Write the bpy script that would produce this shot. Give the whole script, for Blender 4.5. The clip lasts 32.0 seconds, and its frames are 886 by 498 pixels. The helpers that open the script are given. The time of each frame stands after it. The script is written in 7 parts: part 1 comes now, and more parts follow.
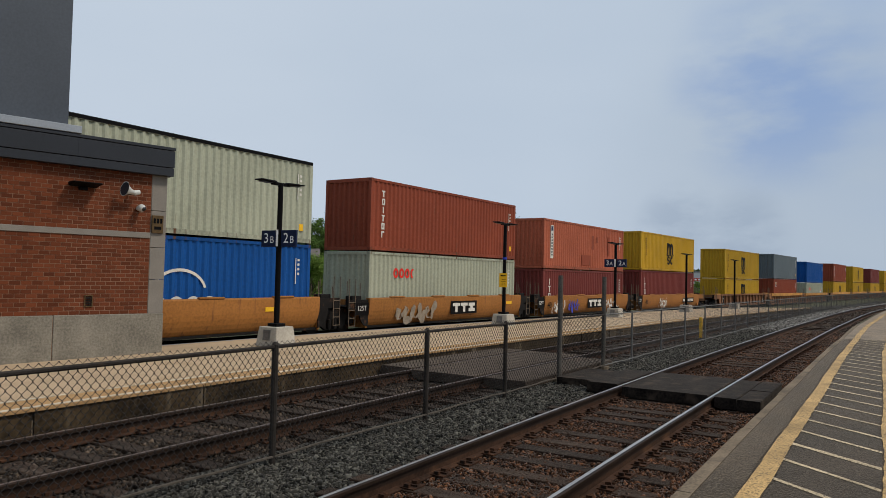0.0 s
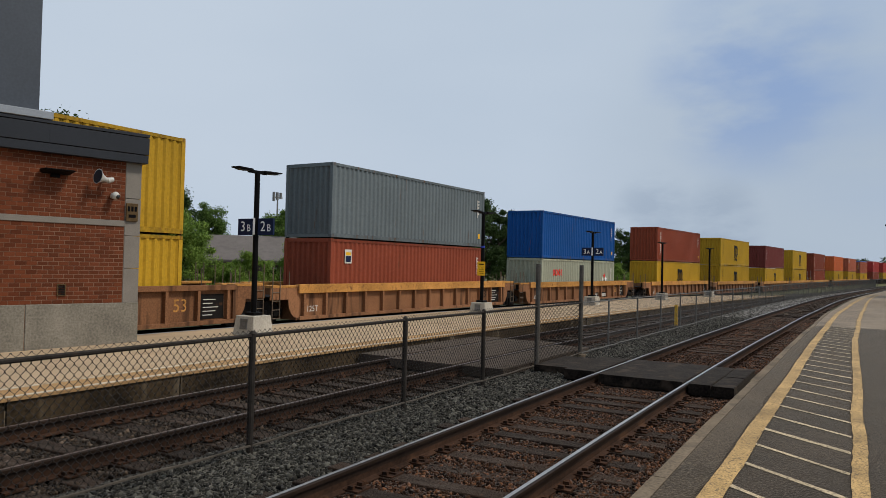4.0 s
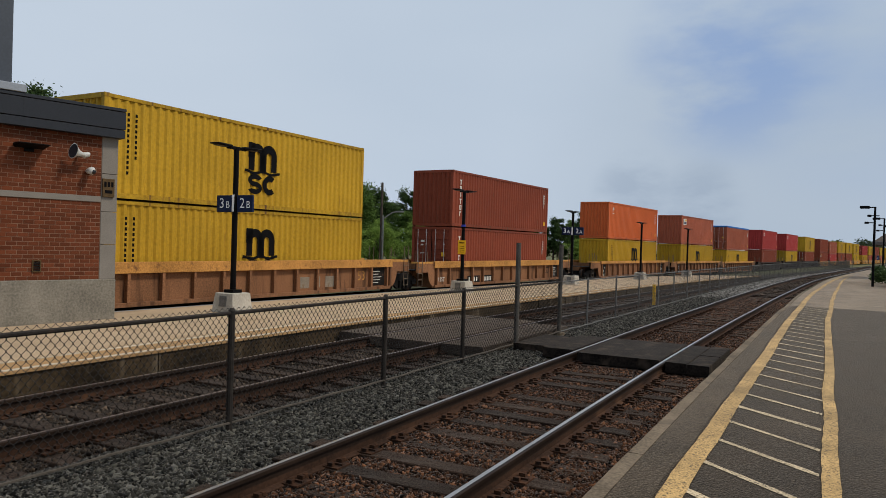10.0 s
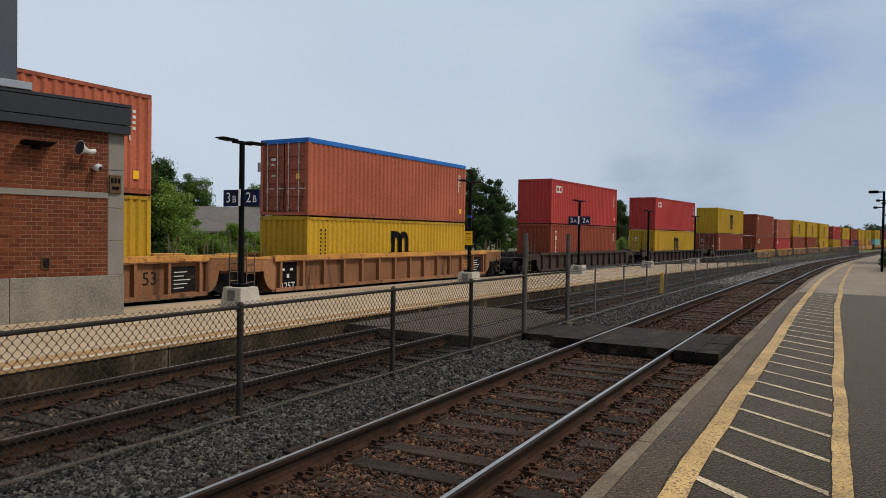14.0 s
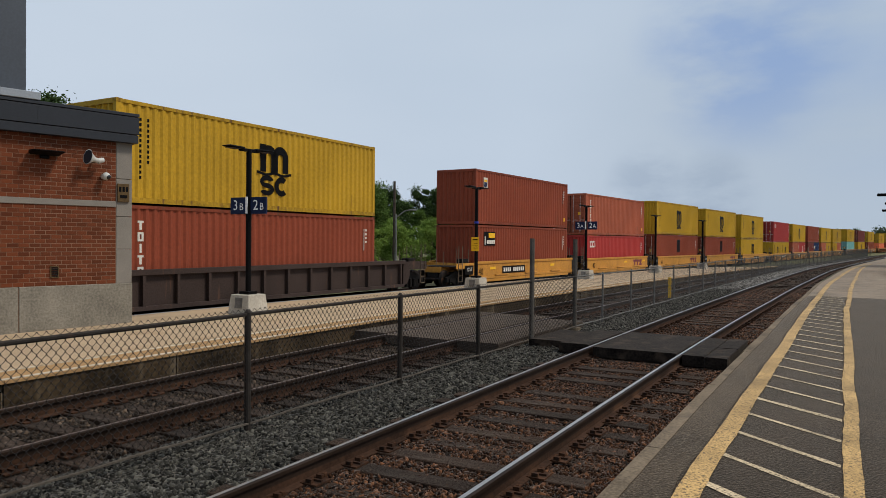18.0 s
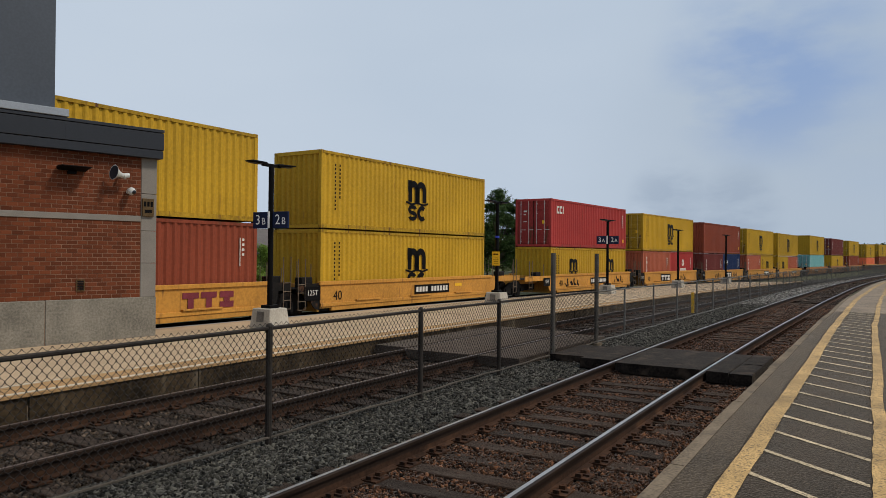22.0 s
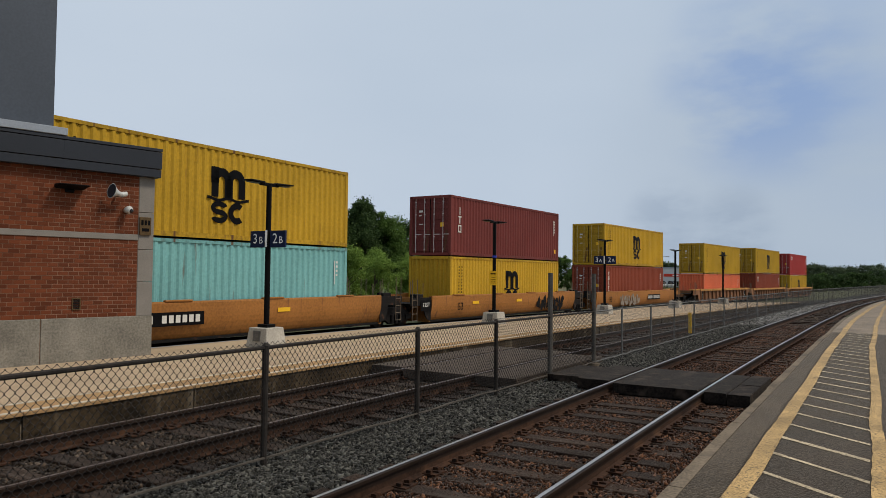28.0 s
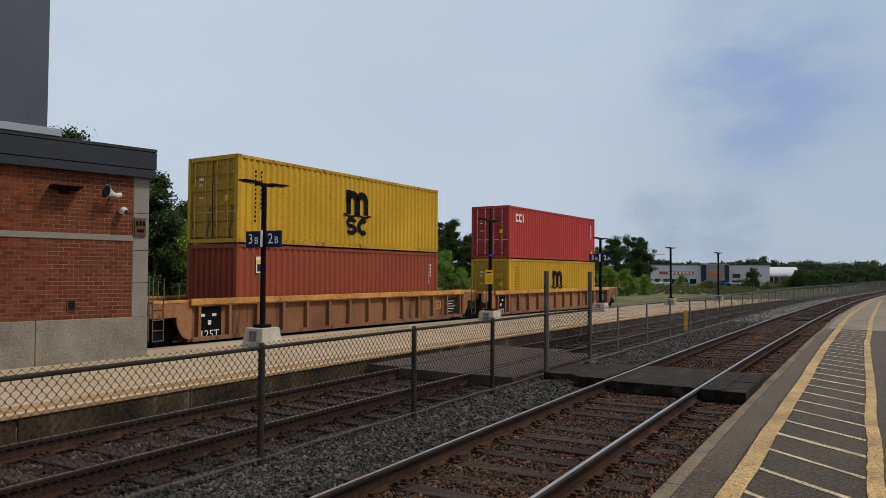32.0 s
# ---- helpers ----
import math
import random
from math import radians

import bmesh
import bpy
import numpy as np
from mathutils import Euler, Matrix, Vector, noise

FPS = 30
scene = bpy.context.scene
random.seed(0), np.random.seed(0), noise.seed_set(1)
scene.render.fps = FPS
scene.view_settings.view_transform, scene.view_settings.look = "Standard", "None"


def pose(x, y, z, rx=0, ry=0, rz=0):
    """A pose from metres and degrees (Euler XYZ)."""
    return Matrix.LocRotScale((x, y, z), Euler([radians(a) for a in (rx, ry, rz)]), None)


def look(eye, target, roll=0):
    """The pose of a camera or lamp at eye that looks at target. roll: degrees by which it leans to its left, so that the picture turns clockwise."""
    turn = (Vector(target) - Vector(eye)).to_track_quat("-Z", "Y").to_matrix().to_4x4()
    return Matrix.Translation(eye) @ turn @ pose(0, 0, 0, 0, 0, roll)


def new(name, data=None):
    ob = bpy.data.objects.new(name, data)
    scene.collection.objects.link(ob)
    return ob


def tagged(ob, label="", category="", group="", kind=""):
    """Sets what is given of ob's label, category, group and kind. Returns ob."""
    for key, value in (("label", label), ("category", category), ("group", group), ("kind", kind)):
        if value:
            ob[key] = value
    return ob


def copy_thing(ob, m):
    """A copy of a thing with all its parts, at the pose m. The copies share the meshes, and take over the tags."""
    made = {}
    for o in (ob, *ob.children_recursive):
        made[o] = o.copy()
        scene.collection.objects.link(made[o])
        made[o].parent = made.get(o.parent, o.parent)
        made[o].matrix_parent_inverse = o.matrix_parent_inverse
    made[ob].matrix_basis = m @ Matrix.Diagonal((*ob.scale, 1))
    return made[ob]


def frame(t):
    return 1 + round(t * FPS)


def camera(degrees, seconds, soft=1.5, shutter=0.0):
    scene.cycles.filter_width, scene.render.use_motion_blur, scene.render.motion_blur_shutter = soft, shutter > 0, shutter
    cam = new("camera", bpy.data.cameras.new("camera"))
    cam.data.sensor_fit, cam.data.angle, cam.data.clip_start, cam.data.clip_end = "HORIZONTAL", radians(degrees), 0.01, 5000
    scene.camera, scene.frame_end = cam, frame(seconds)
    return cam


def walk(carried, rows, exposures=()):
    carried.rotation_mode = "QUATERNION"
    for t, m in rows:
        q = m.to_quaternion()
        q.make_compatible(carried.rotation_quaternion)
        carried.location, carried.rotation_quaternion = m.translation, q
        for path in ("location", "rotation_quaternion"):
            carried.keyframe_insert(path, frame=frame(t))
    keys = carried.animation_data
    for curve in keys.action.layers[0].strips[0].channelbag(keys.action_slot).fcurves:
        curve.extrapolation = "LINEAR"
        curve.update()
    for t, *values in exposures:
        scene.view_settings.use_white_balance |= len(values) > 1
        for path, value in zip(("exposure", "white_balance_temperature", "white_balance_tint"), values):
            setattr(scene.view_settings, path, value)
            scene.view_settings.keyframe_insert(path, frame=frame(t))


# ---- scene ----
# Seconds, then turn to the left of +y, tilt up and lean, in degrees. The eye hardly moves.
LOOKS = [
    (0, -59.475, 2.042, 1.363), (0.5, -60.085, 1.953, 1.461), (1, -60.398, 1.836, 1.486), (1.5, -60.495, 1.657, 1.510),
    (2, -60.616, 1.546, 1.482), (2.5, -60.796, 1.485, 1.422), (3, -60.943, 1.402, 1.381), (3.5, -61.076, 1.302, 1.342),
    (5.5, -61.666, 0.746, 1.422), (6, -61.830, 0.626, 1.466), (6.5, -61.933, 0.481, 1.538), (7, -62.074, 0.336, 1.585),
    (7.5, -62.199, 0.206, 1.655), (8, -62.319, 0.139, 1.681), (8.5, -62.397, 0.055, 1.729), (9, -62.579, -0.133, 1.759),
    (9.5, -62.759, -0.477, 1.719), (10, -62.781, -0.477, 1.717), (10.5, -62.795, -0.522, 1.638), (11, -62.770, -0.653, 1.417),
    (11.5, -62.739, -0.861, 1.191), (12, -62.675, -1.048, 0.801), (12.5, -62.580, -1.253, 0.632), (13, -62.413, -1.256, 0.628),
    (13.5, -62.323, -1.226, 0.763), (14, -62.265, -1.177, 0.871), (14.5, -62.154, -1.105, 0.885), (16.5, -61.869, -0.848, 0.861),
    (17, -61.833, -0.798, 0.699), (17.5, -61.807, -0.794, 0.597), (18, -61.724, -0.704, 0.477), (18.5, -61.577, -0.621, 0.391),
    (19, -61.478, -0.505, 0.471), (19.5, -61.336, -0.493, 0.509), (20, -61.047, -0.559, 0.522), (20.5, -60.137, -0.358, 0.357),
    (21, -60.081, -0.077, 0.346), (21.5, -60.080, 0.200, 0.384), (22, -60.091, 0.416, 0.533), (22.5, -60.068, 0.585, 0.619),
    (23, -60.064, 0.751, 0.774), (23.5, -60.096, 0.912, 0.819), (24, -60.153, 1.096, 0.809), (24.5, -60.184, 1.251, 0.808),
    (25, -60.218, 1.447, 0.850), (25.5, -60.234, 1.650, 0.866), (27.5, -60.298, 1.999, 0.822), (28, -60.287, 1.955, 0.702),
    (28.5, -60.316, 1.963, 0.504), (29, -60.370, 1.912, 0.528), (29.5, -60.445, 1.899, 0.504), (30, -60.575, 1.901, 0.512),
    (30.5, -60.615, 1.930, 0.440), (31, -60.656, 1.943, 0.324), (31.5, -60.661, 1.931, 0.327), (32, -60.623, 1.881, 0.331),
]
EYE = (0.0, 0.0, 1.796)


def gaze(turn, tilt, lean):
    a, b = radians(turn), radians(tilt)
    ahead = Vector((-math.sin(a) * math.cos(b), math.cos(a) * math.cos(b), math.sin(b)))
    return look(EYE, Vector(EYE) + ahead * 10, lean)


cam = camera(62.67, 32.0, soft=0.8)
walk(cam, [(t, gaze(a, b, c)) for t, a, b, c in LOOKS], [(0, 0.0), (9, 0.0), (12, 0.06), (19.5, 0.06), (22, 0.0), (32, 0.0)])

# ---- light ----
SUN_UP, SUN_TURN = 51.0, 289.0   # degrees above the horizon; azimuth from +x


def make_world():
    world = bpy.data.worlds.new("sky")
    scene.world = world
    world.use_nodes = True
    nt = world.node_tree
    nt.nodes.clear()
    out = nt.nodes.new("ShaderNodeOutputWorld")
    bg = nt.nodes.new("ShaderNodeBackground")
    sky = nt.nodes.new("ShaderNodeTexSky")
    sky.sky_type, sky.sun_disc = "NISHITA", False
    sky.sun_elevation, sky.sun_rotation = radians(SUN_UP), radians(90 - SUN_TURN)
    sky.air_density, sky.dust_density = 1.0, 2.0
    co = nt.nodes.new("ShaderNodeTexCoord")
    mp = nt.nodes.new("ShaderNodeMapping")
    mp.inputs["Scale"].default_value = (1.0, 1.0, 2.6)
    nt.links.new(co.outputs["Generated"], mp.inputs["Vector"])

    def cloud_noise(scale, detail, rough):
        n = nt.nodes.new("ShaderNodeTexNoise")
        n.inputs["Scale"].default_value, n.inputs["Detail"].default_value, n.inputs["Roughness"].default_value = scale, detail, rough
        nt.links.new(mp.outputs["Vector"], n.inputs["Vector"])
        return n.outputs["Fac"]

    def math_node(kind, a, b):
        n = nt.nodes.new("ShaderNodeMath")
        n.operation = kind
        for i, v in enumerate((a, b)):
            if isinstance(v, (int, float)):
                n.inputs[i].default_value = v
            else:
                nt.links.new(v, n.inputs[i])
        return n.outputs[0]

    def nearness(az, el, low):
        """1 towards that part of the sky, falling to 0 at the cosine low."""
        d = nt.nodes.new("ShaderNodeVectorMath")
        d.operation = "DOT_PRODUCT"
        nt.links.new(co.outputs["Generated"], d.inputs[0])
        d.inputs[1].default_value = (math.cos(radians(az)) * math.cos(radians(el)), math.sin(radians(az)) * math.cos(radians(el)), math.sin(radians(el)))
        r = nt.nodes.new("ShaderNodeMapRange")
        r.interpolation_type = "SMOOTHSTEP"
        r.inputs["From Min"].default_value, r.inputs["From Max"].default_value = low, 1.0
        nt.links.new(d.outputs["Value"], r.inputs["Value"])
        return r.outputs["Result"]

    def blend(fac, a, b):
        m = nt.nodes.new("ShaderNodeMix")
        m.data_type = "RGBA"
        nt.links.new(fac, m.inputs["Factor"])
        for i, v in ((6, a), (7, b)):
            if isinstance(v, tuple):
                m.inputs[i].default_value = (*v, 1)
            else:
                nt.links.new(v, m.inputs[i])
        return m.outputs[2]

    def ramp(fac, lo, hi):
        r = nt.nodes.new("ShaderNodeMapRange")
        r.inputs["From Min"].default_value, r.inputs["From Max"].default_value = lo, hi
        nt.links.new(fac, r.inputs["Value"])
        return r.outputs["Result"]

    # a high bright overcast, a little darker to the north-east, with a thin blue break
    veil = blend(ramp(cloud_noise(1.6, 4.0, 0.45), 0.3, 0.7), (4.40, 5.33, 6.55), (5.30, 6.13, 7.2))
    veil = blend(math_node("MULTIPLY", nearness(2, 3, 0.93), 0.6), veil, (3.55, 4.33, 5.3))
    veil = blend(math_node("MULTIPLY", nearness(36, 16, 0.86), 0.35), veil, (5.75, 6.48, 7.4))
    wisps = ramp(cloud_noise(5.0, 6.0, 0.55), 0.40, 0.62)
    wide = math_node("MULTIPLY", nearness(-4, 19, 0.955), ramp(cloud_noise(3.2, 5.0, 0.5), 0.4, 0.62))
    veil = blend(math_node("MULTIPLY", wide, 0.42), veil, (2.5, 3.75, 6.2))
    gap = math_node("MULTIPLY", math_node("MULTIPLY", nearness(6.0, 14.0, 0.989), wisps), 0.62)
    veil = blend(gap, veil, (2.1, 3.3, 5.9))
    bank = math_node("MAXIMUM", nearness(12.5, 4.0, 0.9978), nearness(8.0, 3.6, 0.9978))
    low = math_node("MULTIPLY", math_node("MULTIPLY", bank, ramp(cloud_noise(9.0, 6.0, 0.55), 0.36, 0.56)), 0.5)
    veil = blend(low, veil, (2.85, 3.6, 4.75))
    final = blend(ramp(cloud_noise(1.1, 3.0, 0.4), 0.05, 0.35), sky.outputs["Color"], veil)
    nt.links.new(final, bg.inputs["Color"])
    bg.inputs["Strength"].default_value = 0.1
    nt.links.new(bg.outputs["Background"], out.inputs["Surface"])


make_world()
sun_data = bpy.data.lights.new("sun", "SUN")
sun_data.energy, sun_data.angle, sun_data.color = 2.5, radians(10), (1.0, 0.90, 0.77)
sun = new("sun", sun_data)
sun.matrix_world = look((math.cos(radians(SUN_TURN)) * 40, math.sin(radians(SUN_TURN)) * 40, math.tan(radians(SUN_UP)) * 40), (0, 0, 0))


# ---- materials ----
def material(name, color, rough=0.7, metal=0.0, vary=0.25, scale=3.0, grain=40.0, bump=0.0, dirt=None, dirt_at=0.6, dirt_scale=1.2, streak=False, spread=0.0, stretch=None, spec=0.16, dust=0.0):
    """A surface with broad and fine variation, optional dirt in patches or streaks, and a shift from piece to piece."""
    m = bpy.data.materials.new(name)
    m.use_nodes = True
    nt = m.node_tree
    n, l = nt.nodes, nt.links
    b = n["Principled BSDF"]
    co = n.new("ShaderNodeTexCoord")
    vec = co.outputs["Object"]
    if stretch:
        mp = n.new("ShaderNodeMapping")
        mp.inputs["Scale"].default_value = stretch
        l.new(vec, mp.inputs["Vector"])
        vec = mp.outputs["Vector"]

    def noise_at(s, detail=4.0, v=None):
        t = n.new("ShaderNodeTexNoise")
        t.inputs["Scale"].default_value, t.inputs["Detail"].default_value = s, detail
        l.new(v or vec, t.inputs["Vector"])
        return t.outputs["Fac"]

    broad, fine = noise_at(scale), noise_at(grain, 3.0)
    add = n.new("ShaderNodeMath")
    add.operation = "MULTIPLY_ADD"
    add.inputs[1].default_value = 0.5
    l.new(fine, add.inputs[0])
    half = n.new("ShaderNodeMath")
    half.operation = "MULTIPLY"
    half.inputs[1].default_value = 0.5
    l.new(broad, half.inputs[0])
    l.new(half.outputs[0], add.inputs[2])
    ramp = n.new("ShaderNodeValToRGB")
    ramp.color_ramp.elements[0].position, ramp.color_ramp.elements[1].position = 0.37, 0.63
    ramp.color_ramp.elements[0].color = (*[c * (1 - vary) for c in color], 1)
    ramp.color_ramp.elements[1].color = (*[min(1, c * (1 + vary)) for c in color], 1)
    l.new(add.outputs[0], ramp.inputs["Fac"])
    tint = ramp.outputs["Color"]
    if dirt:
        dv = vec
        if streak:
            mp2 = n.new("ShaderNodeMapping")
            mp2.inputs["Scale"].default_value = (1.0, 1.0, 0.12)
            l.new(co.outputs["Object"], mp2.inputs["Vector"])
            dv = mp2.outputs["Vector"]
        dn = noise_at(dirt_scale, 6.0, dv)
        dr = n.new("ShaderNodeValToRGB")
        dr.color_ramp.elements[0].position, dr.color_ramp.elements[1].position = dirt_at, min(1.0, dirt_at + 0.14)
        l.new(dn, dr.inputs["Fac"])
        mx = n.new("ShaderNodeMix")
        mx.data_type = "RGBA"
        l.new(dr.outputs["Color"], mx.inputs["Factor"])
        l.new(tint, mx.inputs[6])
        mx.inputs[7].default_value = (*dirt, 1)
        tint = mx.outputs[2]
    if spread:
        info = n.new("ShaderNodeObjectInfo")
        hs = n.new("ShaderNodeHueSaturation")
        mr = n.new("ShaderNodeMapRange")
        mr.inputs["To Min"].default_value, mr.inputs["To Max"].default_value = 1 - spread, 1 + spread
        l.new(info.outputs["Random"], mr.inputs["Value"])
        l.new(mr.outputs["Result"], hs.inputs["Value"])
        l.new(tint, hs.inputs["Color"])
        tint = hs.outputs["Color"]
    l.new(tint, b.inputs["Base Color"])
    b.inputs["Roughness"].default_value, b.inputs["Metallic"].default_value = rough, metal
    b.inputs["Specular IOR Level"].default_value = spec
    b.inputs["Sheen Weight"].default_value, b.inputs["Sheen Roughness"].default_value = dust, 0.35
    b.inputs["Sheen Tint"].default_value = (1.0, 0.82, 0.62, 1)
    if bump:
        bp = n.new("ShaderNodeBump")
        bp.inputs["Strength"].default_value, bp.inputs["Distance"].default_value = 1.0, bump
        l.new(fine, bp.inputs["Height"])
        l.new(bp.outputs["Normal"], b.inputs["Normal"])
    return m


RUST, GRIME = (0.10, 0.045, 0.022), (0.045, 0.038, 0.032)


def paint(name, color, vary=0.13, dirt=RUST, dirt_at=0.66, rough=0.6):
    return material(name, color, rough, 0.0, vary, 0.45, 11.0, 0.0, dirt, dirt_at, 5.0, True, 0.10, spec=0.16)


M = {
    "msc": paint("yellow_paint", (0.425, 0.251, 0.0175), vary=0.16, dirt=(0.24, 0.13, 0.02), dirt_at=0.66),
    "brown": paint("red_brown_paint", (0.215, 0.048, 0.0235)),
    "maroon": paint("maroon_paint", (0.150, 0.033, 0.027)),
    "salmon": paint("faded_salmon_paint", (0.36, 0.098, 0.052), vary=0.2),
    "orange": paint("orange_paint", (0.52, 0.115, 0.034)),
    "red": paint("bright_red_paint", (0.35, 0.040, 0.035)),
    "blue": paint("blue_paint", (0.004, 0.062, 0.238)),
    "navy": paint("navy_paint", (0.012, 0.028, 0.085)),
    "grey": paint("grey_paint", (0.115, 0.138, 0.148)),
    "cream": paint("pale_grey_green_paint", (0.32, 0.335, 0.255), dirt_at=0.72),
    "turquoise": paint("turquoise_paint", (0.16, 0.36, 0.35), dirt_at=0.64),
    "coral": paint("coral_paint", (0.72, 0.165, 0.072)),
    "car_rust": material("rusty_brown_car_paint", (0.205, 0.095, 0.045), 0.8, 0, 0.35, 0.6, 20, 0.0, (0.085, 0.040, 0.020), 0.53, 3.2, True, 0.15),
    "car_orange": material("orange_car_paint", (0.268, 0.111, 0.0275), 0.6, 0, 0.25, 0.5, 12, 0.0, (0.13, 0.055, 0.024), 0.60, 5.0, True, 0.08),
    "car_yellow": material("yellow_car_paint", (0.45, 0.212, 0.038), 0.55, 0, 0.22, 0.6, 12, 0.0, (0.16, 0.075, 0.03), 0.60, 5.5, True, 0.08),
    "car_dark": material("dark_grey_car_paint", (0.038, 0.026, 0.0225), 0.75, 0, 0.3, 0.7, 20, 0.0, (0.12, 0.06, 0.035), 0.62, 3.0, True, 0.05),
    "under": material("grimy_truck_steel", (0.011, 0.0095, 0.0085), 0.8, 0.2, 0.4, 3, 30, 0.003, RUST, 0.6, 3.0),
    "tread": material("worn_wheel_steel", (0.18, 0.15, 0.13), 0.45, 0.8, 0.3, 3, 30),
    "black": material("black_paint", (0.0045, 0.0042, 0.0044), 0.5, 0, 0.3, 2, 30, spec=0.06),
    "white_mark": material("white_marking", (0.58, 0.56, 0.51), 0.6, 0, 0.15, 4, 40, 0.0, (0.35, 0.27, 0.2), 0.62, 3.0),
    "yellow_mark": material("yellow_marking", (0.75, 0.42, 0.02), 0.5, 0, 0.1, 4, 40),
    "red_mark": material("red_marking", (0.6, 0.03, 0.02), 0.5, 0, 0.1, 4, 40),
    "blue_mark": material("blue_marking", (0.03, 0.05, 0.35), 0.5, 0, 0.2, 4, 40),
    "silver_spray": material("dull_silver_spray_paint", (0.225, 0.185, 0.140), 0.55, 0.1, 0.35, 3, 30, 0.0, (0.13, 0.075, 0.035), 0.56, 4.0),
    "rod_pale": material("dull_zinc_locking_bar", (0.48, 0.43, 0.41), 0.6, 0.0, 0.3, 4, 40, 0.0, (0.15, 0.08, 0.06), 0.60, 5.0),
    "rod_yellow": material("grimy_yellow_locking_bar", (0.42, 0.32, 0.12), 0.6, 0, 0.3, 4, 40, 0.0, (0.12, 0.07, 0.03), 0.58, 5.0),
    "galv": material("galvanised_steel", (0.19, 0.185, 0.175), 0.5, 0.6, 0.3, 4, 60),
    "dull_post": material("weathered_fence_steel", (0.030, 0.025, 0.021), 0.65, 0.3, 0.35, 5, 60, 0.0, (0.06, 0.042, 0.03), 0.6, 6.0),
    "wire": material("dull_fence_wire", (0.038, 0.032, 0.027), 0.5, 0.6, 0.3, 3, 40),
    "ballast": material("grey_ballast", (0.020, 0.019, 0.0175), 0.95, 0, 0.7, 6, 40, 0.02, (0.03, 0.024, 0.018), 0.58, 1.0, dust=0.06),
    "stone": None,
    "bed_brown": material("rust_stained_track_bed", (0.016, 0.0085, 0.0048), 0.95, 0, 0.7, 5, 40, 0.02, (0.026, 0.018, 0.012), 0.5, 1.5, dust=0.1),
    "timber": material("weathered_sleeper_timber", (0.026, 0.0145, 0.0088), 0.9, 0, 0.5, 3, 35, 0.008, (0.045, 0.033, 0.025), 0.52, 2.0, False, 0.35, (9, 1, 1), dust=0.12),
    "rail_side": material("rusty_rail_web", (0.040, 0.020, 0.0115), 0.85, 0.1, 0.45, 2, 30, 0.002, (0.085, 0.042, 0.022), 0.57, 2.5),
    "rail_dull": material("worn_brown_rail_head", (0.175, 0.135, 0.115), 0.42, 0.5, 0.25, 2, 30),
    "plate_rust": material("rust_brown_tie_plate", (0.060, 0.027, 0.0135), 0.85, 0.1, 0.4, 6, 40, 0.002, (0.022, 0.013, 0.009), 0.50, 9.0, False, 0.25),
    # shade of the rail head, painted as a darker flank and upper web
    "rail_flank": material("shade_dark_rail_flank", (0.024, 0.0150, 0.0105), 0.55, 0.2, 0.3, 2, 30, spec=0.1),
    "rail_top": material("polished_rail_head", (0.50, 0.465, 0.43), 0.34, 1.0, 0.15, 2, 30),
    "asphalt": material("worn_dark_asphalt", (0.0165, 0.0108, 0.0068), 0.85, 0, 0.8, 1.1, 45, 0.008, (0.092, 0.066, 0.043), 0.56, 40.0, spec=0.05, dust=0.42),
    "asphalt_edge": material("dusty_edge_asphalt", (0.038, 0.027, 0.0175), 0.85, 0, 0.7, 1.2, 45, 0.008, (0.125, 0.094, 0.062), 0.54, 40.0, spec=0.05, dust=0.38),
    "dirt": material("weedy_dirt", (0.085, 0.068, 0.043), 0.95, 0, 0.5, 2.0, 30, 0.01, (0.06, 0.07, 0.03), 0.52, 1.5),
    "asphalt_old": material("dusty_old_asphalt", (0.165, 0.124, 0.085), 0.85, 0, 0.45, 0.8, 50, 0.004, (0.235, 0.185, 0.13), 0.55, 1.2, spec=0.15, dust=0.3),
    "gate_post": material("weathered_gate_post_steel", (0.085, 0.075, 0.063), 0.7, 0.2, 0.35, 4, 40),
    "selvage": material("rusty_bottom_wire", (0.085, 0.072, 0.058), 0.7, 0.3, 0.35, 5, 40),
    "fence_pale": material("pale_galvanised_wire", (0.13, 0.125, 0.115), 0.7, 0.2, 0.25, 5, 40),
    "kerb": material("kerb_concrete", (0.150, 0.115, 0.078), 0.9, 0, 0.4, 1.5, 40, 0.003, (0.085, 0.068, 0.05), 0.55, 2.0),
    "line_paint": material("worn_yellow_line_paint", (0.42, 0.268, 0.104), 0.85, 0, 0.45, 2, 60, 0.0, (0.085, 0.063, 0.040), 0.515, 55.0, dust=0.2),
    "stripe_paint": material("worn_pale_stripe_paint", (0.46, 0.36, 0.225), 0.85, 0, 0.45, 2, 60, 0.0, (0.055, 0.044, 0.033), 0.52, 50.0, dust=0.2),
    "plat_top": material("tan_platform_concrete", (0.405, 0.300, 0.192), 0.9, 0, 0.2, 0.6, 30, 0.002, (0.30, 0.21, 0.125), 0.57, 0.6),
    "tactile": material("buff_platform_edge", (0.34, 0.205, 0.092), 0.9, 0, 0.25, 1.0, 30, 0.002, (0.24, 0.155, 0.075), 0.58, 1.2),
    "edge_paint": material("worn_pale_edge_paint", (0.52, 0.46, 0.36), 0.85, 0, 0.2, 3, 30, 0.0, (0.27, 0.2, 0.12), 0.55, 5.0),
    "plat_wall": material("stained_platform_wall", (0.040, 0.027, 0.0145), 0.95, 0, 0.75, 1.6, 18, 0.006, (0.15, 0.118, 0.08), 0.60, 3.2, True),
    "rubber": material("crossing_panel_rubber", (0.0145, 0.0108, 0.0085), 0.85, 0, 0.75, 3, 30, 0.005, (0.05, 0.036, 0.026), 0.54, 3.5, spec=0.08, dust=0.08),
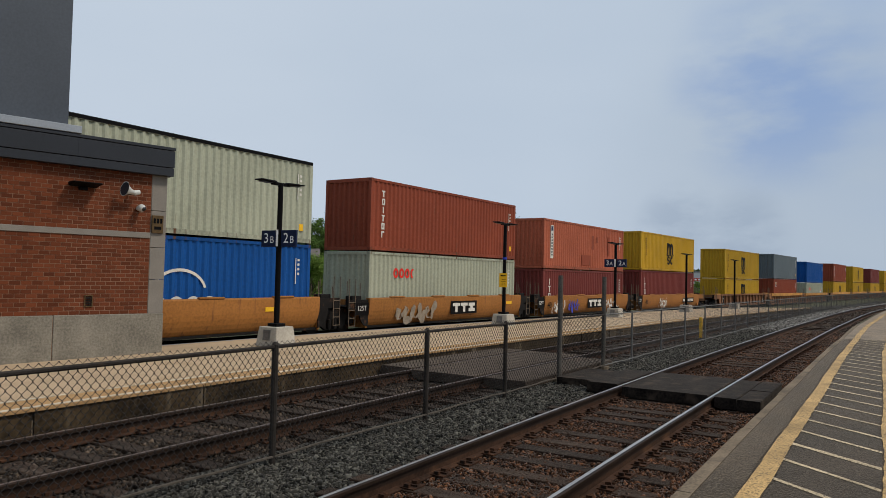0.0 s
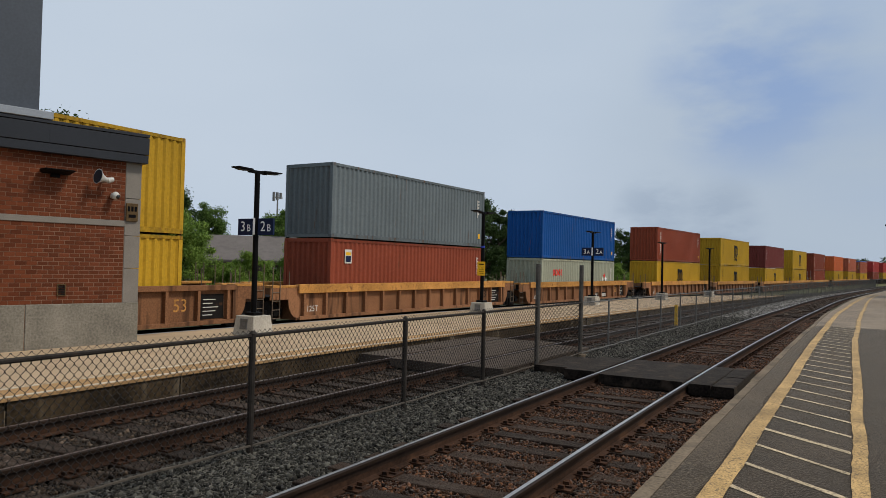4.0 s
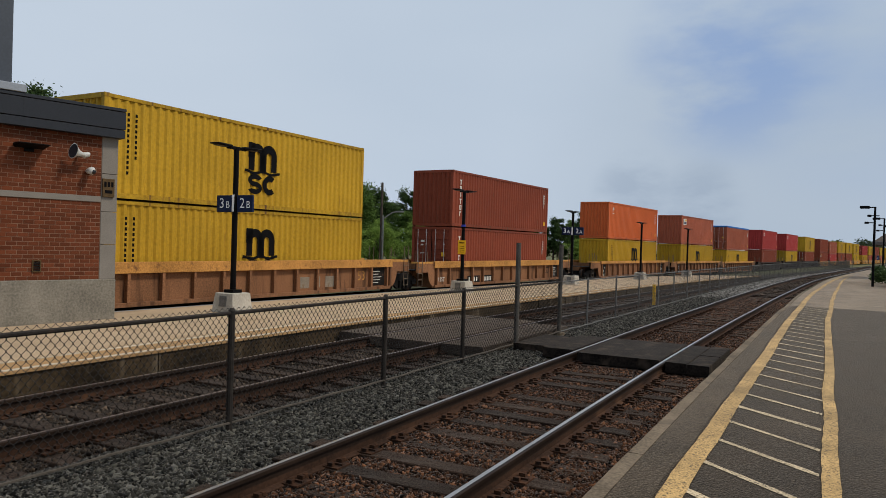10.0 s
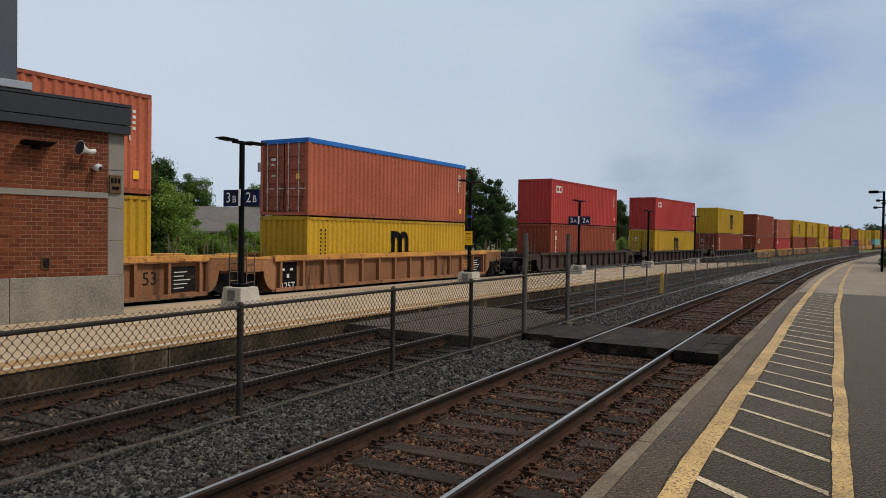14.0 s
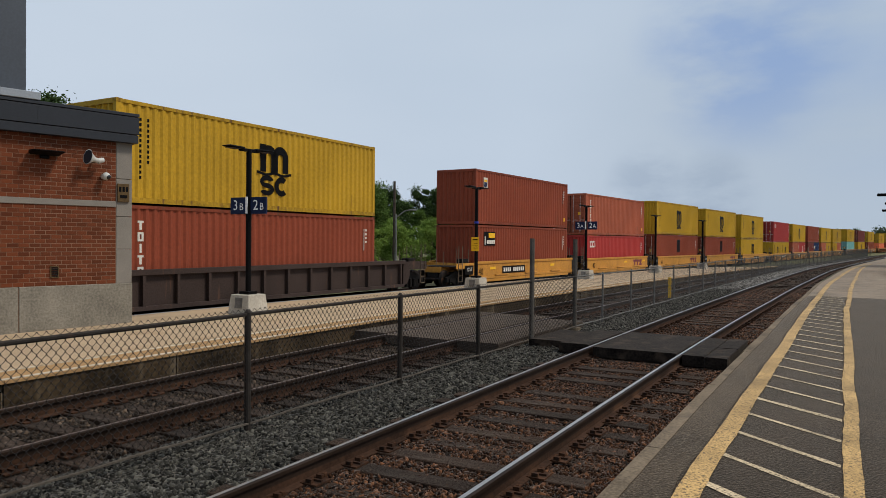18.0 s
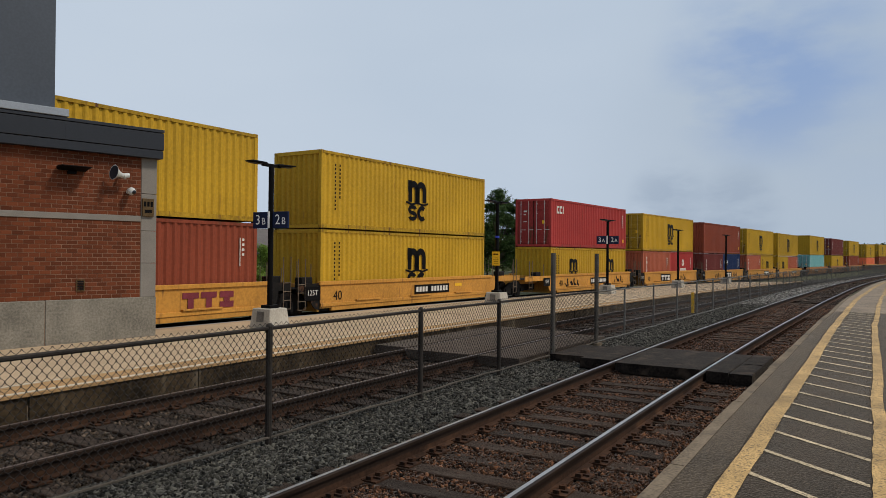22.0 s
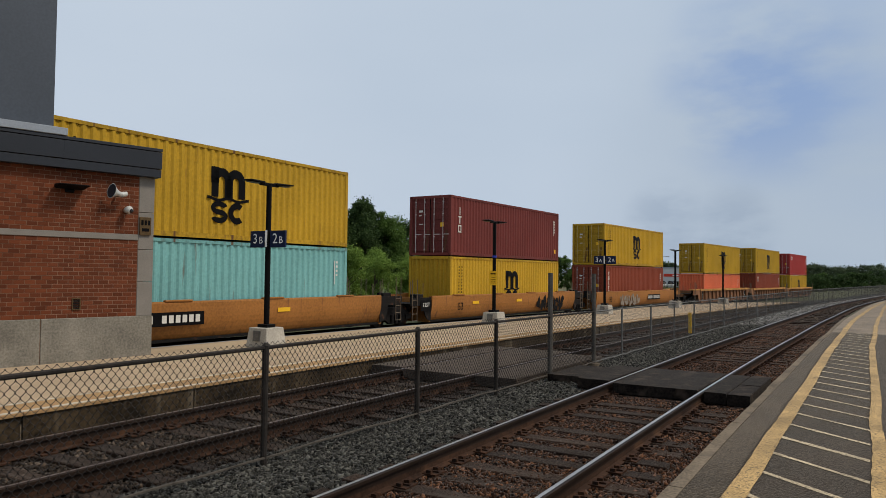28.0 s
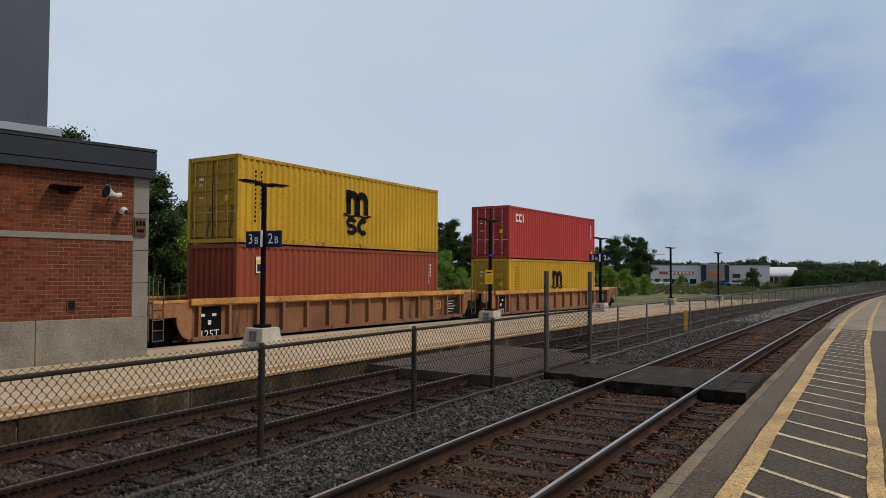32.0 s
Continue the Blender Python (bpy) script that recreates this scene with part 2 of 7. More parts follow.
    "crossing_plank": material("weathered_crossing_plank", (0.056, 0.041, 0.031), 0.9, 0, 0.6, 2, 30, 0.004, (0.078, 0.060, 0.046), 0.56, 1.4, spec=0.08, dust=0.2),
    "brick": material("red_brick", (0.128, 0.0365, 0.0155), 0.9, 0, 0.3, 4, 70, 0.002, None, spread=0.25),
    "mortar": material("mortar", (0.20, 0.115, 0.075), 0.95, 0, 0.2, 5, 60, 0.002),
    "concrete": material("pitted_board_concrete", (0.195, 0.176, 0.142), 0.9, 0, 0.32, 1.6, 22, 0.006, (0.075, 0.066, 0.052), 0.635, 11.0),
    "footing": material("pale_cast_footing", (0.40, 0.365, 0.305), 0.9, 0, 0.2, 2.0, 22, 0.003, (0.25, 0.225, 0.18), 0.62, 9.0),
    "stone_trim": material("pale_stone_trim", (0.205, 0.185, 0.16), 0.85, 0, 0.12, 2, 50),
    "fascia": material("charcoal_metal_fascia", (0.021, 0.0238, 0.030), 0.5, 0.0, 0.12, 0.8, 30, spec=0.25),
    "cladding": material("grey_metal_cladding", (0.078, 0.087, 0.102), 0.45, 0.3, 0.1, 0.5, 20),
    "coping": material("pale_metal_coping", (0.30, 0.32, 0.345), 0.4, 0.4, 0.1, 1, 30),
    "horn": material("off_white_plastic", (0.48, 0.48, 0.45), 0.45, 0, 0.1, 5, 40),
    "dark_glass": material("dark_glass", (0.01, 0.01, 0.012), 0.08, 0, 0.1, 3, 20, spec=0.5),
    "bronze": material("bronze_plaque", (0.105, 0.066, 0.030), 0.5, 0.4, 0.25, 8, 40),
    "sign_blue": material("navy_sign_enamel", (0.008, 0.016, 0.05), 0.35, 0, 0.1, 3, 30),
    "sign_white": material("white_sign_lettering", (0.80, 0.80, 0.80), 0.5, 0, 0.05, 3, 30),
    "grass": material("rough_grass", (0.10, 0.10, 0.045), 0.95, 0, 0.5, 0.25, 9, 0.0, (0.13, 0.105, 0.055), 0.55, 0.12),
    "bark": material("tree_bark", (0.07, 0.055, 0.042), 0.95, 0, 0.35, 3, 30, 0.006),
    "house_roof": material("grey_shingle_roof", (0.135, 0.12, 0.112), 0.9, 0, 0.15, 2, 40),
    "house_wall": material("brown_house_wall", (0.12, 0.095, 0.08), 0.85, 0, 0.15, 2, 40),
    "white_wall": material("white_metal_wall", (0.52, 0.52, 0.52), 0.6, 0, 0.06, 0.1, 5),
    "grey_wall": material("grey_brown_wall", (0.26, 0.235, 0.22), 0.7, 0, 0.1, 0.2, 5),
    "store_red": material("red_store_sign", (0.55, 0.05, 0.03), 0.5, 0, 0.1, 1, 10),
    "store_orange": material("orange_store_sign", (0.60, 0.17, 0.04), 0.5, 0, 0.1, 1, 10),
}


def island_material(name, low, high, rough=0.95, translucent=False, dust=0.0, skew=0.0):
    """A surface whose joined pieces each take a tone of their own."""
    m = bpy.data.materials.new(name)
    m.use_nodes = True
    n, l = m.node_tree.nodes, m.node_tree.links
    b = n["Principled BSDF"]
    geo = n.new("ShaderNodeNewGeometry")
    ramp = n.new("ShaderNodeValToRGB")
    ramp.color_ramp.elements[0].color, ramp.color_ramp.elements[1].color = (*low, 1), (*high, 1)
    if skew:
        mid = ramp.color_ramp.elements.new(0.72)
        mid.color = (*[a + (b - a) * skew for a, b in zip(low, high)], 1)
    l.new(geo.outputs["Random Per Island"], ramp.inputs["Fac"])
    l.new(ramp.outputs["Color"], b.inputs["Base Color"])
    b.inputs["Roughness"].default_value = rough
    b.inputs["Specular IOR Level"].default_value = 0.12
    b.inputs["Sheen Weight"].default_value, b.inputs["Sheen Roughness"].default_value = dust, 0.35
    b.inputs["Sheen Tint"].default_value = (1.0, 0.9, 0.8, 1)
    if translucent:
        t = n.new("ShaderNodeBsdfTranslucent")
        mx = n.new("ShaderNodeMixShader")
        mx.inputs[0].default_value = 0.3
        l.new(ramp.outputs["Color"], t.inputs["Color"])
        l.new(b.outputs[0], mx.inputs[1])
        l.new(t.outputs[0], mx.inputs[2])
        l.new(mx.outputs[0], n["Material Output"].inputs["Surface"])
    return m


M["stone"] = island_material("ballast_stones", (0.0025, 0.0026, 0.0023), (0.112, 0.108, 0.090), dust=0.16, skew=0.27)
M["stone_rust"] = island_material("rusty_ballast_stones", (0.0022, 0.0011, 0.0007), (0.172, 0.076, 0.037), dust=0.20, skew=0.27)
M["stone_mid"] = island_material("brown_grey_ballast_stones", (0.004, 0.0028, 0.0021), (0.138, 0.098, 0.068), dust=0.12, skew=0.28)
# same grey ballast, its colour raised for the grazing light far off
M["stone_far"] = island_material("pale_lit_grey_ballast_stones", (0.02, 0.0195, 0.0185), (0.29, 0.275, 0.25), dust=0.25, skew=0.42)
M["leaf"] = island_material("broad_green_leaves", (0.040, 0.076, 0.016), (0.140, 0.225, 0.050), 0.7, True)
M["leaf_dark"] = island_material("dark_green_leaves", (0.020, 0.040, 0.013), (0.072, 0.115, 0.034), 0.7, True)
M["leaf_light"] = island_material("fresh_green_leaves", (0.085, 0.150, 0.024), (0.265, 0.38, 0.08), 0.7, True)
# distance haze is mixed into the leaf colour of the far woods
M["leaf_far"] = island_material("haze_tinted_far_leaves", (0.040, 0.058, 0.032), (0.115, 0.150, 0.078), 0.8, True)
M["weeds"] = island_material("dry_weeds", (0.05, 0.07, 0.02), (0.17, 0.17, 0.07), 0.9, True)


# ---- the line of the tracks ----
STEP = 0.5
LINE_S = np.arange(-700.0, 760.0, STEP)
_zero = int(700 / STEP)
_kap = 0.001 * (1.888 + (-0.52 - 1.888) * np.clip((LINE_S - 71.7) / 30 + 0.5, 0, 1) + 0.87 * (LINE_S > 115)) * (LINE_S < 300) * (LINE_S > -60)
_th = np.cumsum(_kap) * STEP
_th -= _th[_zero]
_lx, _ly = np.cumsum(np.cos(_th)) * STEP, -np.cumsum(np.sin(_th)) * STEP
_lx, _ly = _lx - _lx[_zero], _ly - _ly[_zero] + 2.286


def near_bend(s, off):
    """Far off, the near track and its platform swing in towards the fence."""
    return np.interp(s, [25, 40, 60, 80, 120], [0.0, 0.22, 0.85, 1.25, 1.6]) * np.clip((6.0 - off) / 2.5, 0, 1)


def spot(s, off=0.0):
    """The place s metres along the near rail and off metres to its left: x, y and the angle by which the line bears right."""
    th = np.interp(s, LINE_S, _th)
    off = off + near_bend(s, off)
    return np.interp(s, LINE_S, _lx) + off * np.sin(th), np.interp(s, LINE_S, _ly) + off * np.cos(th), th


def drop(s, off):
    """The far tracks and platform fall away gently along the line."""
    return -0.0055 * np.clip(s - 12, 0, 100) * np.clip((off - 2) / 4, 0, 1)


def on_line(s, off, z, turn=0.0):
    x, y, th = spot(s, off)
    return Matrix.Translation((float(x), float(y), z)) @ Matrix.Rotation(radians(turn) - float(th), 4, "Z")


NEAR_C, MID_C, FAR_C = 0.754, 4.70, 16.56      # offsets of the three tracks' centres
FAR_RAIL = -0.50                                # rail top of the far track


def platform_z(off):
    return 0.11 - 0.038 * (off - 6.3) - 0.036 * max(0.0, off - 11.4)


# ---- mesh helpers ----
def finish(bm, name, mats, smooth=False):
    me = bpy.data.meshes.new(name)
    bm.normal_update()
    bm.to_mesh(me)
    bm.free()
    for m in (mats if isinstance(mats, (list, tuple)) else [mats]):
        me.materials.append(m)
    if smooth:
        for p in me.polygons:
            p.use_smooth = True
    return me


def box(bm, x0, x1, y0, y1, z0, z1, bevel=0.0, mat=0):
    r = bmesh.ops.create_cube(bm, size=1.0)
    for v in r["verts"]:
        v.co = Vector(((x0 + x1) / 2 + v.co.x * (x1 - x0), (y0 + y1) / 2 + v.co.y * (y1 - y0), (z0 + z1) / 2 + v.co.z * (z1 - z0)))
    if bevel:
        es = {e for v in r["verts"] for e in v.link_edges}
        bmesh.ops.bevel(bm, geom=list(es), offset=bevel, segments=1, affect="EDGES")
    elif mat:
        for f in {f for v in r["verts"] for f in v.link_faces}:
            f.material_index = mat
    return bm


def boxes(*specs, bevel=0.0):
    bm = bmesh.new()
    for sp in specs:
        box(bm, *sp, bevel=bevel)
    return bm


def tube(bm, a, b, r0, r1=None, seg=8, caps=True):
    a, b = Vector(a), Vector(b)
    d = b - a
    m = Matrix.Translation((a + b) / 2) @ d.to_track_quat("Z", "Y").to_matrix().to_4x4()
    bmesh.ops.create_cone(bm, cap_ends=caps, segments=seg, radius1=r0, radius2=r0 if r1 is None else r1, depth=d.length, matrix=m)
    return bm


def pipe(bm, points, r, seg=6):
    """One bent tube through the points."""
    rings = []
    for i, p in enumerate(points):
        d = Vector(points[min(i + 1, len(points) - 1)]) - Vector(points[max(i - 1, 0)])
        q = d.to_track_quat("Z", "Y")
        rings.append([bm.verts.new(Vector(p) + q @ Vector((r * math.cos(2 * math.pi * k / seg), r * math.sin(2 * math.pi * k / seg), 0))) for k in range(seg)])
    for a, b in zip(rings, rings[1:]):
        for k in range(seg):
            bm.faces.new((a[k], a[(k + 1) % seg], b[(k + 1) % seg], b[k]))
    return bm


def part(name, bm, mat, parent, label="", smooth=False, at=None):
    me = bm if isinstance(bm, bpy.types.Mesh) else finish(bm, name, mat, smooth)
    ob = new(name, me)
    ob.parent = parent
    if at is not None:
        ob.matrix_basis = at
    if label:
        ob["label"] = label
    return ob


def tinted(name, me, mat, parent, at=None, label=""):
    """A part on a shared mesh with a material of its own."""
    ob = part(name, me, None, parent, label, at=at)
    ob.material_slots[0].link = "OBJECT"
    ob.material_slots[0].material = mat
    return ob


def bare(bm, name, smooth=False):
    return finish(bm, name, [None], smooth)


def thing(name, m, label, category, group="", kind=""):
    ob = new(name)
    ob.empty_display_size = 0.2
    ob.matrix_basis = m
    return tagged(ob, label, category, group, kind)


def solid(name, bm, mat, label="", category="", group="", kind="", smooth=False, m=None):
    me = bm if isinstance(bm, bpy.types.Mesh) else finish(bm, name, mat, smooth)
    ob = new(name, me)
    if m is not None:
        ob.matrix_basis = m
    return tagged(ob, label, category, group, kind)


def sweep(profile, s_list, zfun=None, closed=True, shift=None):
    """Carry a profile of (off, z) along the line of the tracks."""
    bm = bmesh.new()
    rings = []
    for s in s_list:
        ring = []
        for off, z in profile:
            x, y, _ = spot(s, off + (shift(s, off) if shift else 0.0))
            ring.append(bm.verts.new((float(x), float(y), z + (zfun(s, off) if zfun else 0.0))))
        rings.append(ring)
    n = len(profile)
    for a, b in zip(rings, rings[1:]):
        for i in range(n if closed else n - 1):
            j = (i + 1) % n
            bm.faces.new((a[i], b[i], b[j], a[j]))
    if closed:
        bm.faces.new(rings[0])
        bm.faces.new(rings[-1][::-1])
    bmesh.ops.recalc_face_normals(bm, faces=bm.faces)
    return bm


def stations(a, b, near=1.0, far=8.0):
    out, s = [], a
    while s < b:
        out.append(s)
        s += near if -10 <= s < 60 else far
    return out + [b]


# ---- ground, beds and platforms ----
def make_ground():
    bm = bmesh.new()
    rad = [0, 20, 40, 70, 110, 170, 260, 400, 700, 1200, 2500, 4500]
    rings = []
    for r in rad:
        ring = []
        for k in range(48 if r else 1):
            a = 2 * math.pi * k / 48
            x, y = 30 + r * math.cos(a), 10 + r * math.sin(a)
            z = -1.0 + 0.18 * noise.noise(Vector((x * 0.02, y * 0.02, 0))) if 30 < r < 1200 else -1.0
            ring.append(bm.verts.new((x, y, z)))
        rings.append(ring)
    for k in range(48):
        bm.faces.new((rings[0][0], rings[1][k], rings[1][(k + 1) % 48]))
    for a, b in zip(rings[1:], rings[2:]):
        for k in range(48):
            j = (k + 1) % 48
            bm.faces.new((a[k], b[k], b[j], a[j]))
    return solid("ground", bm, M["grass"], "rough green and dry grass beside the railway", "ground", kind="structure", smooth=True)


make_ground()
bed_profile = [(-1.2, -0.98), (-1.15, -0.28), (-0.4, -0.27), (1.65, -0.27), (2.3, -0.16), (3.2, -0.18), (3.6, -0.29), (6.3, -0.30), (6.6, -0.30), (14.8, -0.62), (18.6, -0.70), (20.4, -1.12)]
solid("ballast_bed", sweep(bed_profile, stations(-60, 420), drop), M["ballast"], "grey crushed stone ballast under the railway tracks", "ballast", kind="structure")
near_bed = [(-0.95, -0.24), (-0.8, -0.205), (1.75, -0.205), (1.95, -0.26)]
mid_bed = [(3.3, -0.28), (3.6, -0.25), (5.9, -0.25), (6.2, -0.29)]
solid("track_bed", sweep(near_bed, stations(-20, 300)), M["bed_brown"], "rust-stained brown ballast between the sleepers", "ballast", kind="structure")
solid("track_bed", sweep(mid_bed, stations(-20, 300), drop), M["bed_brown"], "rust-stained brown ballast behind the fence", "ballast", kind="structure")


def edge_off(s):
    return float(np.interp(s, [8, 14, 21, 29, 36, 60], [-0.925, -0.94, -0.86, -0.78, -0.68, -0.68]))


def line_off(s):
    """Outer side of the broad line, which wanders towards the kerb farther on."""
    return float(np.interp(s, [8, 13, 21.6, 35, 61], [-1.35, -1.36, -1.23, -1.07, -1.12]))


def inner_off(s):
    return float(np.interp(s, [8.7, 13.5, 20, 27, 44, 70], [-2.32, -2.27, -2.12, -2.01, -1.80, -1.40]))


def edge_sweep(profile, s_list):
    """Carry a profile along the platform's edge: offsets above -2 go with the edge."""
    return sweep(profile, s_list, shift=lambda s, o: edge_off(s) + 0.925 if o > -2 else 0.0)


def make_near_platform():
    base = thing("platform_near", Matrix.Identity(4), "low asphalt station platform with yellow edge lines", "platform", kind="structure")
    top = [(-1.045, 0.128), (-1.045, -0.6), (-16.0, -0.6), (-16.0, 0.05), (-6.0, 0.11), (-2.5, 0.13)]
    part("asphalt", edge_sweep(top, stations(-30, 25.78)), M["asphalt"], base, "dark worn asphalt surface")
    part("old_asphalt", edge_sweep(top, stations(25.8, 140)), M["asphalt_old"], base, "older pale asphalt beyond a seam")
    # a dusty strip between the kerb and the broad line
    bm = bmesh.new()
    prev = None
    for s in np.arange(-3, 25.7, 0.3):
        v = [bm.verts.new((*[float(c) for c in spot(s, o)[:2]], 0.1315)) for o in (edge_off(s) - 0.128, line_off(s) + 0.02 + 0.05 * noise.noise(Vector((s, 9.0, 0))))]
        if prev:
            bm.faces.new((prev[1], prev[0], v[0], v[1]))
        prev = v
    bm.normal_update()
    bmesh.ops.reverse_faces(bm, faces=[f for f in bm.faces if f.normal.z < 0])
    part("edge_strip", bm, M["asphalt_edge"], base, "dusty brown asphalt strip beside the kerb")
    for i, a in enumerate(np.arange(-6, 36, 3.0)):
        j = 0.010 * math.sin(i * 2.3)
        prof = [(-0.91 + j, 0.112), (-0.893 + j, 0.09), (-0.89 + j, -0.6), (-1.043, -0.6), (-1.043, 0.132), (-0.93 + j, 0.133)]
        part("kerb_stone", edge_sweep(prof, [a + 0.008, a + 1.0, a + 2.0, a + 2.992]), M["kerb"], base)
    part("far_edge", edge_sweep([(-0.9, 0.10), (-0.88, -0.6), (-1.043, -0.6), (-1.043, 0.129)], stations(36.0, 140)), M["dirt"], base, "crumbled earthy platform edge")

    def band(place, width, seed):
        bm = bmesh.new()
        prev = None
        for s in np.arange(-3, 68, 0.12):
            w = 0.030 * noise.noise(Vector((s * 0.45, seed, 0))) + 0.008 * noise.noise(Vector((s * 4, seed, 3)))
            w2 = 0.030 * noise.noise(Vector((s * 0.45, seed, 0))) + 0.010 * noise.noise(Vector((s * 5, seed, 7)))
            o = place(s)
            v = []
            for e in (o + w, o - width + w2):
                x, y, _ = spot(s, e)
                v.append(bm.verts.new((float(x), float(y), 0.1365)))
            if prev:
                bm.faces.new((prev[0], prev[1], v[1], v[0]))
            prev = v
        bmesh.ops.recalc_face_normals(bm, faces=bm.faces)
        bmesh.ops.reverse_faces(bm, faces=[f for f in bm.faces if f.normal.z < 0])
        return bm

    part("edge_line", band(line_off, 0.165, 1.0), M["line_paint"], base, "broad worn yellow painted line")
    part("inner_line", band(inner_off, 0.125, 5.0), M["line_paint"], base, "narrow worn yellow painted line")
    rnd = random.Random(4)
    for i in range(30):
        s = 2.9 + 0.795 * i
        bm = bmesh.new()
        w = 0.046 + rnd.uniform(-0.007, 0.007)
        skew = rnd.uniform(-0.03, 0.03) - 0.67
        quad = []
        for k in range(9):
            u = k / 8
            a, b = line_off(s) - 0.155, inner_off(s + skew) + 0.01
            d = skew * u
            jag = rnd.uniform(-0.008, 0.008)
            quad.append([bm.verts.new((*[float(c) for c in spot(s + d + e * (w + jag), a + (b - a) * u)[:2]], 0.1345)) for e in (-1, 1)])
        for a, b in zip(quad, quad[1:]):
            bm.faces.new((a[0], a[1], b[1], b[0]))
        bm.normal_update()
        bmesh.ops.reverse_faces(bm, faces=[f for f in bm.faces if f.normal.z < 0])
        part("stripe", bm, M["stripe_paint"], base)
    return base


make_near_platform()


def make_far_platform():
    base = thing("platform_far", Matrix.Identity(4), "tan concrete island platform with a stained edge wall", "platform", kind="structure")
    z = platform_z
    part("slab", sweep([(6.34, z(6.34) - 0.16), (6.34, -0.75), (15.0, -0.95), (15.0, z(15.0)), (11.4, z(11.4)), (6.95, z(6.95))], stations(-40, 66), drop), M["plat_top"], base, "tan concrete platform surface")
    for i, a in enumerate(np.arange(-10, 66, 2.5)):
        prof = [(6.28, z(6.3) - 0.01), (6.28, z(6.3) - 0.045), (6.32, z(6.3) - 0.055), (6.94, z(6.94) - 0.02), (6.94, z(6.94) + 0.004), (6.3, z(6.3) + 0.002)]
        part("edge_slab", sweep(prof, [a + 0.006, a + 1.25, a + 2.494], drop), M["tactile"], base)
        j = 0.01 * math.sin(i * 1.7)
        part("wall_panel", sweep([(6.315 + j, z(6.3) - 0.056), (6.315 + j, -0.7), (6.338, -0.7), (6.338, z(6.3) - 0.056)], [a + 0.012, a + 1.25, a + 2.488], drop), M["plat_wall"], base)
    for nm, o0, o1 in (("nosing_line", 6.292, 6.372), ("inner_edge_line", 6.96, 7.04)):
        part(nm, sweep([(o0, z(o0) + 0.007), (o0, z(o0) - 0.004), (o1, z(o1) - 0.004), (o1, z(o1) + 0.007)], stations(-10, 66), drop), M["edge_paint"], base, "worn pale painted line")
    part("back_edge", sweep([(14.72, z(14.72) + 0.004), (14.72, z(14.72) - 0.05), (15.03, z(15) - 0.05), (15.03, z(15) + 0.004)], stations(-40, 66), drop), M["coping"], base, "pale concrete edge strip beside the train")
    return base


make_far_platform()

# ---- tracks ----
RAIL = [(-0.068, -0.175), (0.068, -0.175), (0.068, -0.165), (0.012, -0.148), (0.011, -0.100), (0.010, -0.048), (0.036, -0.036), (0.036, -0.008), (0.026, 0.0), (0.008, 0.002), (-0.014, 0.002), (-0.026, 0.0), (-0.036, -0.008), (-0.036, -0.036), (-0.010, -0.048), (-0.011, -0.100), (-0.012, -0.148), (-0.068, -0.165)]
POLISHED, SHADED = (8, 9), (4, 5, 6, 7, 10, 11, 12, 13, 14)     # faces of the rail that the wheels rub, and that are painted dark for shade round the head


def make_rail(off, zf, base, head):
    bm = sweep([(off + o, z) for o, z in RAIL], stations(-25, 330, 1.5, 6.0), zf)
    me = finish(bm, "rail", [M["rail_side"], M[head], M["rail_flank"]])
    n = len(RAIL)
    for p in me.polygons:
        k = p.index % n
        if len(p.vertices) == 4 and (k in POLISHED or k in SHADED):
            p.material_index = 1 if k in POLISHED else 2
    return part("rail", me, None, base, "steel rail with a polished head and rusty web")


TIE_MESH = bare(boxes((-0.115, 0.115, -1.28, 1.28, -0.30, -0.168), bevel=0.008), "sleeper")
PLATE = bare(boxes((-0.10, 0.10, -0.19, 0.19, -0.168, -0.152), *[(x, x + 0.035, y - 0.028, y + 0.028, -0.152, -0.122) for x in (-0.085, 0.05) for y in (-0.10, 0.10)], *[(x, x + 0.02, y - 0.05, y + 0.05, -0.152, -0.135) for x in (-0.02,) for y in (-0.13, 0.13)]), "tie_plate")
ANCHOR = bare(boxes((-0.02, 0.02, -0.095, -0.06, -0.175, -0.135), (-0.02, 0.02, 0.06, 0.095, -0.175, -0.135), bevel=0.004), "rail_anchor")


def make_track(name, center, zf, label, first, last):
    base = thing(name, Matrix.Identity(4), label, "railway track", kind="structure")
    for d in (-0.754, 0.754):
        make_rail(center + d, zf, base, "rail_top" if center < 2 else "rail_dull")
    rnd = random.Random(int(center * 10))
    s = first
    while s < last:
        m = on_line(s + rnd.uniform(-0.03, 0.03), center + rnd.uniform(-0.04, 0.04), zf(s, center) + rnd.uniform(-0.028, 0.006), rnd.uniform(-1.4, 1.4))
        tinted("sleeper", TIE_MESH, M["timber"], base, m)
        if s < 26:
            for d in (-0.754, 0.754):
                tinted("tie_plate", PLATE, M["plate_rust"], base, on_line(s, center + d, zf(s, center)))
                if center < 2:
                    tinted("rail_anchor", ANCHOR, M["plate_rust"], base, on_line(s + 0.15, center + d, zf(s, center)))
        s += 0.53 + rnd.uniform(-0.02, 0.02)
    return base


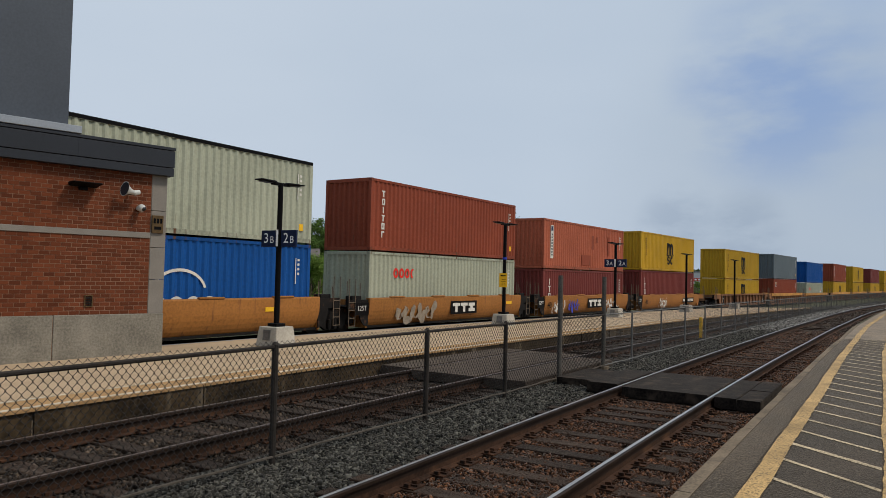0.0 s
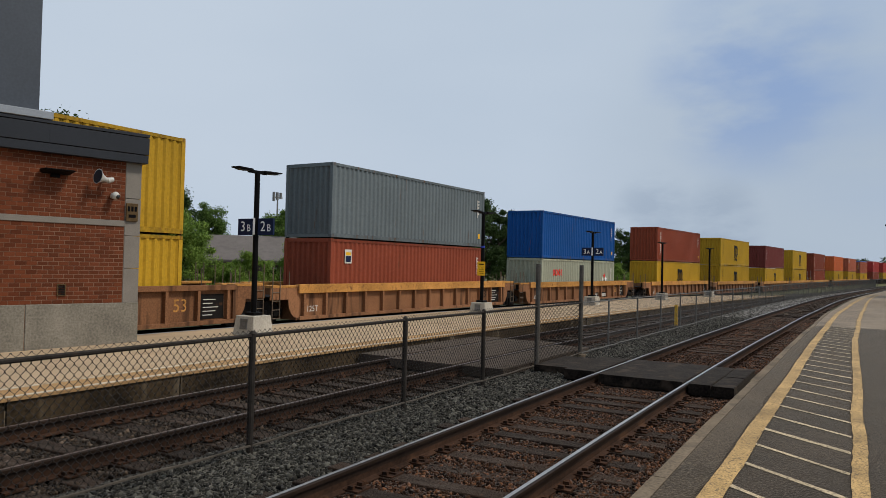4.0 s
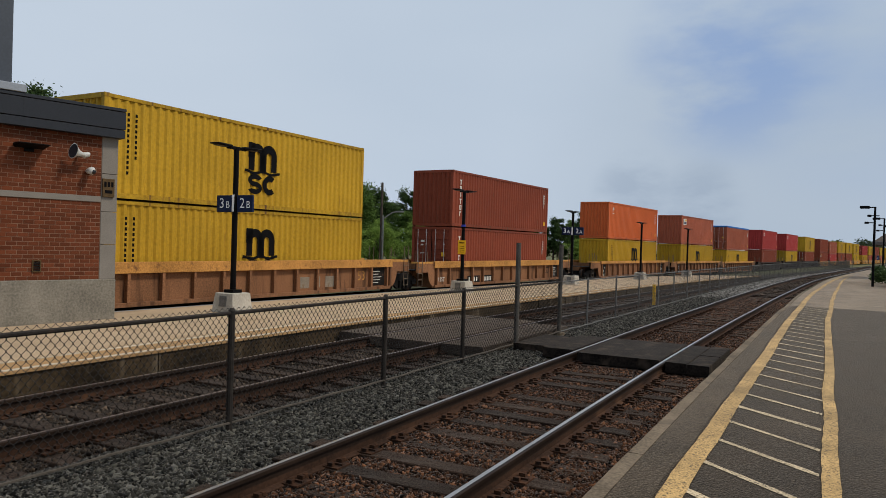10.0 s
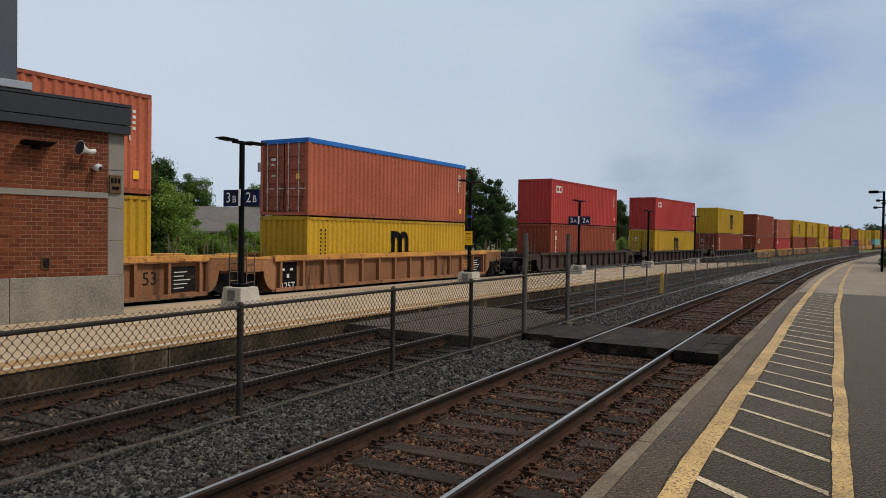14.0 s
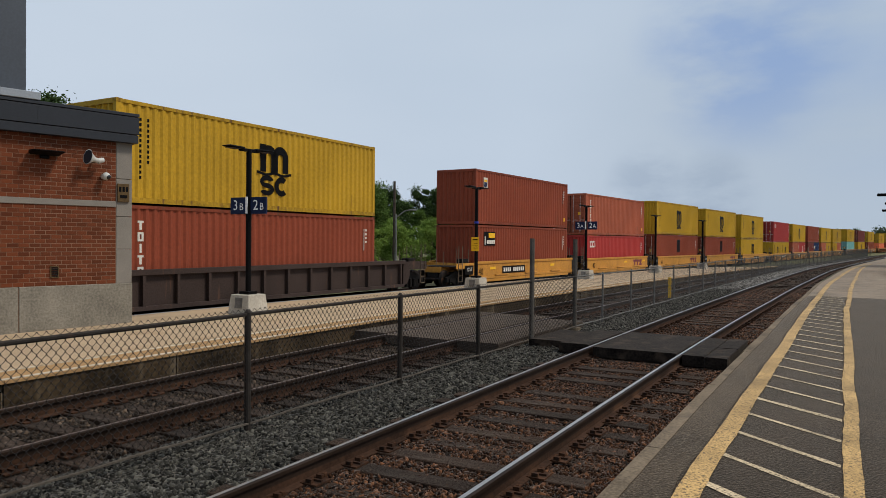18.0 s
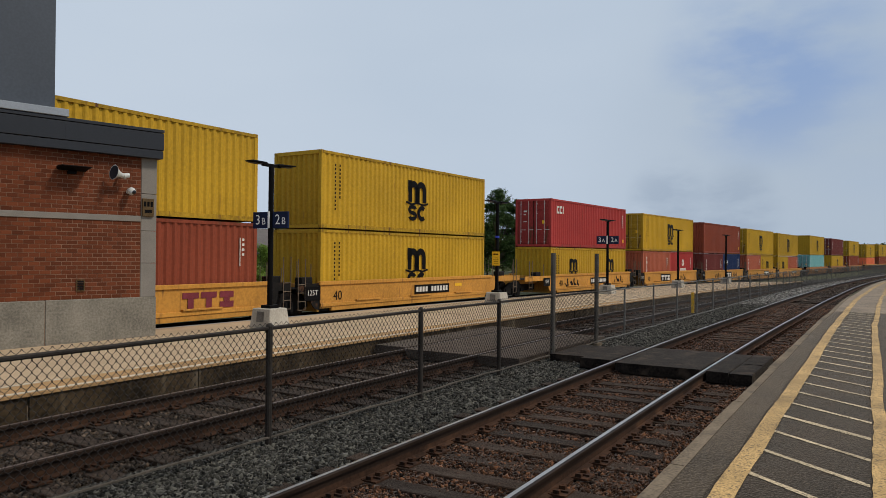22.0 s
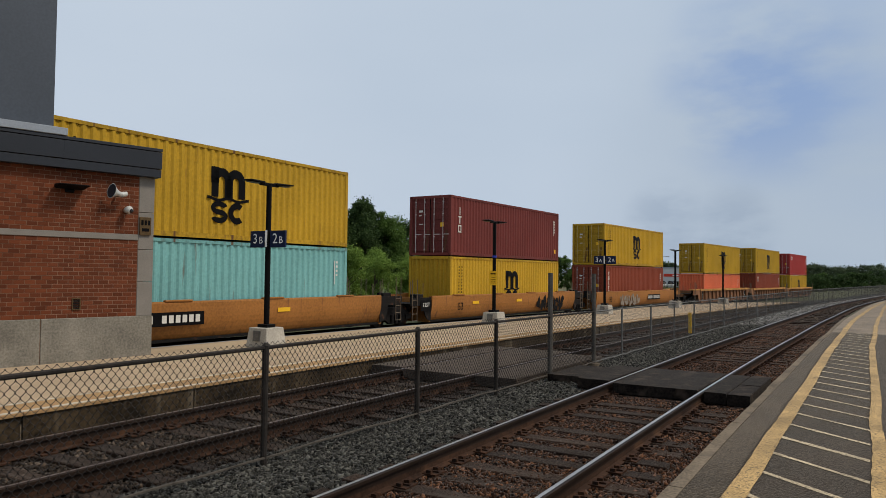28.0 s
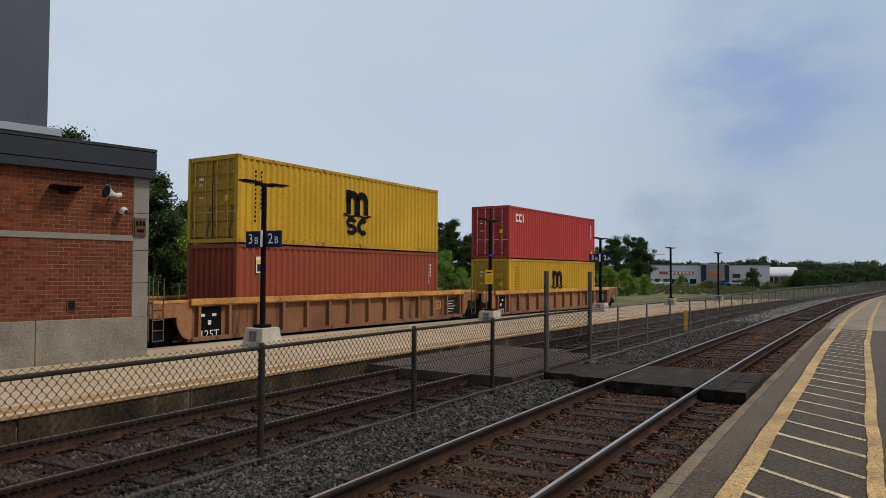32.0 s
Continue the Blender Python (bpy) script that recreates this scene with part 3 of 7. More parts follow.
make_track("track_near", NEAR_C, lambda s, o: 0.0, "railway track with weathered wooden sleepers and polished rails", 1.0, 75)
make_track("track_middle", MID_C, lambda s, o: -0.03 + float(drop(s, o)), "railway track with wooden sleepers behind the wire fence", 1.0, 60)
far_track = thing("track_far", Matrix.Identity(4), "railway track under the passing freight train", "railway track", kind="structure")
for d in (-0.754, 0.754):
    make_rail(FAR_C + d, lambda s, o: FAR_RAIL + float(drop(s, o)), far_track, "rail_dull")
s_tie = 5.0
while s_tie < 75:
    tinted("sleeper", TIE_MESH, M["timber"], far_track, on_line(s_tie, FAR_C, FAR_RAIL + float(drop(s_tie, FAR_C))))
    s_tie += 0.55


# ---- station building ----
CORNER = Vector((11.04, 13.82))
WALL_DIR = Vector((-0.9703, 0.2417))
WALL_TURN = math.degrees(math.atan2(-WALL_DIR.y, -WALL_DIR.x))   # local -x runs along the wall, away from the corner
WALL = Matrix.Translation((CORNER.x, CORNER.y, 0)) @ Matrix.Rotation(radians(WALL_TURN), 4, "Z")


def make_building():
    b = thing("station_building", WALL, "red brick station building with concrete base and charcoal fascia", "building")
    lw, dep = 9.0, 2.3
    for x0, x1 in ((-lw, -6.912), (-6.9, -4.612), (-4.6, -2.312), (-2.3, -0.001)):
        part("base_wall", boxes((x0, x1, 0, dep, -0.6, 0.78), bevel=0.012), M["concrete"], b, "weathered concrete base")
    part("base_core", boxes((-lw + 0.05, -0.05, 0.02, dep - 0.05, -0.6, 0.76)), M["mortar"], b)
    part("core_wall", boxes((-lw + 0.02, -0.36, 0.0245, dep - 0.03, 0.78, 3.9)), M["mortar"], b, "mortar bed of the brick wall")
    for z0, z1 in ((0.782, 1.53), (1.54, 2.25), (2.26, 3.08), (3.09, 3.90)):
        part("pier_block", boxes((-0.36, -0.012, 0.012, dep - 0.012, z0, z1), bevel=0.006), M["stone_trim"], b, "pale grey stone corner block")
    part("stone_band", boxes((-lw, -0.365, 0.0, 0.1, 2.46, 2.585), bevel=0.006), M["stone_trim"], b, "pale stone string course")
    return b


building = make_building()


# ---- the train ----
CONT_W = 2.438
_shared = {}


def shared(key, build):
    if key not in _shared:
        _shared[key] = build()
    return _shared[key]


def corrugated(length, z0, z1, pitch=0.278, depth=0.044):
    """A trapezoid-ribbed steel wall along x, its outer face at y = 0, the ribs sunk towards +y."""
    bm = bmesh.new()
    xs = []
    n = max(2, int(length / pitch))
    p = length / n
    x = -length / 2
    for i in range(n):
        xs += [(x, 0.0), (x + p * 0.26, 0.0), (x + p * 0.5, depth), (x + p * 0.76, depth)]
        x += p
    xs.append((length / 2, 0.0))
    low = [bm.verts.new((a, b, z0)) for a, b in xs]
    high = [bm.verts.new((a, b, z1)) for a, b in xs]
    for i in range(len(xs) - 1):
        bm.faces.new((low[i], low[i + 1], high[i + 1], high[i]))
    return bm


def side_mesh(length, h):
    return shared(("side", length, h), lambda: bare(corrugated(length - 0.28, 0.15, h - 0.11), "side_panel"))


def end_mesh(h):
    return shared(("end", h), lambda: bare(corrugated(CONT_W - 0.28, 0.15, h - 0.11, 0.24, 0.075), "front_panel"))


def door_mesh(h):
    def build():
        bm = bmesh.new()
        w = (CONT_W - 0.30) / 2
        box(bm, -w / 2, w / 2, 0.03, 0.06, 0.17, h - 0.13)
        n = 5
        step = (h - 0.34) / n
        for k in range(n):
            z0 = 0.20 + k * step
            box(bm, -w / 2 + 0.07, w / 2 - 0.07, 0.0, 0.035, z0, z0 + step * 0.60, bevel=0.012)
        for x in (-w / 2, w / 2 - 0.06):
            box(bm, x, x + 0.06, -0.004, 0.03, 0.17, h - 0.13)
        return bare(bm, "door")
    return shared(("door", h), build)


def rod_mesh(h):
    def build():
        bm = bmesh.new()
        tube(bm, (0, -0.03, 0.14), (0, -0.03, h - 0.12), 0.017, seg=6)
        for z in (0.3, 0.9, h - 0.9, h - 0.3):
            box(bm, -0.035, 0.035, -0.035, 0.0, z - 0.025, z + 0.025)
        box(bm, 0.0, 0.34, -0.045, -0.03, 1.0, 1.035)
        return bare(bm, "locking_bar")
    return shared(("rod", h), build)


def casting_mesh():
    return shared("casting", lambda: bare(boxes((-0.089, 0.089, -0.081, 0.081, 0, 0.118), bevel=0.008), "corner_casting"))


def post_mesh(h):
    return shared(("post", h), lambda: bare(boxes((-0.07, 0.07, -0.07, 0.07, 0.118, h - 0.118)), "corner_post"))


def beam_mesh(length, name, hz):
    return shared((name, length, hz), lambda: bare(boxes((-length / 2, length / 2, -0.035, 0.035, 0, hz)), name))


def roof_mesh(length):
    def build():
        bm = corrugated(length - 0.3, -CONT_W / 2 + 0.06, CONT_W / 2 - 0.06, 0.42, 0.02)
        bmesh.ops.transform(bm, matrix=Matrix.Rotation(radians(-90), 4, "X"), verts=bm.verts)
        bmesh.ops.reverse_faces(bm, faces=[f for f in bm.faces if f.normal.z < 0])
        return bare(bm, "roof")
    return shared(("roof", length), build)


def floor_mesh(length):
    return shared(("floor", length), lambda: bare(boxes((-length / 2 + 0.1, length / 2 - 0.1, -CONT_W / 2 + 0.06, CONT_W / 2 - 0.06, 0.1, 0.16)), "floor"))


def slab_marks(rects, z=0.0):
    """Flat marks on the near side: (x0, x1, z0, z1) each."""
    bm = bmesh.new()
    for x0, x1, z0, z1 in rects:
        box(bm, x0, x1, -0.004, 0.0, z0, z1)
    return bm


def emblem_mesh():
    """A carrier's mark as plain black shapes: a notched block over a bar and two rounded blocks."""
    def build():
        bm = bmesh.new()

        def arch(xc, w, z0, z1, t):
            pts = []
            for k in range(11):
                a = math.pi * k / 10
                pts.append((xc - math.cos(a) * w / 2, z1 - w / 2 + math.sin(a) * w / 2))
            inner = [(xc + (x - xc) * (w - 2 * t) / w, z1 - w / 2 + (z - (z1 - w / 2)) * (w - 2 * t) / w) for x, z in pts]
            pts, inner = [(pts[0][0], z0)] + pts + [(pts[-1][0], z0)], [(inner[0][0], z0)] + inner + [(inner[-1][0], z0)]
            for i in range(len(pts) - 1):
                q = [bm.verts.new((x, 0, z)) for x, z in (pts[i], pts[i + 1], inner[i + 1], inner[i])]
                bm.faces.new(q)

        arch(-0.29, 0.80, 0.07, 1.00, 0.28)
        arch(0.29, 0.80, 0.07, 1.00, 0.28)
        bm.faces.new([bm.verts.new((x, 0, z)) for x, z in ((-0.71, 0.5), (-0.40, 0.5), (-0.40, 1.01), (-0.71, 1.01))])
        wave = [(-0.86 + 1.72 * k / 36, 0.01 + 0.035 * math.cos(math.pi * (k - 18) / 9)) for k in range(37)]
        for (xa, za), (xb, zb) in zip(wave, wave[1:]):
            bm.faces.new([bm.verts.new(q) for q in ((xa, 0, za - 0.045), (xb, 0, zb - 0.045), (xb, 0, zb + 0.045), (xa, 0, za + 0.045))])

        def ring(xc, zc, rx, rz, t, a0, a1):
            prev = None
            for k in range(13):
                a = radians(a0 + (a1 - a0) * k / 12)
                v = [bm.verts.new((xc + (rx - d) * math.cos(a), 0, zc + (rz - d) * math.sin(a))) for d in (0, t)]
                if prev:
                    bm.faces.new((prev[0], v[0], v[1], prev[1]))
                prev = v

        ring(-0.36, -0.27, 0.34, 0.215, 0.17, 20, 270)
        ring(-0.36, -0.53, 0.34, 0.215, 0.17, -160, 90)
        ring(0.36, -0.40, 0.35, 0.345, 0.20, 48, 312)
        bmesh.ops.recalc_face_normals(bm, faces=bm.faces)
        bm.normal_update()
        bmesh.ops.reverse_faces(bm, faces=[f for f in bm.faces if f.normal.y > 0])
        return bare(bm, "emblem")
    return shared("emblem", build)


def stacked_letters(n, w=0.2, hz=0.26, seed=0):
    """Plain bars for each letter of a name that runs down the wall."""
    out = []
    for k in range(n):
        c = (0, 2, 3, 0, 2, 1)[(k + seed) % 6]
        rects = [(-w / 2, w / 2, -0.06, 0.0), (-0.04, 0.04, -hz, -0.06) if c == 0 else (-w / 2, -w / 2 + 0.07, -hz, -0.06)]
        if c == 3:
            rects = [(-0.035, 0.035, -hz, 0.0)]
        if c == 2:
            rects += [(w / 2 - 0.07, w / 2, -hz, -0.06), (-w / 2 + 0.07, w / 2 - 0.07, -hz, -hz + 0.06)]
        out.append(rects)
    return out


def ring_marks(rx, rz, t, a0, a1):
    """A flat open or closed ring of paint on the near side."""
    bm = bmesh.new()
    prev = None
    for k in range(21):
        a = radians(a0 + (a1 - a0) * k / 20)
        v = [bm.verts.new(((rx - d) * math.cos(a), 0, (rz - d) * math.sin(a))) for d in (0, t)]
        if prev:
            bm.faces.new((prev[0], v[0], v[1], prev[1]))
        prev = v
    bm.normal_update()
    bmesh.ops.reverse_faces(bm, faces=[f for f in bm.faces if f.normal.y > 0])
    return bm


def column(c, at, n, w, hz, seed):
    """A name that runs down the wall, as blocks of its letters' size."""
    for k, shape in enumerate(stacked_letters(n, w, hz, seed)):
        part("letter_block", shared(("letter", w, hz, tuple(shape)), lambda: finish(slab_marks(shape), "letter_block", M["white_mark"])), None, c, at=at @ Matrix.Translation((0, 0, -k * (hz + 0.07))))


def small_marks(seed):
    r = random.Random(seed)
    return [(0.0, 0.035, -0.9, 0.0)] + [(0.10, 0.2, -0.1 - 0.16 * k, -0.02 - 0.16 * k) for k in range(r.randint(3, 6))]


NAMES = {"msc": "yellow", "brown": "red-brown", "maroon": "maroon", "salmon": "faded salmon-red", "orange": "orange", "red": "bright red", "blue": "blue", "navy": "navy blue", "grey": "blue-grey", "cream": "pale grey-green", "turquoise": "turquoise", "coral": "coral-orange"}
HC, STD = 2.896, 2.591


def make_container(color, length, h, doors, mark, label, stacked=False):
    """Doors at the end that leads away from the station (a) or at the other (b). Local x runs along the train, y away from the station."""
    c = thing("shipping_container", Matrix.Identity(4), label, "shipping container", "containers on the train")
    mat = M[color]
    hw, hl = CONT_W / 2, length / 2
    flip = Matrix.Rotation(math.pi, 4, "Z")
    tinted("side_panel", side_mesh(length, h), mat, c, Matrix.Translation((0, -hw + 0.012, 0)))
    tinted("side_panel", side_mesh(length, h), mat, c, Matrix.Translation((0, hw - 0.012, 0)) @ flip)
    for sx, here in ((-1, "a"), (1, "b")):
        turn = Matrix.Translation((sx * (hl - 0.03), 0, 0)) @ Matrix.Rotation(radians(90 * sx), 4, "Z")
        if doors == here:
            for k in (-1, 1):
                d = tinted("door", door_mesh(h), M[color + "_door"], c, turn @ Matrix.Translation((k * (CONT_W - 0.28) / 4, 0, 0)))
                tinted("gasket", shared(("gasket", h), lambda: bare(boxes((-0.022, 0.022, -0.008, 0.02, 0.16, h - 0.12)), "gasket")), M["black"], d, Matrix.Translation((-k * (CONT_W - 0.30) / 4 - k * 0.004, 0, 0)))
                part("placard", shared(("placard", color == "msc", k), lambda: finish(slab_marks([(0.06, 0.26, 1.38, 1.58)] if k > 0 else [(-0.12, 0.1, 2.1, 2.2), (-0.12, 0.04, 1.92, 1.98), (-0.12, 0.1, 1.5, 1.54)]), "placard", M["yellow_mark"] if k > 0 else M["white_mark"])), None, d, at=Matrix.Translation((0, -0.012, 0)))
                for j in (-0.3, 0.22):
                    tinted("locking_bar", rod_mesh(h), M["rod_yellow" if color == "msc" else "rod_pale"], d, Matrix.Translation((j, 0, 0)))
        else:
            tinted("front_panel", end_mesh(h), mat, c, turn)
    tinted("roof", roof_mesh(length), mat, c, Matrix.Translation((0, 0, h - 0.03)))
    tinted("floor", floor_mesh(length), M["under"], c)
    for sy in (-1, 1):
        tinted("top_rail", beam_mesh(length - 0.1, "top_rail", 0.1), M[color + "_door"], c, Matrix.Translation((0, sy * (hw - 0.036), h - 0.112)))
        tinted("bottom_rail", beam_mesh(length - 0.1, "bottom_rail", 0.15), M[color + "_door"], c, Matrix.Translation((0, sy * (hw - 0.036), 0.012)))
        for sx in (-1, 1):
            tinted("corner_post", post_mesh(h), mat, c, Matrix.Translation((sx * (hl - 0.072), sy * (hw - 0.072), 0)))
            if stacked:
                tinted("stacking_lock", shared("lock", lambda: bare(boxes((-0.05, 0.05, -0.05, 0.05, -0.045, 0.0)), "stacking_lock")), M["under"], c, Matrix.Translation((sx * (hl - 0.09), sy * (hw - 0.085), 0)))
            for z in (0, h - 0.118):
                tinted("corner_casting", casting_mesh(), M[color + "_door"], c, Matrix.Translation((sx * (hl - 0.089), sy * (hw - 0.081), z)))
    for sx in (-1, 1):
        for z in (0.0, h - 0.14):
            tinted("end_beam", beam_mesh(CONT_W - 0.3, "end_beam", 0.14), mat, c, Matrix.Translation((sx * (hl - 0.05), 0, z + 0.004)) @ Matrix.Rotation(radians(90), 4, "Z"))
    face = Matrix.Translation((0, -hw + 0.007, 0))
    if color == "msc":
        k = 1.0 if length > 8 else 0.8
        tinted("emblem", emblem_mesh(), M["black"], c, face @ Matrix.Translation((0.12 if length > 8 else 0.2, 0, h * 0.50 - 0.19)) @ Matrix.Scale(k, 4), "black painted emblem")
        tagged(part("side_lettering", shared(("msc_col", h), lambda: finish(slab_marks([(x, x + 0.07, h - 0.55 - 0.15 * i, h - 0.46 - 0.15 * i) for i in range(12) for x in (0.0, 0.26) if (x < 0.1 or i < 9)]), "side_lettering", M["black"])), None, c, "", at=face @ Matrix.Translation((-hl + 0.75, 0, 0))), kind="stuff")
    else:
        seed = int(hash_of(color) + h * 10)
        tagged(part("side_lettering", shared(("num", h, seed), lambda: finish(slab_marks(small_marks(seed)), "side_lettering", M["white_mark"])), None, c, "", at=face @ Matrix.Translation((hl - 0.75, 0, h - 0.5))), kind="stuff")
        part("placard", shared("side_placard", lambda: finish(slab_marks([(0, 0.19, 0, 0.24)]), "placard", M["yellow_mark"])), None, c, "small yellow placard", at=face @ Matrix.Translation((hl - 0.62, 0, 0.42)))
    if mark == "column":
        column(c, face @ Matrix.Translation((-hl + 0.8, 0, h - 0.45)), 6, 0.2, 0.26, 0)
    elif mark == "column3":
        column(c, face @ Matrix.Translation((-hl + 0.8, 0, h - 0.55)), 3, 0.28, 0.36, 2)
    elif mark == "panel":
        b = part("badge", shared("tallbadge", lambda: finish(slab_marks([(0, 0.36, -1.95, 0)]), "badge", M["white_mark"])), None, c, "tall white badge with plain dark bars", at=face @ Matrix.Translation((-hl + 0.85, 0, h - 0.35)))
        part("badge_emblem", shared("tallbadge2", lambda: finish(slab_marks([(0.05, 0.31, -0.34, -0.06)]), "badge_emblem", M["sign_blue"])), None, b, at=Matrix.Translation((0, -0.003, 0)))
        part("badge_bars", shared("tallbadge3", lambda: finish(slab_marks([(0.10, 0.26, -0.6 - 0.17 * k, -0.5 - 0.17 * k) for k in range(8)]), "badge_bars", M["fascia"])), None, b, at=Matrix.Translation((0, -0.003, 0)))
        for x0, x1, z0, z1 in ((0.6, 0.95, 1.35, 2.25), (1.35, 1.6, 1.8, 2.2), (-0.9, 0.5, 0.3, 0.95), (3.3, 3.6, 1.0, 2.3), (5.0, 5.5, 0.25, 0.9)):
            part("repaint_patch", slab_marks([(x0, x1, z0, z1)]), M["brown"], c, "darker repainted patch", at=face @ Matrix.Translation((0, 0.002, 0)))
    elif mark == "word":
        for x, w in ((0.0, 0.34), (0.40, 0.34), (0.84, 0.10)):
            part("letter_block", shared(("wblk", w), lambda: finish(slab_marks([(0, 0.1, 0, 0.46)] + ([(0.1, w, 0.0, 0.12), (0.1, w, 0.34, 0.46)] if w > 0.2 else [])), "letter_block", M["white_mark"])), None, c, at=face @ Matrix.Translation((-hl + 0.75 + x, 0, h - 0.87)))
    elif mark == "tiny":
        for x, z, w, t in ((0.0, 0.0, 0.10, 0.34), (0.14, 0.16, 0.16, 0.18), (0.0, -0.16, 0.34, 0.06)):
            part("letter_block", shared(("tiny", w), lambda: finish(slab_marks([(0, w, 0, t)]), "letter_block", M["white_mark"])), None, c, at=face @ Matrix.Translation((-hl + 0.8 + x, 0, h - 0.75 + z)))
    elif mark == "whitebadge":
        b = part("badge", shared("wbadge", lambda: finish(slab_marks([(0, 1.05, 0, 0.62)]), "badge", M["white_mark"])), None, c, "white badge with a dark emblem and yellow flash", at=face @ Matrix.Translation((-hl + 0.62, 0, h - 0.95)))
        part("badge_emblem", shared("wbadge2", lambda: finish(slab_marks([(0.26, 0.98, 0.10, 0.30)]), "badge_emblem", M["sign_blue"])), None, b, at=Matrix.Translation((0, -0.003, 0)))
        part("badge_stripe", shared("wbadge3", lambda: finish(slab_marks([(0.45, 1.0, 0.38, 0.56)]), "badge_stripe", M["yellow_mark"])), None, b, at=Matrix.Translation((0, -0.003, 0)))
    elif mark == "badge":
        b = part("badge", shared("badge", lambda: finish(slab_marks([(0, 0.42, 0, 0.55)]), "badge", M["white_mark"])), None, c, "small white badge with a dark emblem", at=face @ Matrix.Translation((-hl + 0.85, 0, h - 0.95)))
        part("badge_emblem", shared("badge2", lambda: finish(slab_marks([(0.05, 0.37, 0.05, 0.30)]), "badge_emblem", M["sign_blue"])), None, b, at=Matrix.Translation((0, -0.003, 0)))
        part("badge_stripe", shared("badge3", lambda: finish(slab_marks([(0.05, 0.37, 0.32, 0.44)]), "badge_stripe", M["yellow_mark"])), None, b, at=Matrix.Translation((0, -0.003, 0)))
    elif mark == "bigbadge":
        b = part("badge", shared("bbadge", lambda: finish(slab_marks([(0, 1.25, 0, 0.75)]), "badge", M["black"])), None, c, "dark painted badge with pale lettering", at=face @ Matrix.Translation((-hl + 0.95, 0, h - 1.1)))
        part("badge_emblem", shared("bbadge2", lambda: finish(slab_marks([(0.06, 0.15, 0.06, 0.5), (0.3, 0.5, 0.1, 0.3), (0.55, 0.75, 0.1, 0.3), (0.8, 1.0, 0.1, 0.3), (1.03, 1.2, 0.1, 0.3)]), "badge_emblem", M["white_mark"])), None, b, at=Matrix.Translation((0, -0.003, 0)))
        part("badge_stripe", shared("bbadge3", lambda: finish(slab_marks([(0.5, 1.2, 0.42, 0.68)]), "badge_stripe", M["yellow_mark"])), None, b, at=Matrix.Translation((0, -0.003, 0)))
    elif mark in ("redword", "redword_diamonds"):
        for k in range(4):
            part("letter_ring", shared(("ring", k > 2), lambda: finish(ring_marks(0.17, 0.21, 0.10, 0 if k < 3 else 70, 360 if k < 3 else 270), "letter_ring", M["red_mark"])), None, c, "red painted lettering", at=face @ Matrix.Translation((-hl + 1.75 + k * 0.4, -0.003, h - 0.85)))
        if mark == "redword_diamonds":
            for x, z, mt in ((-0.05, 0.25, "red_mark"), (-0.34, 0.0, "white_mark"), (0.25, 0.02, "sign_white"), (-0.05, -0.22, "black")):
                part("placard", shared(("diamond", mt), lambda: finish(slab_marks([(-0.13, 0.13, -0.13, 0.13)]), "placard", M[mt])), None, c, "diamond-shaped placard", at=face @ Matrix.Translation((hl - 1.9 + x, -0.002, h * 0.5 + z)) @ Matrix.Rotation(radians(45), 4, "Y"))
    elif mark == "whiteword":
        for k in range(5):
            part("letter_ring", shared(("wring", k in (1, 4)), lambda: finish(ring_marks(0.26, 0.23, 0.11, 0 if k in (1, 4) else 45, 360 if k in (1, 4) else 315), "letter_ring", M["white_mark"])), None, c, "white painted lettering", at=face @ Matrix.Translation((-0.75 + k * 0.6, -0.003, h - 2.0)))
        part("letter_arc", shared("warc", lambda: finish(ring_marks(1.0, 0.75, 0.09, 15, 165), "letter_arc", M["white_mark"])), None, c, "white painted arc", at=face @ Matrix.Translation((0.55, -0.003, h - 1.7)))
    elif mark == "smallword":
        part("name_mark", shared("smallword", lambda: finish(slab_marks([(0, 1.0, 0, 0.26)]), "name_mark", M["white_mark"])), None, c, "small white painted word bar", at=face @ Matrix.Translation((-hl + 0.55, 0, h - 0.95)))
        part("name_mark", shared("smallword2", lambda: finish(slab_marks([(0, 0.8, 0, 0.09)]), "name_mark", M["yellow_mark"])), None, c, "small yellow painted bar", at=face @ Matrix.Translation((-hl + 0.65, 0, h - 1.12)))
    elif mark == "roundmark":
        part("name_mark", shared("roundmark", lambda: finish(ring_marks(0.27, 0.30, 0.16, 0, 360), "name_mark", M["white_mark"])), None, c, "white painted round emblem", at=face @ Matrix.Translation((0.25, -0.003, h - 0.95)))
        for k in range(6):
            part("letter_block", shared("rblk", lambda: finish(slab_marks([(0, 0.16, 0, 0.24)]), "letter_block", M["white_mark"])), None, c, at=face @ Matrix.Translation((-0.45 + 0.26 * k, 0, h - 1.65)))
    elif mark == "ghost":
        part("patch", shared("ghost", lambda: finish(slab_marks([(-0.42, -0.2, 0, 1.15), (-0.1, 0.1, 0, 1.15), (0.2, 0.42, 0, 1.15), (-0.42, 0.42, 0.95, 1.15)]), "patch", M["black"])), None, c, "dark painted patch", at=face @ Matrix.Translation((0, 0, h * 0.45)))
    elif mark == "tarp":
        part("tarpaulin", boxes((-hl, hl, -hw - 0.004, hw + 0.004, h - 0.16, h + 0.03), bevel=0.02), M["blue_tarp"], c, "blue tarpaulin over the roof")
    elif mark == "darkroof":
        part("roof_edge", boxes((-hl, hl, -hw - 0.004, -hw + 0.06, h - 0.11, h + 0.012), bevel=0.01), M["black"], c, "dark roof edge")
    return c


def hash_of(text):
    return sum(ord(ch) * (i + 3) for i, ch in enumerate(text)) % 97


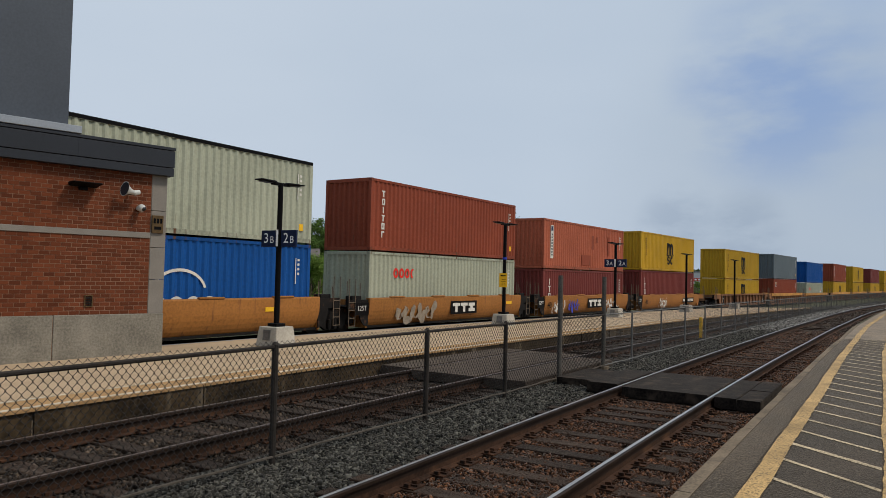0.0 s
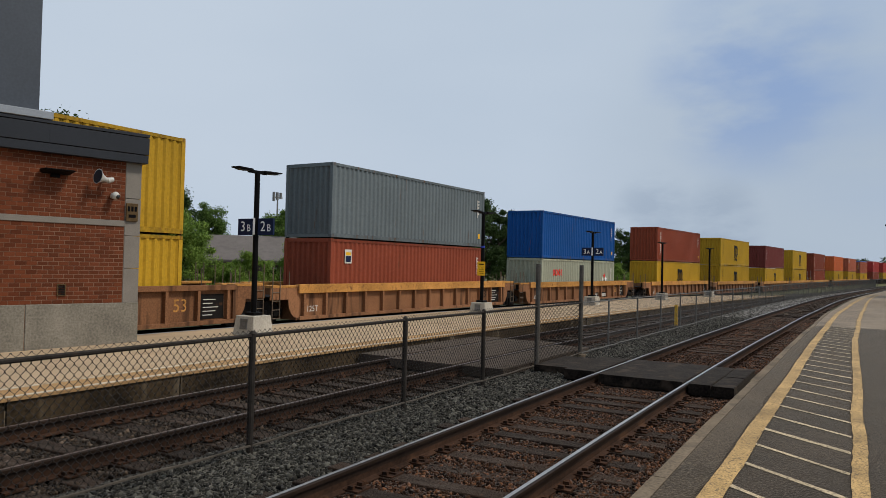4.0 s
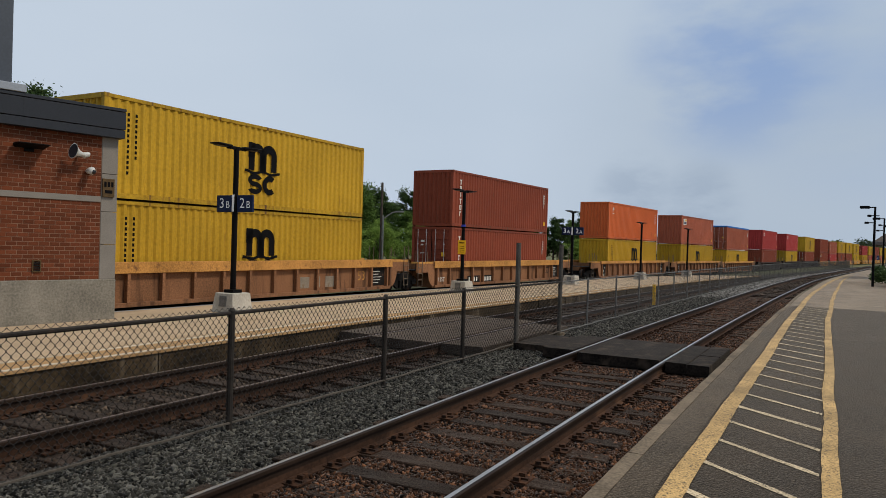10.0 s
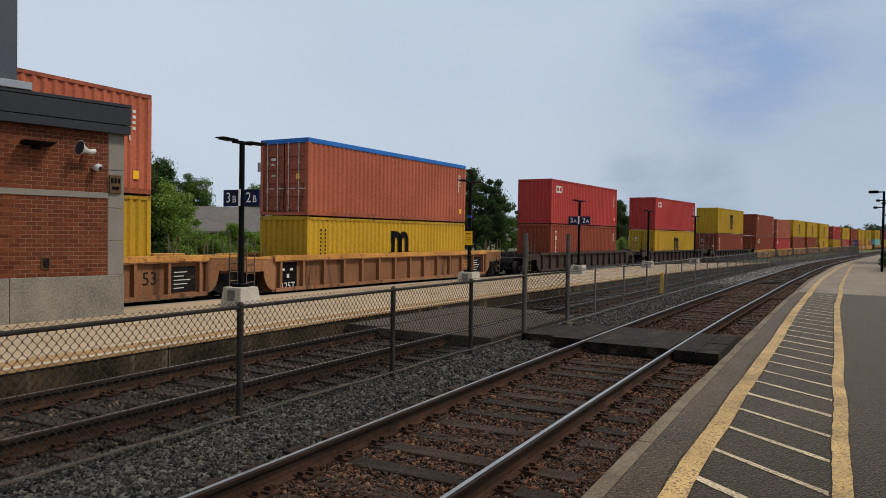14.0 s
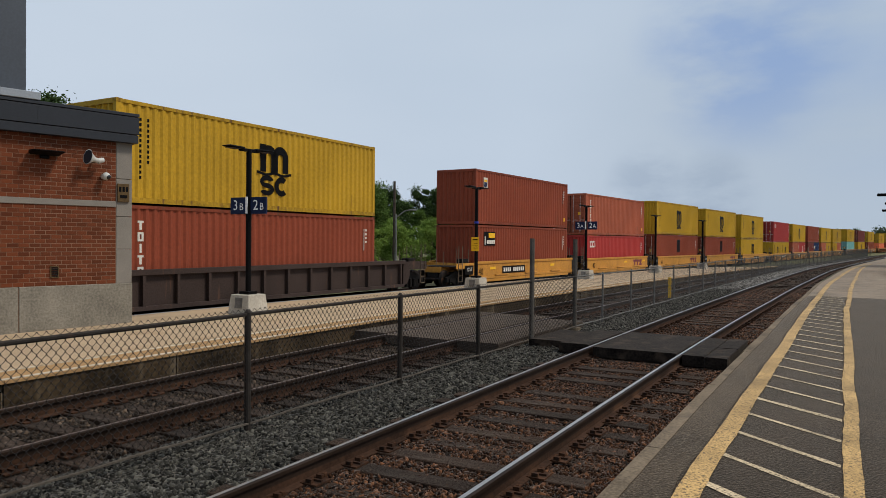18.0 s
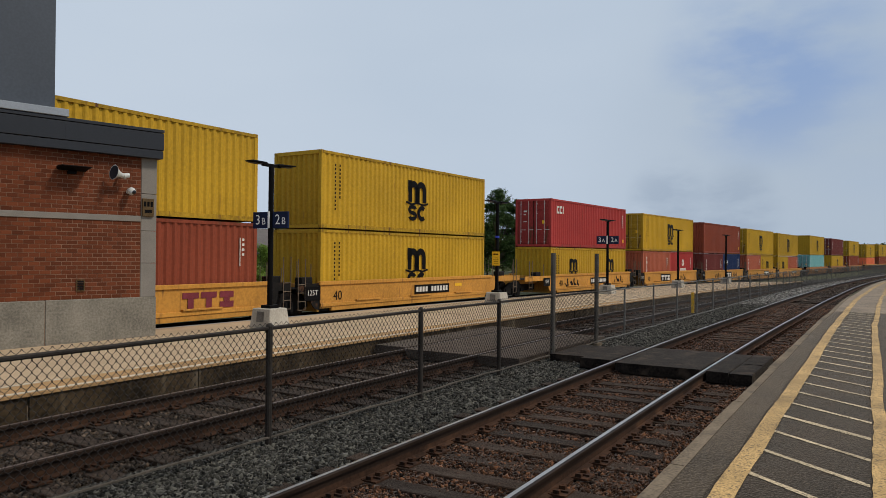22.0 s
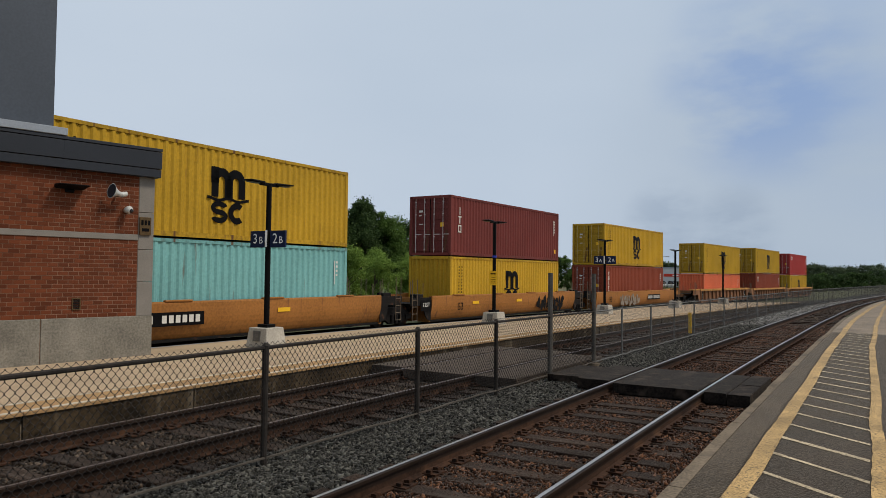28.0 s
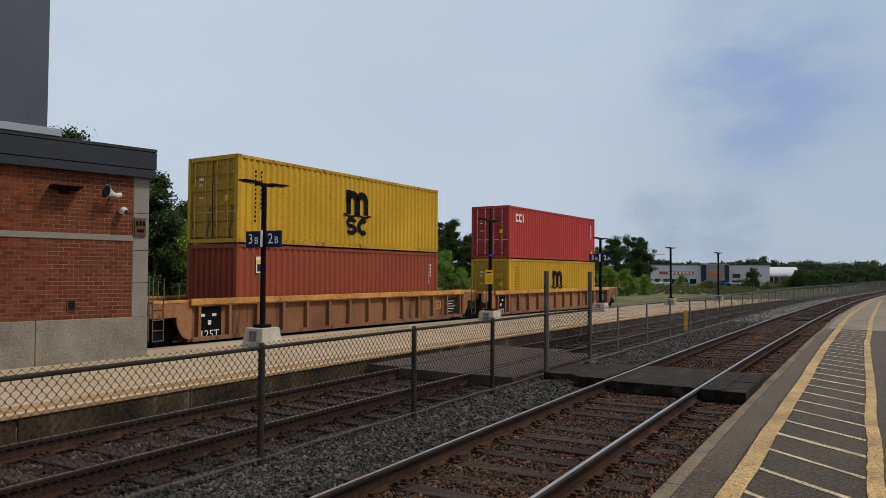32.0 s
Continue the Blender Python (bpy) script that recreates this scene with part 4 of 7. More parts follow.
M["galv_dirty"] = material("dirty_handrail_steel", (0.16, 0.12, 0.085), 0.6, 0.3, 0.3, 4, 30)
M["chord"] = material("rusty_orange_top_chord", (0.43, 0.205, 0.052), 0.7, 0, 0.35, 0.8, 20, 0.0, (0.14, 0.06, 0.025), 0.57, 4.0, False, 0.1)
M["blue_tarp"] = material("blue_tarpaulin", (0.02, 0.13, 0.42), 0.5, 0, 0.15, 1, 20)

for _key in list(NAMES):
    _rgb = tuple(M[_key].node_tree.nodes["Color Ramp"].color_ramp.elements[0].color)[:3]
    M[_key + "_door"] = paint("weathered_" + M[_key].name, tuple(c * 0.95 for c in _rgb), vary=0.35, dirt_at=0.56)

WHEEL_R = 0.457


def wheelset_mesh():
    def build():
        bm = bmesh.new()
        for sy in (-1, 1):
            y = sy * 0.754
            tube(bm, (0, y - 0.065, 0), (0, y + 0.065, 0), WHEEL_R, seg=24)
            tube(bm, (0, y - sy * 0.10, 0), (0, y - sy * 0.065, 0), WHEEL_R + 0.025, seg=24)
            tube(bm, (0, y + sy * 0.065, 0), (0, y + sy * 0.085, 0), 0.15, seg=14)
            for k in range(3):
                a = 2 * math.pi * k / 3
                cx, cz = 0.27 * math.cos(a), 0.27 * math.sin(a)
                box(bm, cx - 0.05, cx + 0.05, min(y + sy * 0.06, y + sy * 0.075), max(y + sy * 0.06, y + sy * 0.075), cz - 0.05, cz + 0.05)
        tube(bm, (0, -1.0, 0), (0, 1.0, 0), 0.075, seg=10)
        return finish(bm, "wheelset", M["wheel"])
    return shared("wheelset", build)


M["wheel"] = material("dull_wheel_steel", (0.022, 0.017, 0.014), 0.6, 0.5, 0.4, 3, 30, 0.0, RUST, 0.55, 4.0)


def side_frame_mesh():
    def build():
        bm = bmesh.new()
        prof = [(-1.2, 0.34), (-1.2, 0.58), (-0.95, 0.64), (-0.45, 0.86), (0.45, 0.86), (0.95, 0.64), (1.2, 0.58), (1.2, 0.34), (0.72, 0.34), (0.42, 0.16), (-0.42, 0.16), (-0.72, 0.34)]
        front = [bm.verts.new((x, -0.07, z)) for x, z in prof]
        back = [bm.verts.new((x, 0.07, z)) for x, z in prof]
        bm.faces.new(front)
        bm.faces.new(back[::-1])
        for i in range(len(prof)):
            j = (i + 1) % len(prof)
            bm.faces.new((front[j], front[i], back[i], back[j]))
        for x in (-0.3, 0.0, 0.3):
            tube(bm, (x, -0.1, 0.22), (x, -0.1, 0.55), 0.08, seg=8)
        for x in (-0.875, 0.875):
            box(bm, x - 0.14, x + 0.14, -0.13, -0.05, 0.34, 0.52)
        bmesh.ops.recalc_face_normals(bm, faces=bm.faces)
        return finish(bm, "side_frame", M["under"])
    return shared("side_frame", build)


WHEELS = []


def add_truck(car, x):
    t = part("truck", shared("bolster", lambda: finish(boxes((-0.2, 0.2, -1.0, 1.0, 0.35, 0.62), (-0.28, 0.28, -0.3, 0.3, 0.6, 0.78), bevel=0.02), "truck", M["under"])), None, car, "grimy dark four-wheel truck", at=Matrix.Translation((x, 0, 0)))
    for sy in (-1, 1):
        part("side_frame", side_frame_mesh(), None, t, at=Matrix.Translation((0, sy * 1.0, 0)) @ Matrix.Rotation(0 if sy < 0 else math.pi, 4, "Z"))
    for sx in (-1, 1):
        w = part("wheelset", wheelset_mesh(), None, t, at=Matrix.Translation((sx * 0.875, 0, WHEEL_R)))
        WHEELS.append((w, car, x + sx * 0.875, sx * 0.875))
    return t


CAR_STYLES = {
    "rib": (1.47, "rusty brown well car with ribbed steel sides"),
    "round": (1.42, "orange well car with smooth rounded sides"),
    "flat": (1.34, "yellow-orange well car with flat panelled sides"),
    "dark": (1.42, "dark grey well car with ribbed steel sides"),
}


def make_well_car(style, color, well, ends, trucks, marks, seed):
    top, label = CAR_STYLES[style]
    car = thing("well_car", Matrix.Identity(4), label, "railway car", "cars of the freight train")
    mat, hw, hl = M[color], 1.50, well / 2
    for sy in (-1, 1):
        turn = Matrix.Rotation(0 if sy < 0 else math.pi, 4, "Z")
        y = -hw
        if style in ("rib", "dark"):
            s = part("side_sill", shared(("sill", style, well), lambda: bare(boxes((-hl, hl, y + 0.15, y + 0.18, 0.36, top - 0.05)), "side_sill")), None, car, at=turn)
            s.material_slots[0].link, s.material_slots[0].material = "OBJECT", mat
            tinted("upper_beam", shared(("ubeam", style, well), lambda: bare(boxes((-hl - 0.1, hl + 0.1, y, y + 0.20, top - 0.16, top), bevel=0.006), "upper_beam")), mat, s)
            tinted("lower_beam", shared(("lbeam", style, well), lambda: bare(boxes((-hl, hl, y + 0.02, y + 0.20, 0.25, 0.38), bevel=0.006), "lower_beam")), mat, s)
            n = int(well / 1.18)
            for k in range(n + 1):
                x = -hl + 0.25 + k * (well - 0.5) / n
                tinted("rib", shared(("rib", top), lambda: bare(boxes((-0.05, 0.05, -hw + 0.012, -hw + 0.155, 0.375, top - 0.155)), "rib")), mat, s, Matrix.Translation((x, 0, 0)))
            if style == "rib" and seed != 4:
                deep = 0.26 if seed < 12 else 0.12
                tinted("top_chord", shared(("chord", well, deep), lambda: bare(boxes((-hl - 0.08, hl + 0.08, -hw - 0.012, -hw + 0.20, top - deep, top + 0.06), bevel=0.006), "top_chord")), M["chord"], s)
        elif style == "round":
            bm = bmesh.new()
            prof = [(0.02, top), (0.0, top - 0.05), (0.0, 1.08), (0.012, 0.92), (0.045, 0.76), (0.10, 0.60), (0.17, 0.46), (0.25, 0.34), (0.34, 0.25), (0.36, 0.30), (0.27, 0.42), (0.18, top - 0.05), (0.18, top)]
            a = [bm.verts.new((-hl, y + d, z)) for d, z in prof]
            b = [bm.verts.new((hl, y + d, z)) for d, z in prof]
            for i in range(len(prof)):
                j = (i + 1) % len(prof)
                bm.faces.new((a[i], a[j], b[j], b[i]))
            bm.faces.new(a)
            bm.faces.new(b[::-1])
            bmesh.ops.recalc_face_normals(bm, faces=bm.faces)
            s = part("side_sill", bm, mat, car, at=turn)
            for k in range(4):
                x = -hl + well * (k + 0.6) / 4.2
                tinted("guide", shared("guide", lambda: bare(boxes((-0.48, 0.48, -hw - 0.03, -hw + 0.1, top - 0.01, top + 0.05), bevel=0.015), "guide")), mat, s, Matrix.Translation((x, 0, 0)))
        else:
            s = part("side_sill", shared(("fsill", well), lambda: bare(boxes((-hl, hl, y + 0.05, y + 0.09, 0.36, top - 0.05)), "side_sill")), None, car, at=turn)
            s.material_slots[0].link, s.material_slots[0].material = "OBJECT", mat
            for nm, dims in (("upper_beam", (-hl - 0.05, hl + 0.05, y, y + 0.16, top - 0.13, top)), ("middle_beam", (-hl, hl, y, y + 0.14, 0.42, 0.55)), ("lower_beam", (-hl + 0.6, hl - 0.6, y + 0.03, y + 0.14, 0.25, 0.42))):
                tinted(nm, shared(("f" + nm, well), lambda: bare(boxes(dims, bevel=0.008), nm)), mat, s)
            for k in range(3):
                x = -hl + well * (k + 0.75) / 3.5
                tinted("step", shared("step", lambda: bare(boxes((-0.75, 0.75, -hw - 0.05, -hw + 0.05, 0.555, 0.615), bevel=0.01), "step")), M["car_yellow"], s, Matrix.Translation((x, 0, 0)))
        if sy < 0:
            if style == "rib":
                if seed >= 12 or seed == 4:
                    car_mark(car, "cap", -hl + 0.72, y + 0.145, top)
                else:
                    part("load_figure", word_mesh("125T", 0.30, M["white_mark"]), None, car, "white painted load figures", at=Matrix.Translation((-hl + 0.78, y + 0.14, 0.62)) @ UPRIGHT)
                car_mark(car, "data", hl - 0.85, y + 0.145, top)
                part("size_mark", word_mesh("53", 0.55, M["under"] if seed % 2 else M["chord"]), None, car, "painted length figure", at=Matrix.Translation((hl - 2.05, y + 0.14, 0.85)) @ UPRIGHT)
            if style in ("flat", "round"):
                car_mark(car, "cap2", -hl - (0.42 if ends[0][0] < 1.9 else 0.75), y + 0.06, top)
            face = -0.003 if style == "round" else (0.148 if style != "flat" else 0.047)
            for kind, x in marks:
                car_mark(car, kind, x, y + face, top)
    part("well_floor", boxes((-hl, hl, -hw + 0.15, hw - 0.15, 0.24, 0.32)), M["under"], car)
    for sx, (gap, has) in zip((-1, 1), ends):
        x0, x1 = sorted((sx * hl, sx * (hl + gap)))
        part("end_bulkhead", boxes((min(sx * hl, sx * (hl + 0.12)), max(sx * hl, sx * (hl + 0.12)), -hw + 0.1, hw - 0.1, 0.25, top - 0.1)), mat, car)
        if gap < 0.25:
            continue
        deck = mat if style in ("rib", "dark") or gap >= 1.9 else M["under"]
        part("end_platform", boxes((x0, x1, -0.5, 0.5, 0.80, 1.08), bevel=0.01), deck, car, "end deck over the truck")
        for yy in (-hw + 0.07, hw - 0.11):
            bm = bmesh.new()
            arch = [(0.0, 0.30)] + [(0.55 * math.sin(radians(9 * k)), 0.30 + 0.70 * (1 - math.cos(radians(9 * k)))) for k in range(3, 11)]
            arch = [(min(x, gap), z) for x, z in arch] + [(gap, 1.0), (gap, top - 0.06), (0.0, top - 0.06)]
            fr = [bm.verts.new((sx * (hl + x), yy, z)) for x, z in arch]
            bk = [bm.verts.new((sx * (hl + x), yy + 0.04, z)) for x, z in arch]
            bm.faces.new(fr)
            bm.faces.new(bk[::-1])
            for i in range(len(arch)):
                j = (i + 1) % len(arch)
                bm.faces.new((fr[j], fr[i], bk[i], bk[j]))
            bmesh.ops.recalc_face_normals(bm, faces=bm.faces)
            part("end_sill", bm, deck, car)
        part("centre_sill", boxes((x0, x1, -0.32, 0.32, 0.42, 0.795), bevel=0.01), M["under"], car)
        for yy in (-hw + 0.05, hw - 0.05):
            xx = sx * (hl + gap * 0.82)
            bm = bmesh.new()
            for d in (-0.18, 0.18):
                tube(bm, (xx + d, yy, 0.35), (xx + d, yy, 2.15), 0.016, seg=5)
            for k in range(4):
                tube(bm, (xx - 0.18, yy, 0.36 + 0.3 * k), (xx + 0.18, yy, 0.36 + 0.3 * k), 0.014, seg=5)
            part("ladder", bm, M["galv_dirty"], car)
        for yy, u in ((-1.2, 0.2), (-0.9, 0.55), (-0.3, 0.7), (0.6, 0.35), (1.2, 0.6)):
            part("handrail", tube(bmesh.new(), (sx * (hl + gap * u), yy, 1.1), (sx * (hl + gap * u), yy, 1.95 + 0.12 * math.sin(yy * 5)), 0.016, seg=5), M["galv_dirty"], car)
        if style == "rib":
            for yy in (-hw + 0.06, hw - 0.46):
                part("deck_plate", boxes((x0 + 0.06, x1 - 0.06, yy, yy + 0.4, top - 0.055, top + 0.03), bevel=0.01), M["chord"], car, "rusty orange deck plate")
        part("walkway", boxes((x0 + 0.05, x1 - 0.05, -hw + 0.22, hw - 0.22, 1.08, 1.11)), M["under"], car)
        bm = boxes((sx * (hl + gap * 0.45) - 0.28, sx * (hl + gap * 0.45) + 0.28, -hw + 0.2, -hw + 0.55, 1.1, 1.5), bevel=0.02)
        part("brake_gear", bm, M["under"], car, "dark brake equipment")
    for x in trucks:
        add_truck(car, x)
    return car


_fonts = {}


def word_mesh(text, size, mat):
    key = (text, size, mat.name)
    if key not in _fonts:
        cu = bpy.data.curves.new("lettering", "FONT")
        cu.body, cu.size, cu.align_x, cu.align_y, cu.resolution_u = text, size, "CENTER", "CENTER", 3
        ob = bpy.data.objects.new("lettering", cu)
        scene.collection.objects.link(ob)
        bpy.context.view_layer.update()
        me = bpy.data.meshes.new_from_object(ob.evaluated_get(bpy.context.evaluated_depsgraph_get()))
        bpy.data.objects.remove(ob)
        me.materials.clear()
        me.materials.append(mat)
        _fonts[key] = me
    return _fonts[key]


UPRIGHT = Matrix.Rotation(radians(90), 4, "X")


def bar(plate, x0, x1, z0, z1):
    return part("bar", shared(("bar", round(x1 - x0, 3), round(z1 - z0, 3)), lambda: finish(slab_marks([((x0 - x1) / 2, (x1 - x0) / 2, (z0 - z1) / 2, (z1 - z0) / 2)]), "bar", M["white_mark"])), None, plate, at=Matrix.Translation(((x0 + x1) / 2, -0.004, (z0 + z1) / 2)))


def car_mark(car, kind, x, y, top):
    m = Matrix.Translation((x, y, 0))
    if kind in ("40", "53"):
        part("size_mark", word_mesh(kind, 0.5, M["black"]), None, car, "black painted length figure", at=Matrix.Translation((x, y - 0.012, top - 0.55)) @ UPRIGHT)
    elif kind == "plate":
        p = part("number_plate", shared("nplate", lambda: finish(slab_marks([(-1.4, 1.4, -0.2, 0.2)]), "number_plate", M["black"])), None, car, "black plate with white bars", at=m @ Matrix.Translation((0, -0.012, top - 0.5)))
        for k in range(11):
            if k != 4:
                bar(p, -1.27 + 0.235 * k, -1.11 + 0.235 * k, -0.11, 0.11)
    elif kind == "logo":
        p = part("owner_plate", shared("oplate", lambda: finish(slab_marks([(-1.15, 1.15, -0.30, 0.30)]), "owner_plate", M["black"])), None, car, "black plate with plain white blocks", at=m @ Matrix.Translation((0, -0.012, top - 0.52)))
        for dims in ((-0.98, -0.38, 0.07, 0.21), (-0.77, -0.57, -0.21, 0.065), (-0.30, 0.30, 0.07, 0.21), (-0.10, 0.10, -0.21, 0.065), (0.40, 0.96, -0.20, -0.05), (0.40, 0.96, 0.05, 0.20), (0.56, 0.80, -0.045, 0.045)):
            bar(p, *dims)
    elif kind == "cap":
        p = part("load_plate", shared(("cplate", top), lambda: finish(slab_marks([(-0.46, 0.46, 0.24, top - 0.2)]), "load_plate", M["black"])), None, car, "black panel with white load figures", at=m @ Matrix.Translation((0, -0.004, 0)))
        part("load_figure", word_mesh("125T", 0.36, M["white_mark"]), None, p, at=Matrix.Translation((0.0, -0.008, 0.42)) @ UPRIGHT)
        for dims in ((-0.32, -0.18, 0.98, 1.06), (0.1, 0.26, 0.98, 1.06), (-0.06, 0.06, 0.72, 0.86)):
            bar(p, *dims)
    elif kind == "data":
        p = part("data_panel", shared(("dplate", top), lambda: finish(slab_marks([(-0.5, 0.5, 0.42, top - 0.28)]), "data_panel", M["under"])), None, car, "dark panel with small white bars", at=m @ Matrix.Translation((0, -0.004, 0)))
        for k in range(5):
            bar(p, -0.34, 0.05 + 0.12 * ((k * 7) % 3), 0.53 + 0.12 * k, 0.555 + 0.12 * k)
    elif kind == "cap2":
        p = part("load_plate", shared("cplate2", lambda: finish(slab_marks([(-0.42, 0.42, -0.24, 0.24)]), "load_plate", M["black"])), None, car, "small black panel with white load figures", at=m @ Matrix.Translation((0, -0.02, top - 0.42)))
        part("load_figure", word_mesh("125T", 0.27, M["white_mark"]), None, p, at=Matrix.Translation((0.0, -0.008, 0.02)) @ UPRIGHT)
    elif kind == "bigblk":
        for dims in ((-0.98, -0.38, 0.07, 0.25), (-0.79, -0.57, -0.25, 0.065), (-0.30, 0.30, 0.07, 0.25), (-0.11, 0.11, -0.25, 0.065), (0.42, 0.98, -0.25, -0.06), (0.42, 0.98, 0.06, 0.25), (0.58, 0.82, -0.055, 0.055)):
            part("owner_block", shared(("bblk", dims), lambda: finish(slab_marks([dims]), "owner_block", M["maroon_spray"])), None, car, "brown painted block", at=m @ Matrix.Translation((0, -0.012, top - 0.5)))
    elif kind == "lpl":
        for dx, n in ((0.0, 4), (1.7, 6)):
            p = part("number_plate", shared(("lplate", n), lambda: finish(slab_marks([(-0.68, 0.68, -0.19, 0.19)]), "number_plate", M["under"])), None, car, "dark panel with worn pale bars", at=m @ Matrix.Translation((dx, -0.006, 0.55)))
            for k in range(n):
                bar(p, -0.55 + 1.1 * k / n, -0.44 + 1.1 * k / n, -0.11, 0.11)
    elif kind == "blk":
        for k, (w, hz) in enumerate(((0.52, 0.42), (0.3, 0.42), (0.56, 0.42))):
            part("owner_block", shared(("oblk", w), lambda: finish(slab_marks([(-w / 2, w / 2, -hz / 2, hz / 2)]), "owner_block", M["silver_spray"])), None, car, "worn pale painted block", at=m @ Matrix.Translation((-0.75 + 0.75 * k, -0.004, top - 0.78)))
    elif kind == "yellow":
        part("reflector", shared("refl", lambda: finish(slab_marks([(-0.3, 0.3, -0.07, 0.07)]), "reflector", M["yellow_mark"])), None, car, "", at=m @ Matrix.Translation((0, -0.01, top - 0.38)))
    elif kind[0] == "g":
        part("graffiti", spray(kind), M[{"gs": "silver_spray", "gw": "white_mark", "gb": "blue_mark", "gk": "black", "gr": "maroon_spray"}[kind[:2]]], car, "spray-painted scrawl", at=m @ Matrix.Translation((0, -0.006, top - 0.65)))


M["maroon_spray"] = material("maroon_spray_paint", (0.16, 0.03, 0.04), 0.5, 0, 0.2, 3, 30)


def spray(kind):
    """One looping ribbon of spray paint, with no letters in it."""
    r = random.Random(kind)
    bm = bmesh.new()
    small = kind in ("gs7", "gs8")
    width = 0.5 if small else (2.6 if kind == "gs" else (3.6 if kind in ("gs2", "gk6") else r.uniform(1.3, 2.0)))
    turns, wig = (2 if small else (9 if kind in ("gs2", "gk6") else r.choice((3, 4, 5)))), r.uniform(0.10, 0.20)
    p1, p2, p3 = (r.uniform(0, 6.3) for _ in range(3))
    fat = 0.16 if kind in ("gs", "gs2", "gk6") else r.uniform(0.05, 0.085)
    pts = []
    for i in range(30 * turns + 1):
        u = i / (30 * turns)
        a = 2 * math.pi * turns * u
        pts.append(Vector((-width / 2 + width * u + wig * math.sin(a + p1) + 0.06 * math.sin(2.7 * a + p2), 0, 0.24 * math.cos(a + p3) + 0.11 * math.sin(1.6 * a + p1) + 0.05 * math.sin(4.3 * a + p2))))
    prev = None
    for i in range(len(pts)):
        d = pts[min(i + 1, len(pts) - 1)] - pts[max(i - 1, 0)]
        side = Vector((-d.z, 0, d.x)).normalized() * fat * (0.55 + 0.45 * math.sin(i * 0.31 + p2))
        v = [bm.verts.new(pts[i] + side + Vector((0, -0.00004 * i, 0))), bm.verts.new(pts[i] - side + Vector((0, -0.00004 * i, 0)))]
        if prev:
            bm.faces.new((prev[0], v[0], v[1], prev[1]))
        prev = v
    bm.normal_update()
    bmesh.ops.reverse_faces(bm, faces=[f for f in bm.faces if f.normal.y > 0])
    return bm


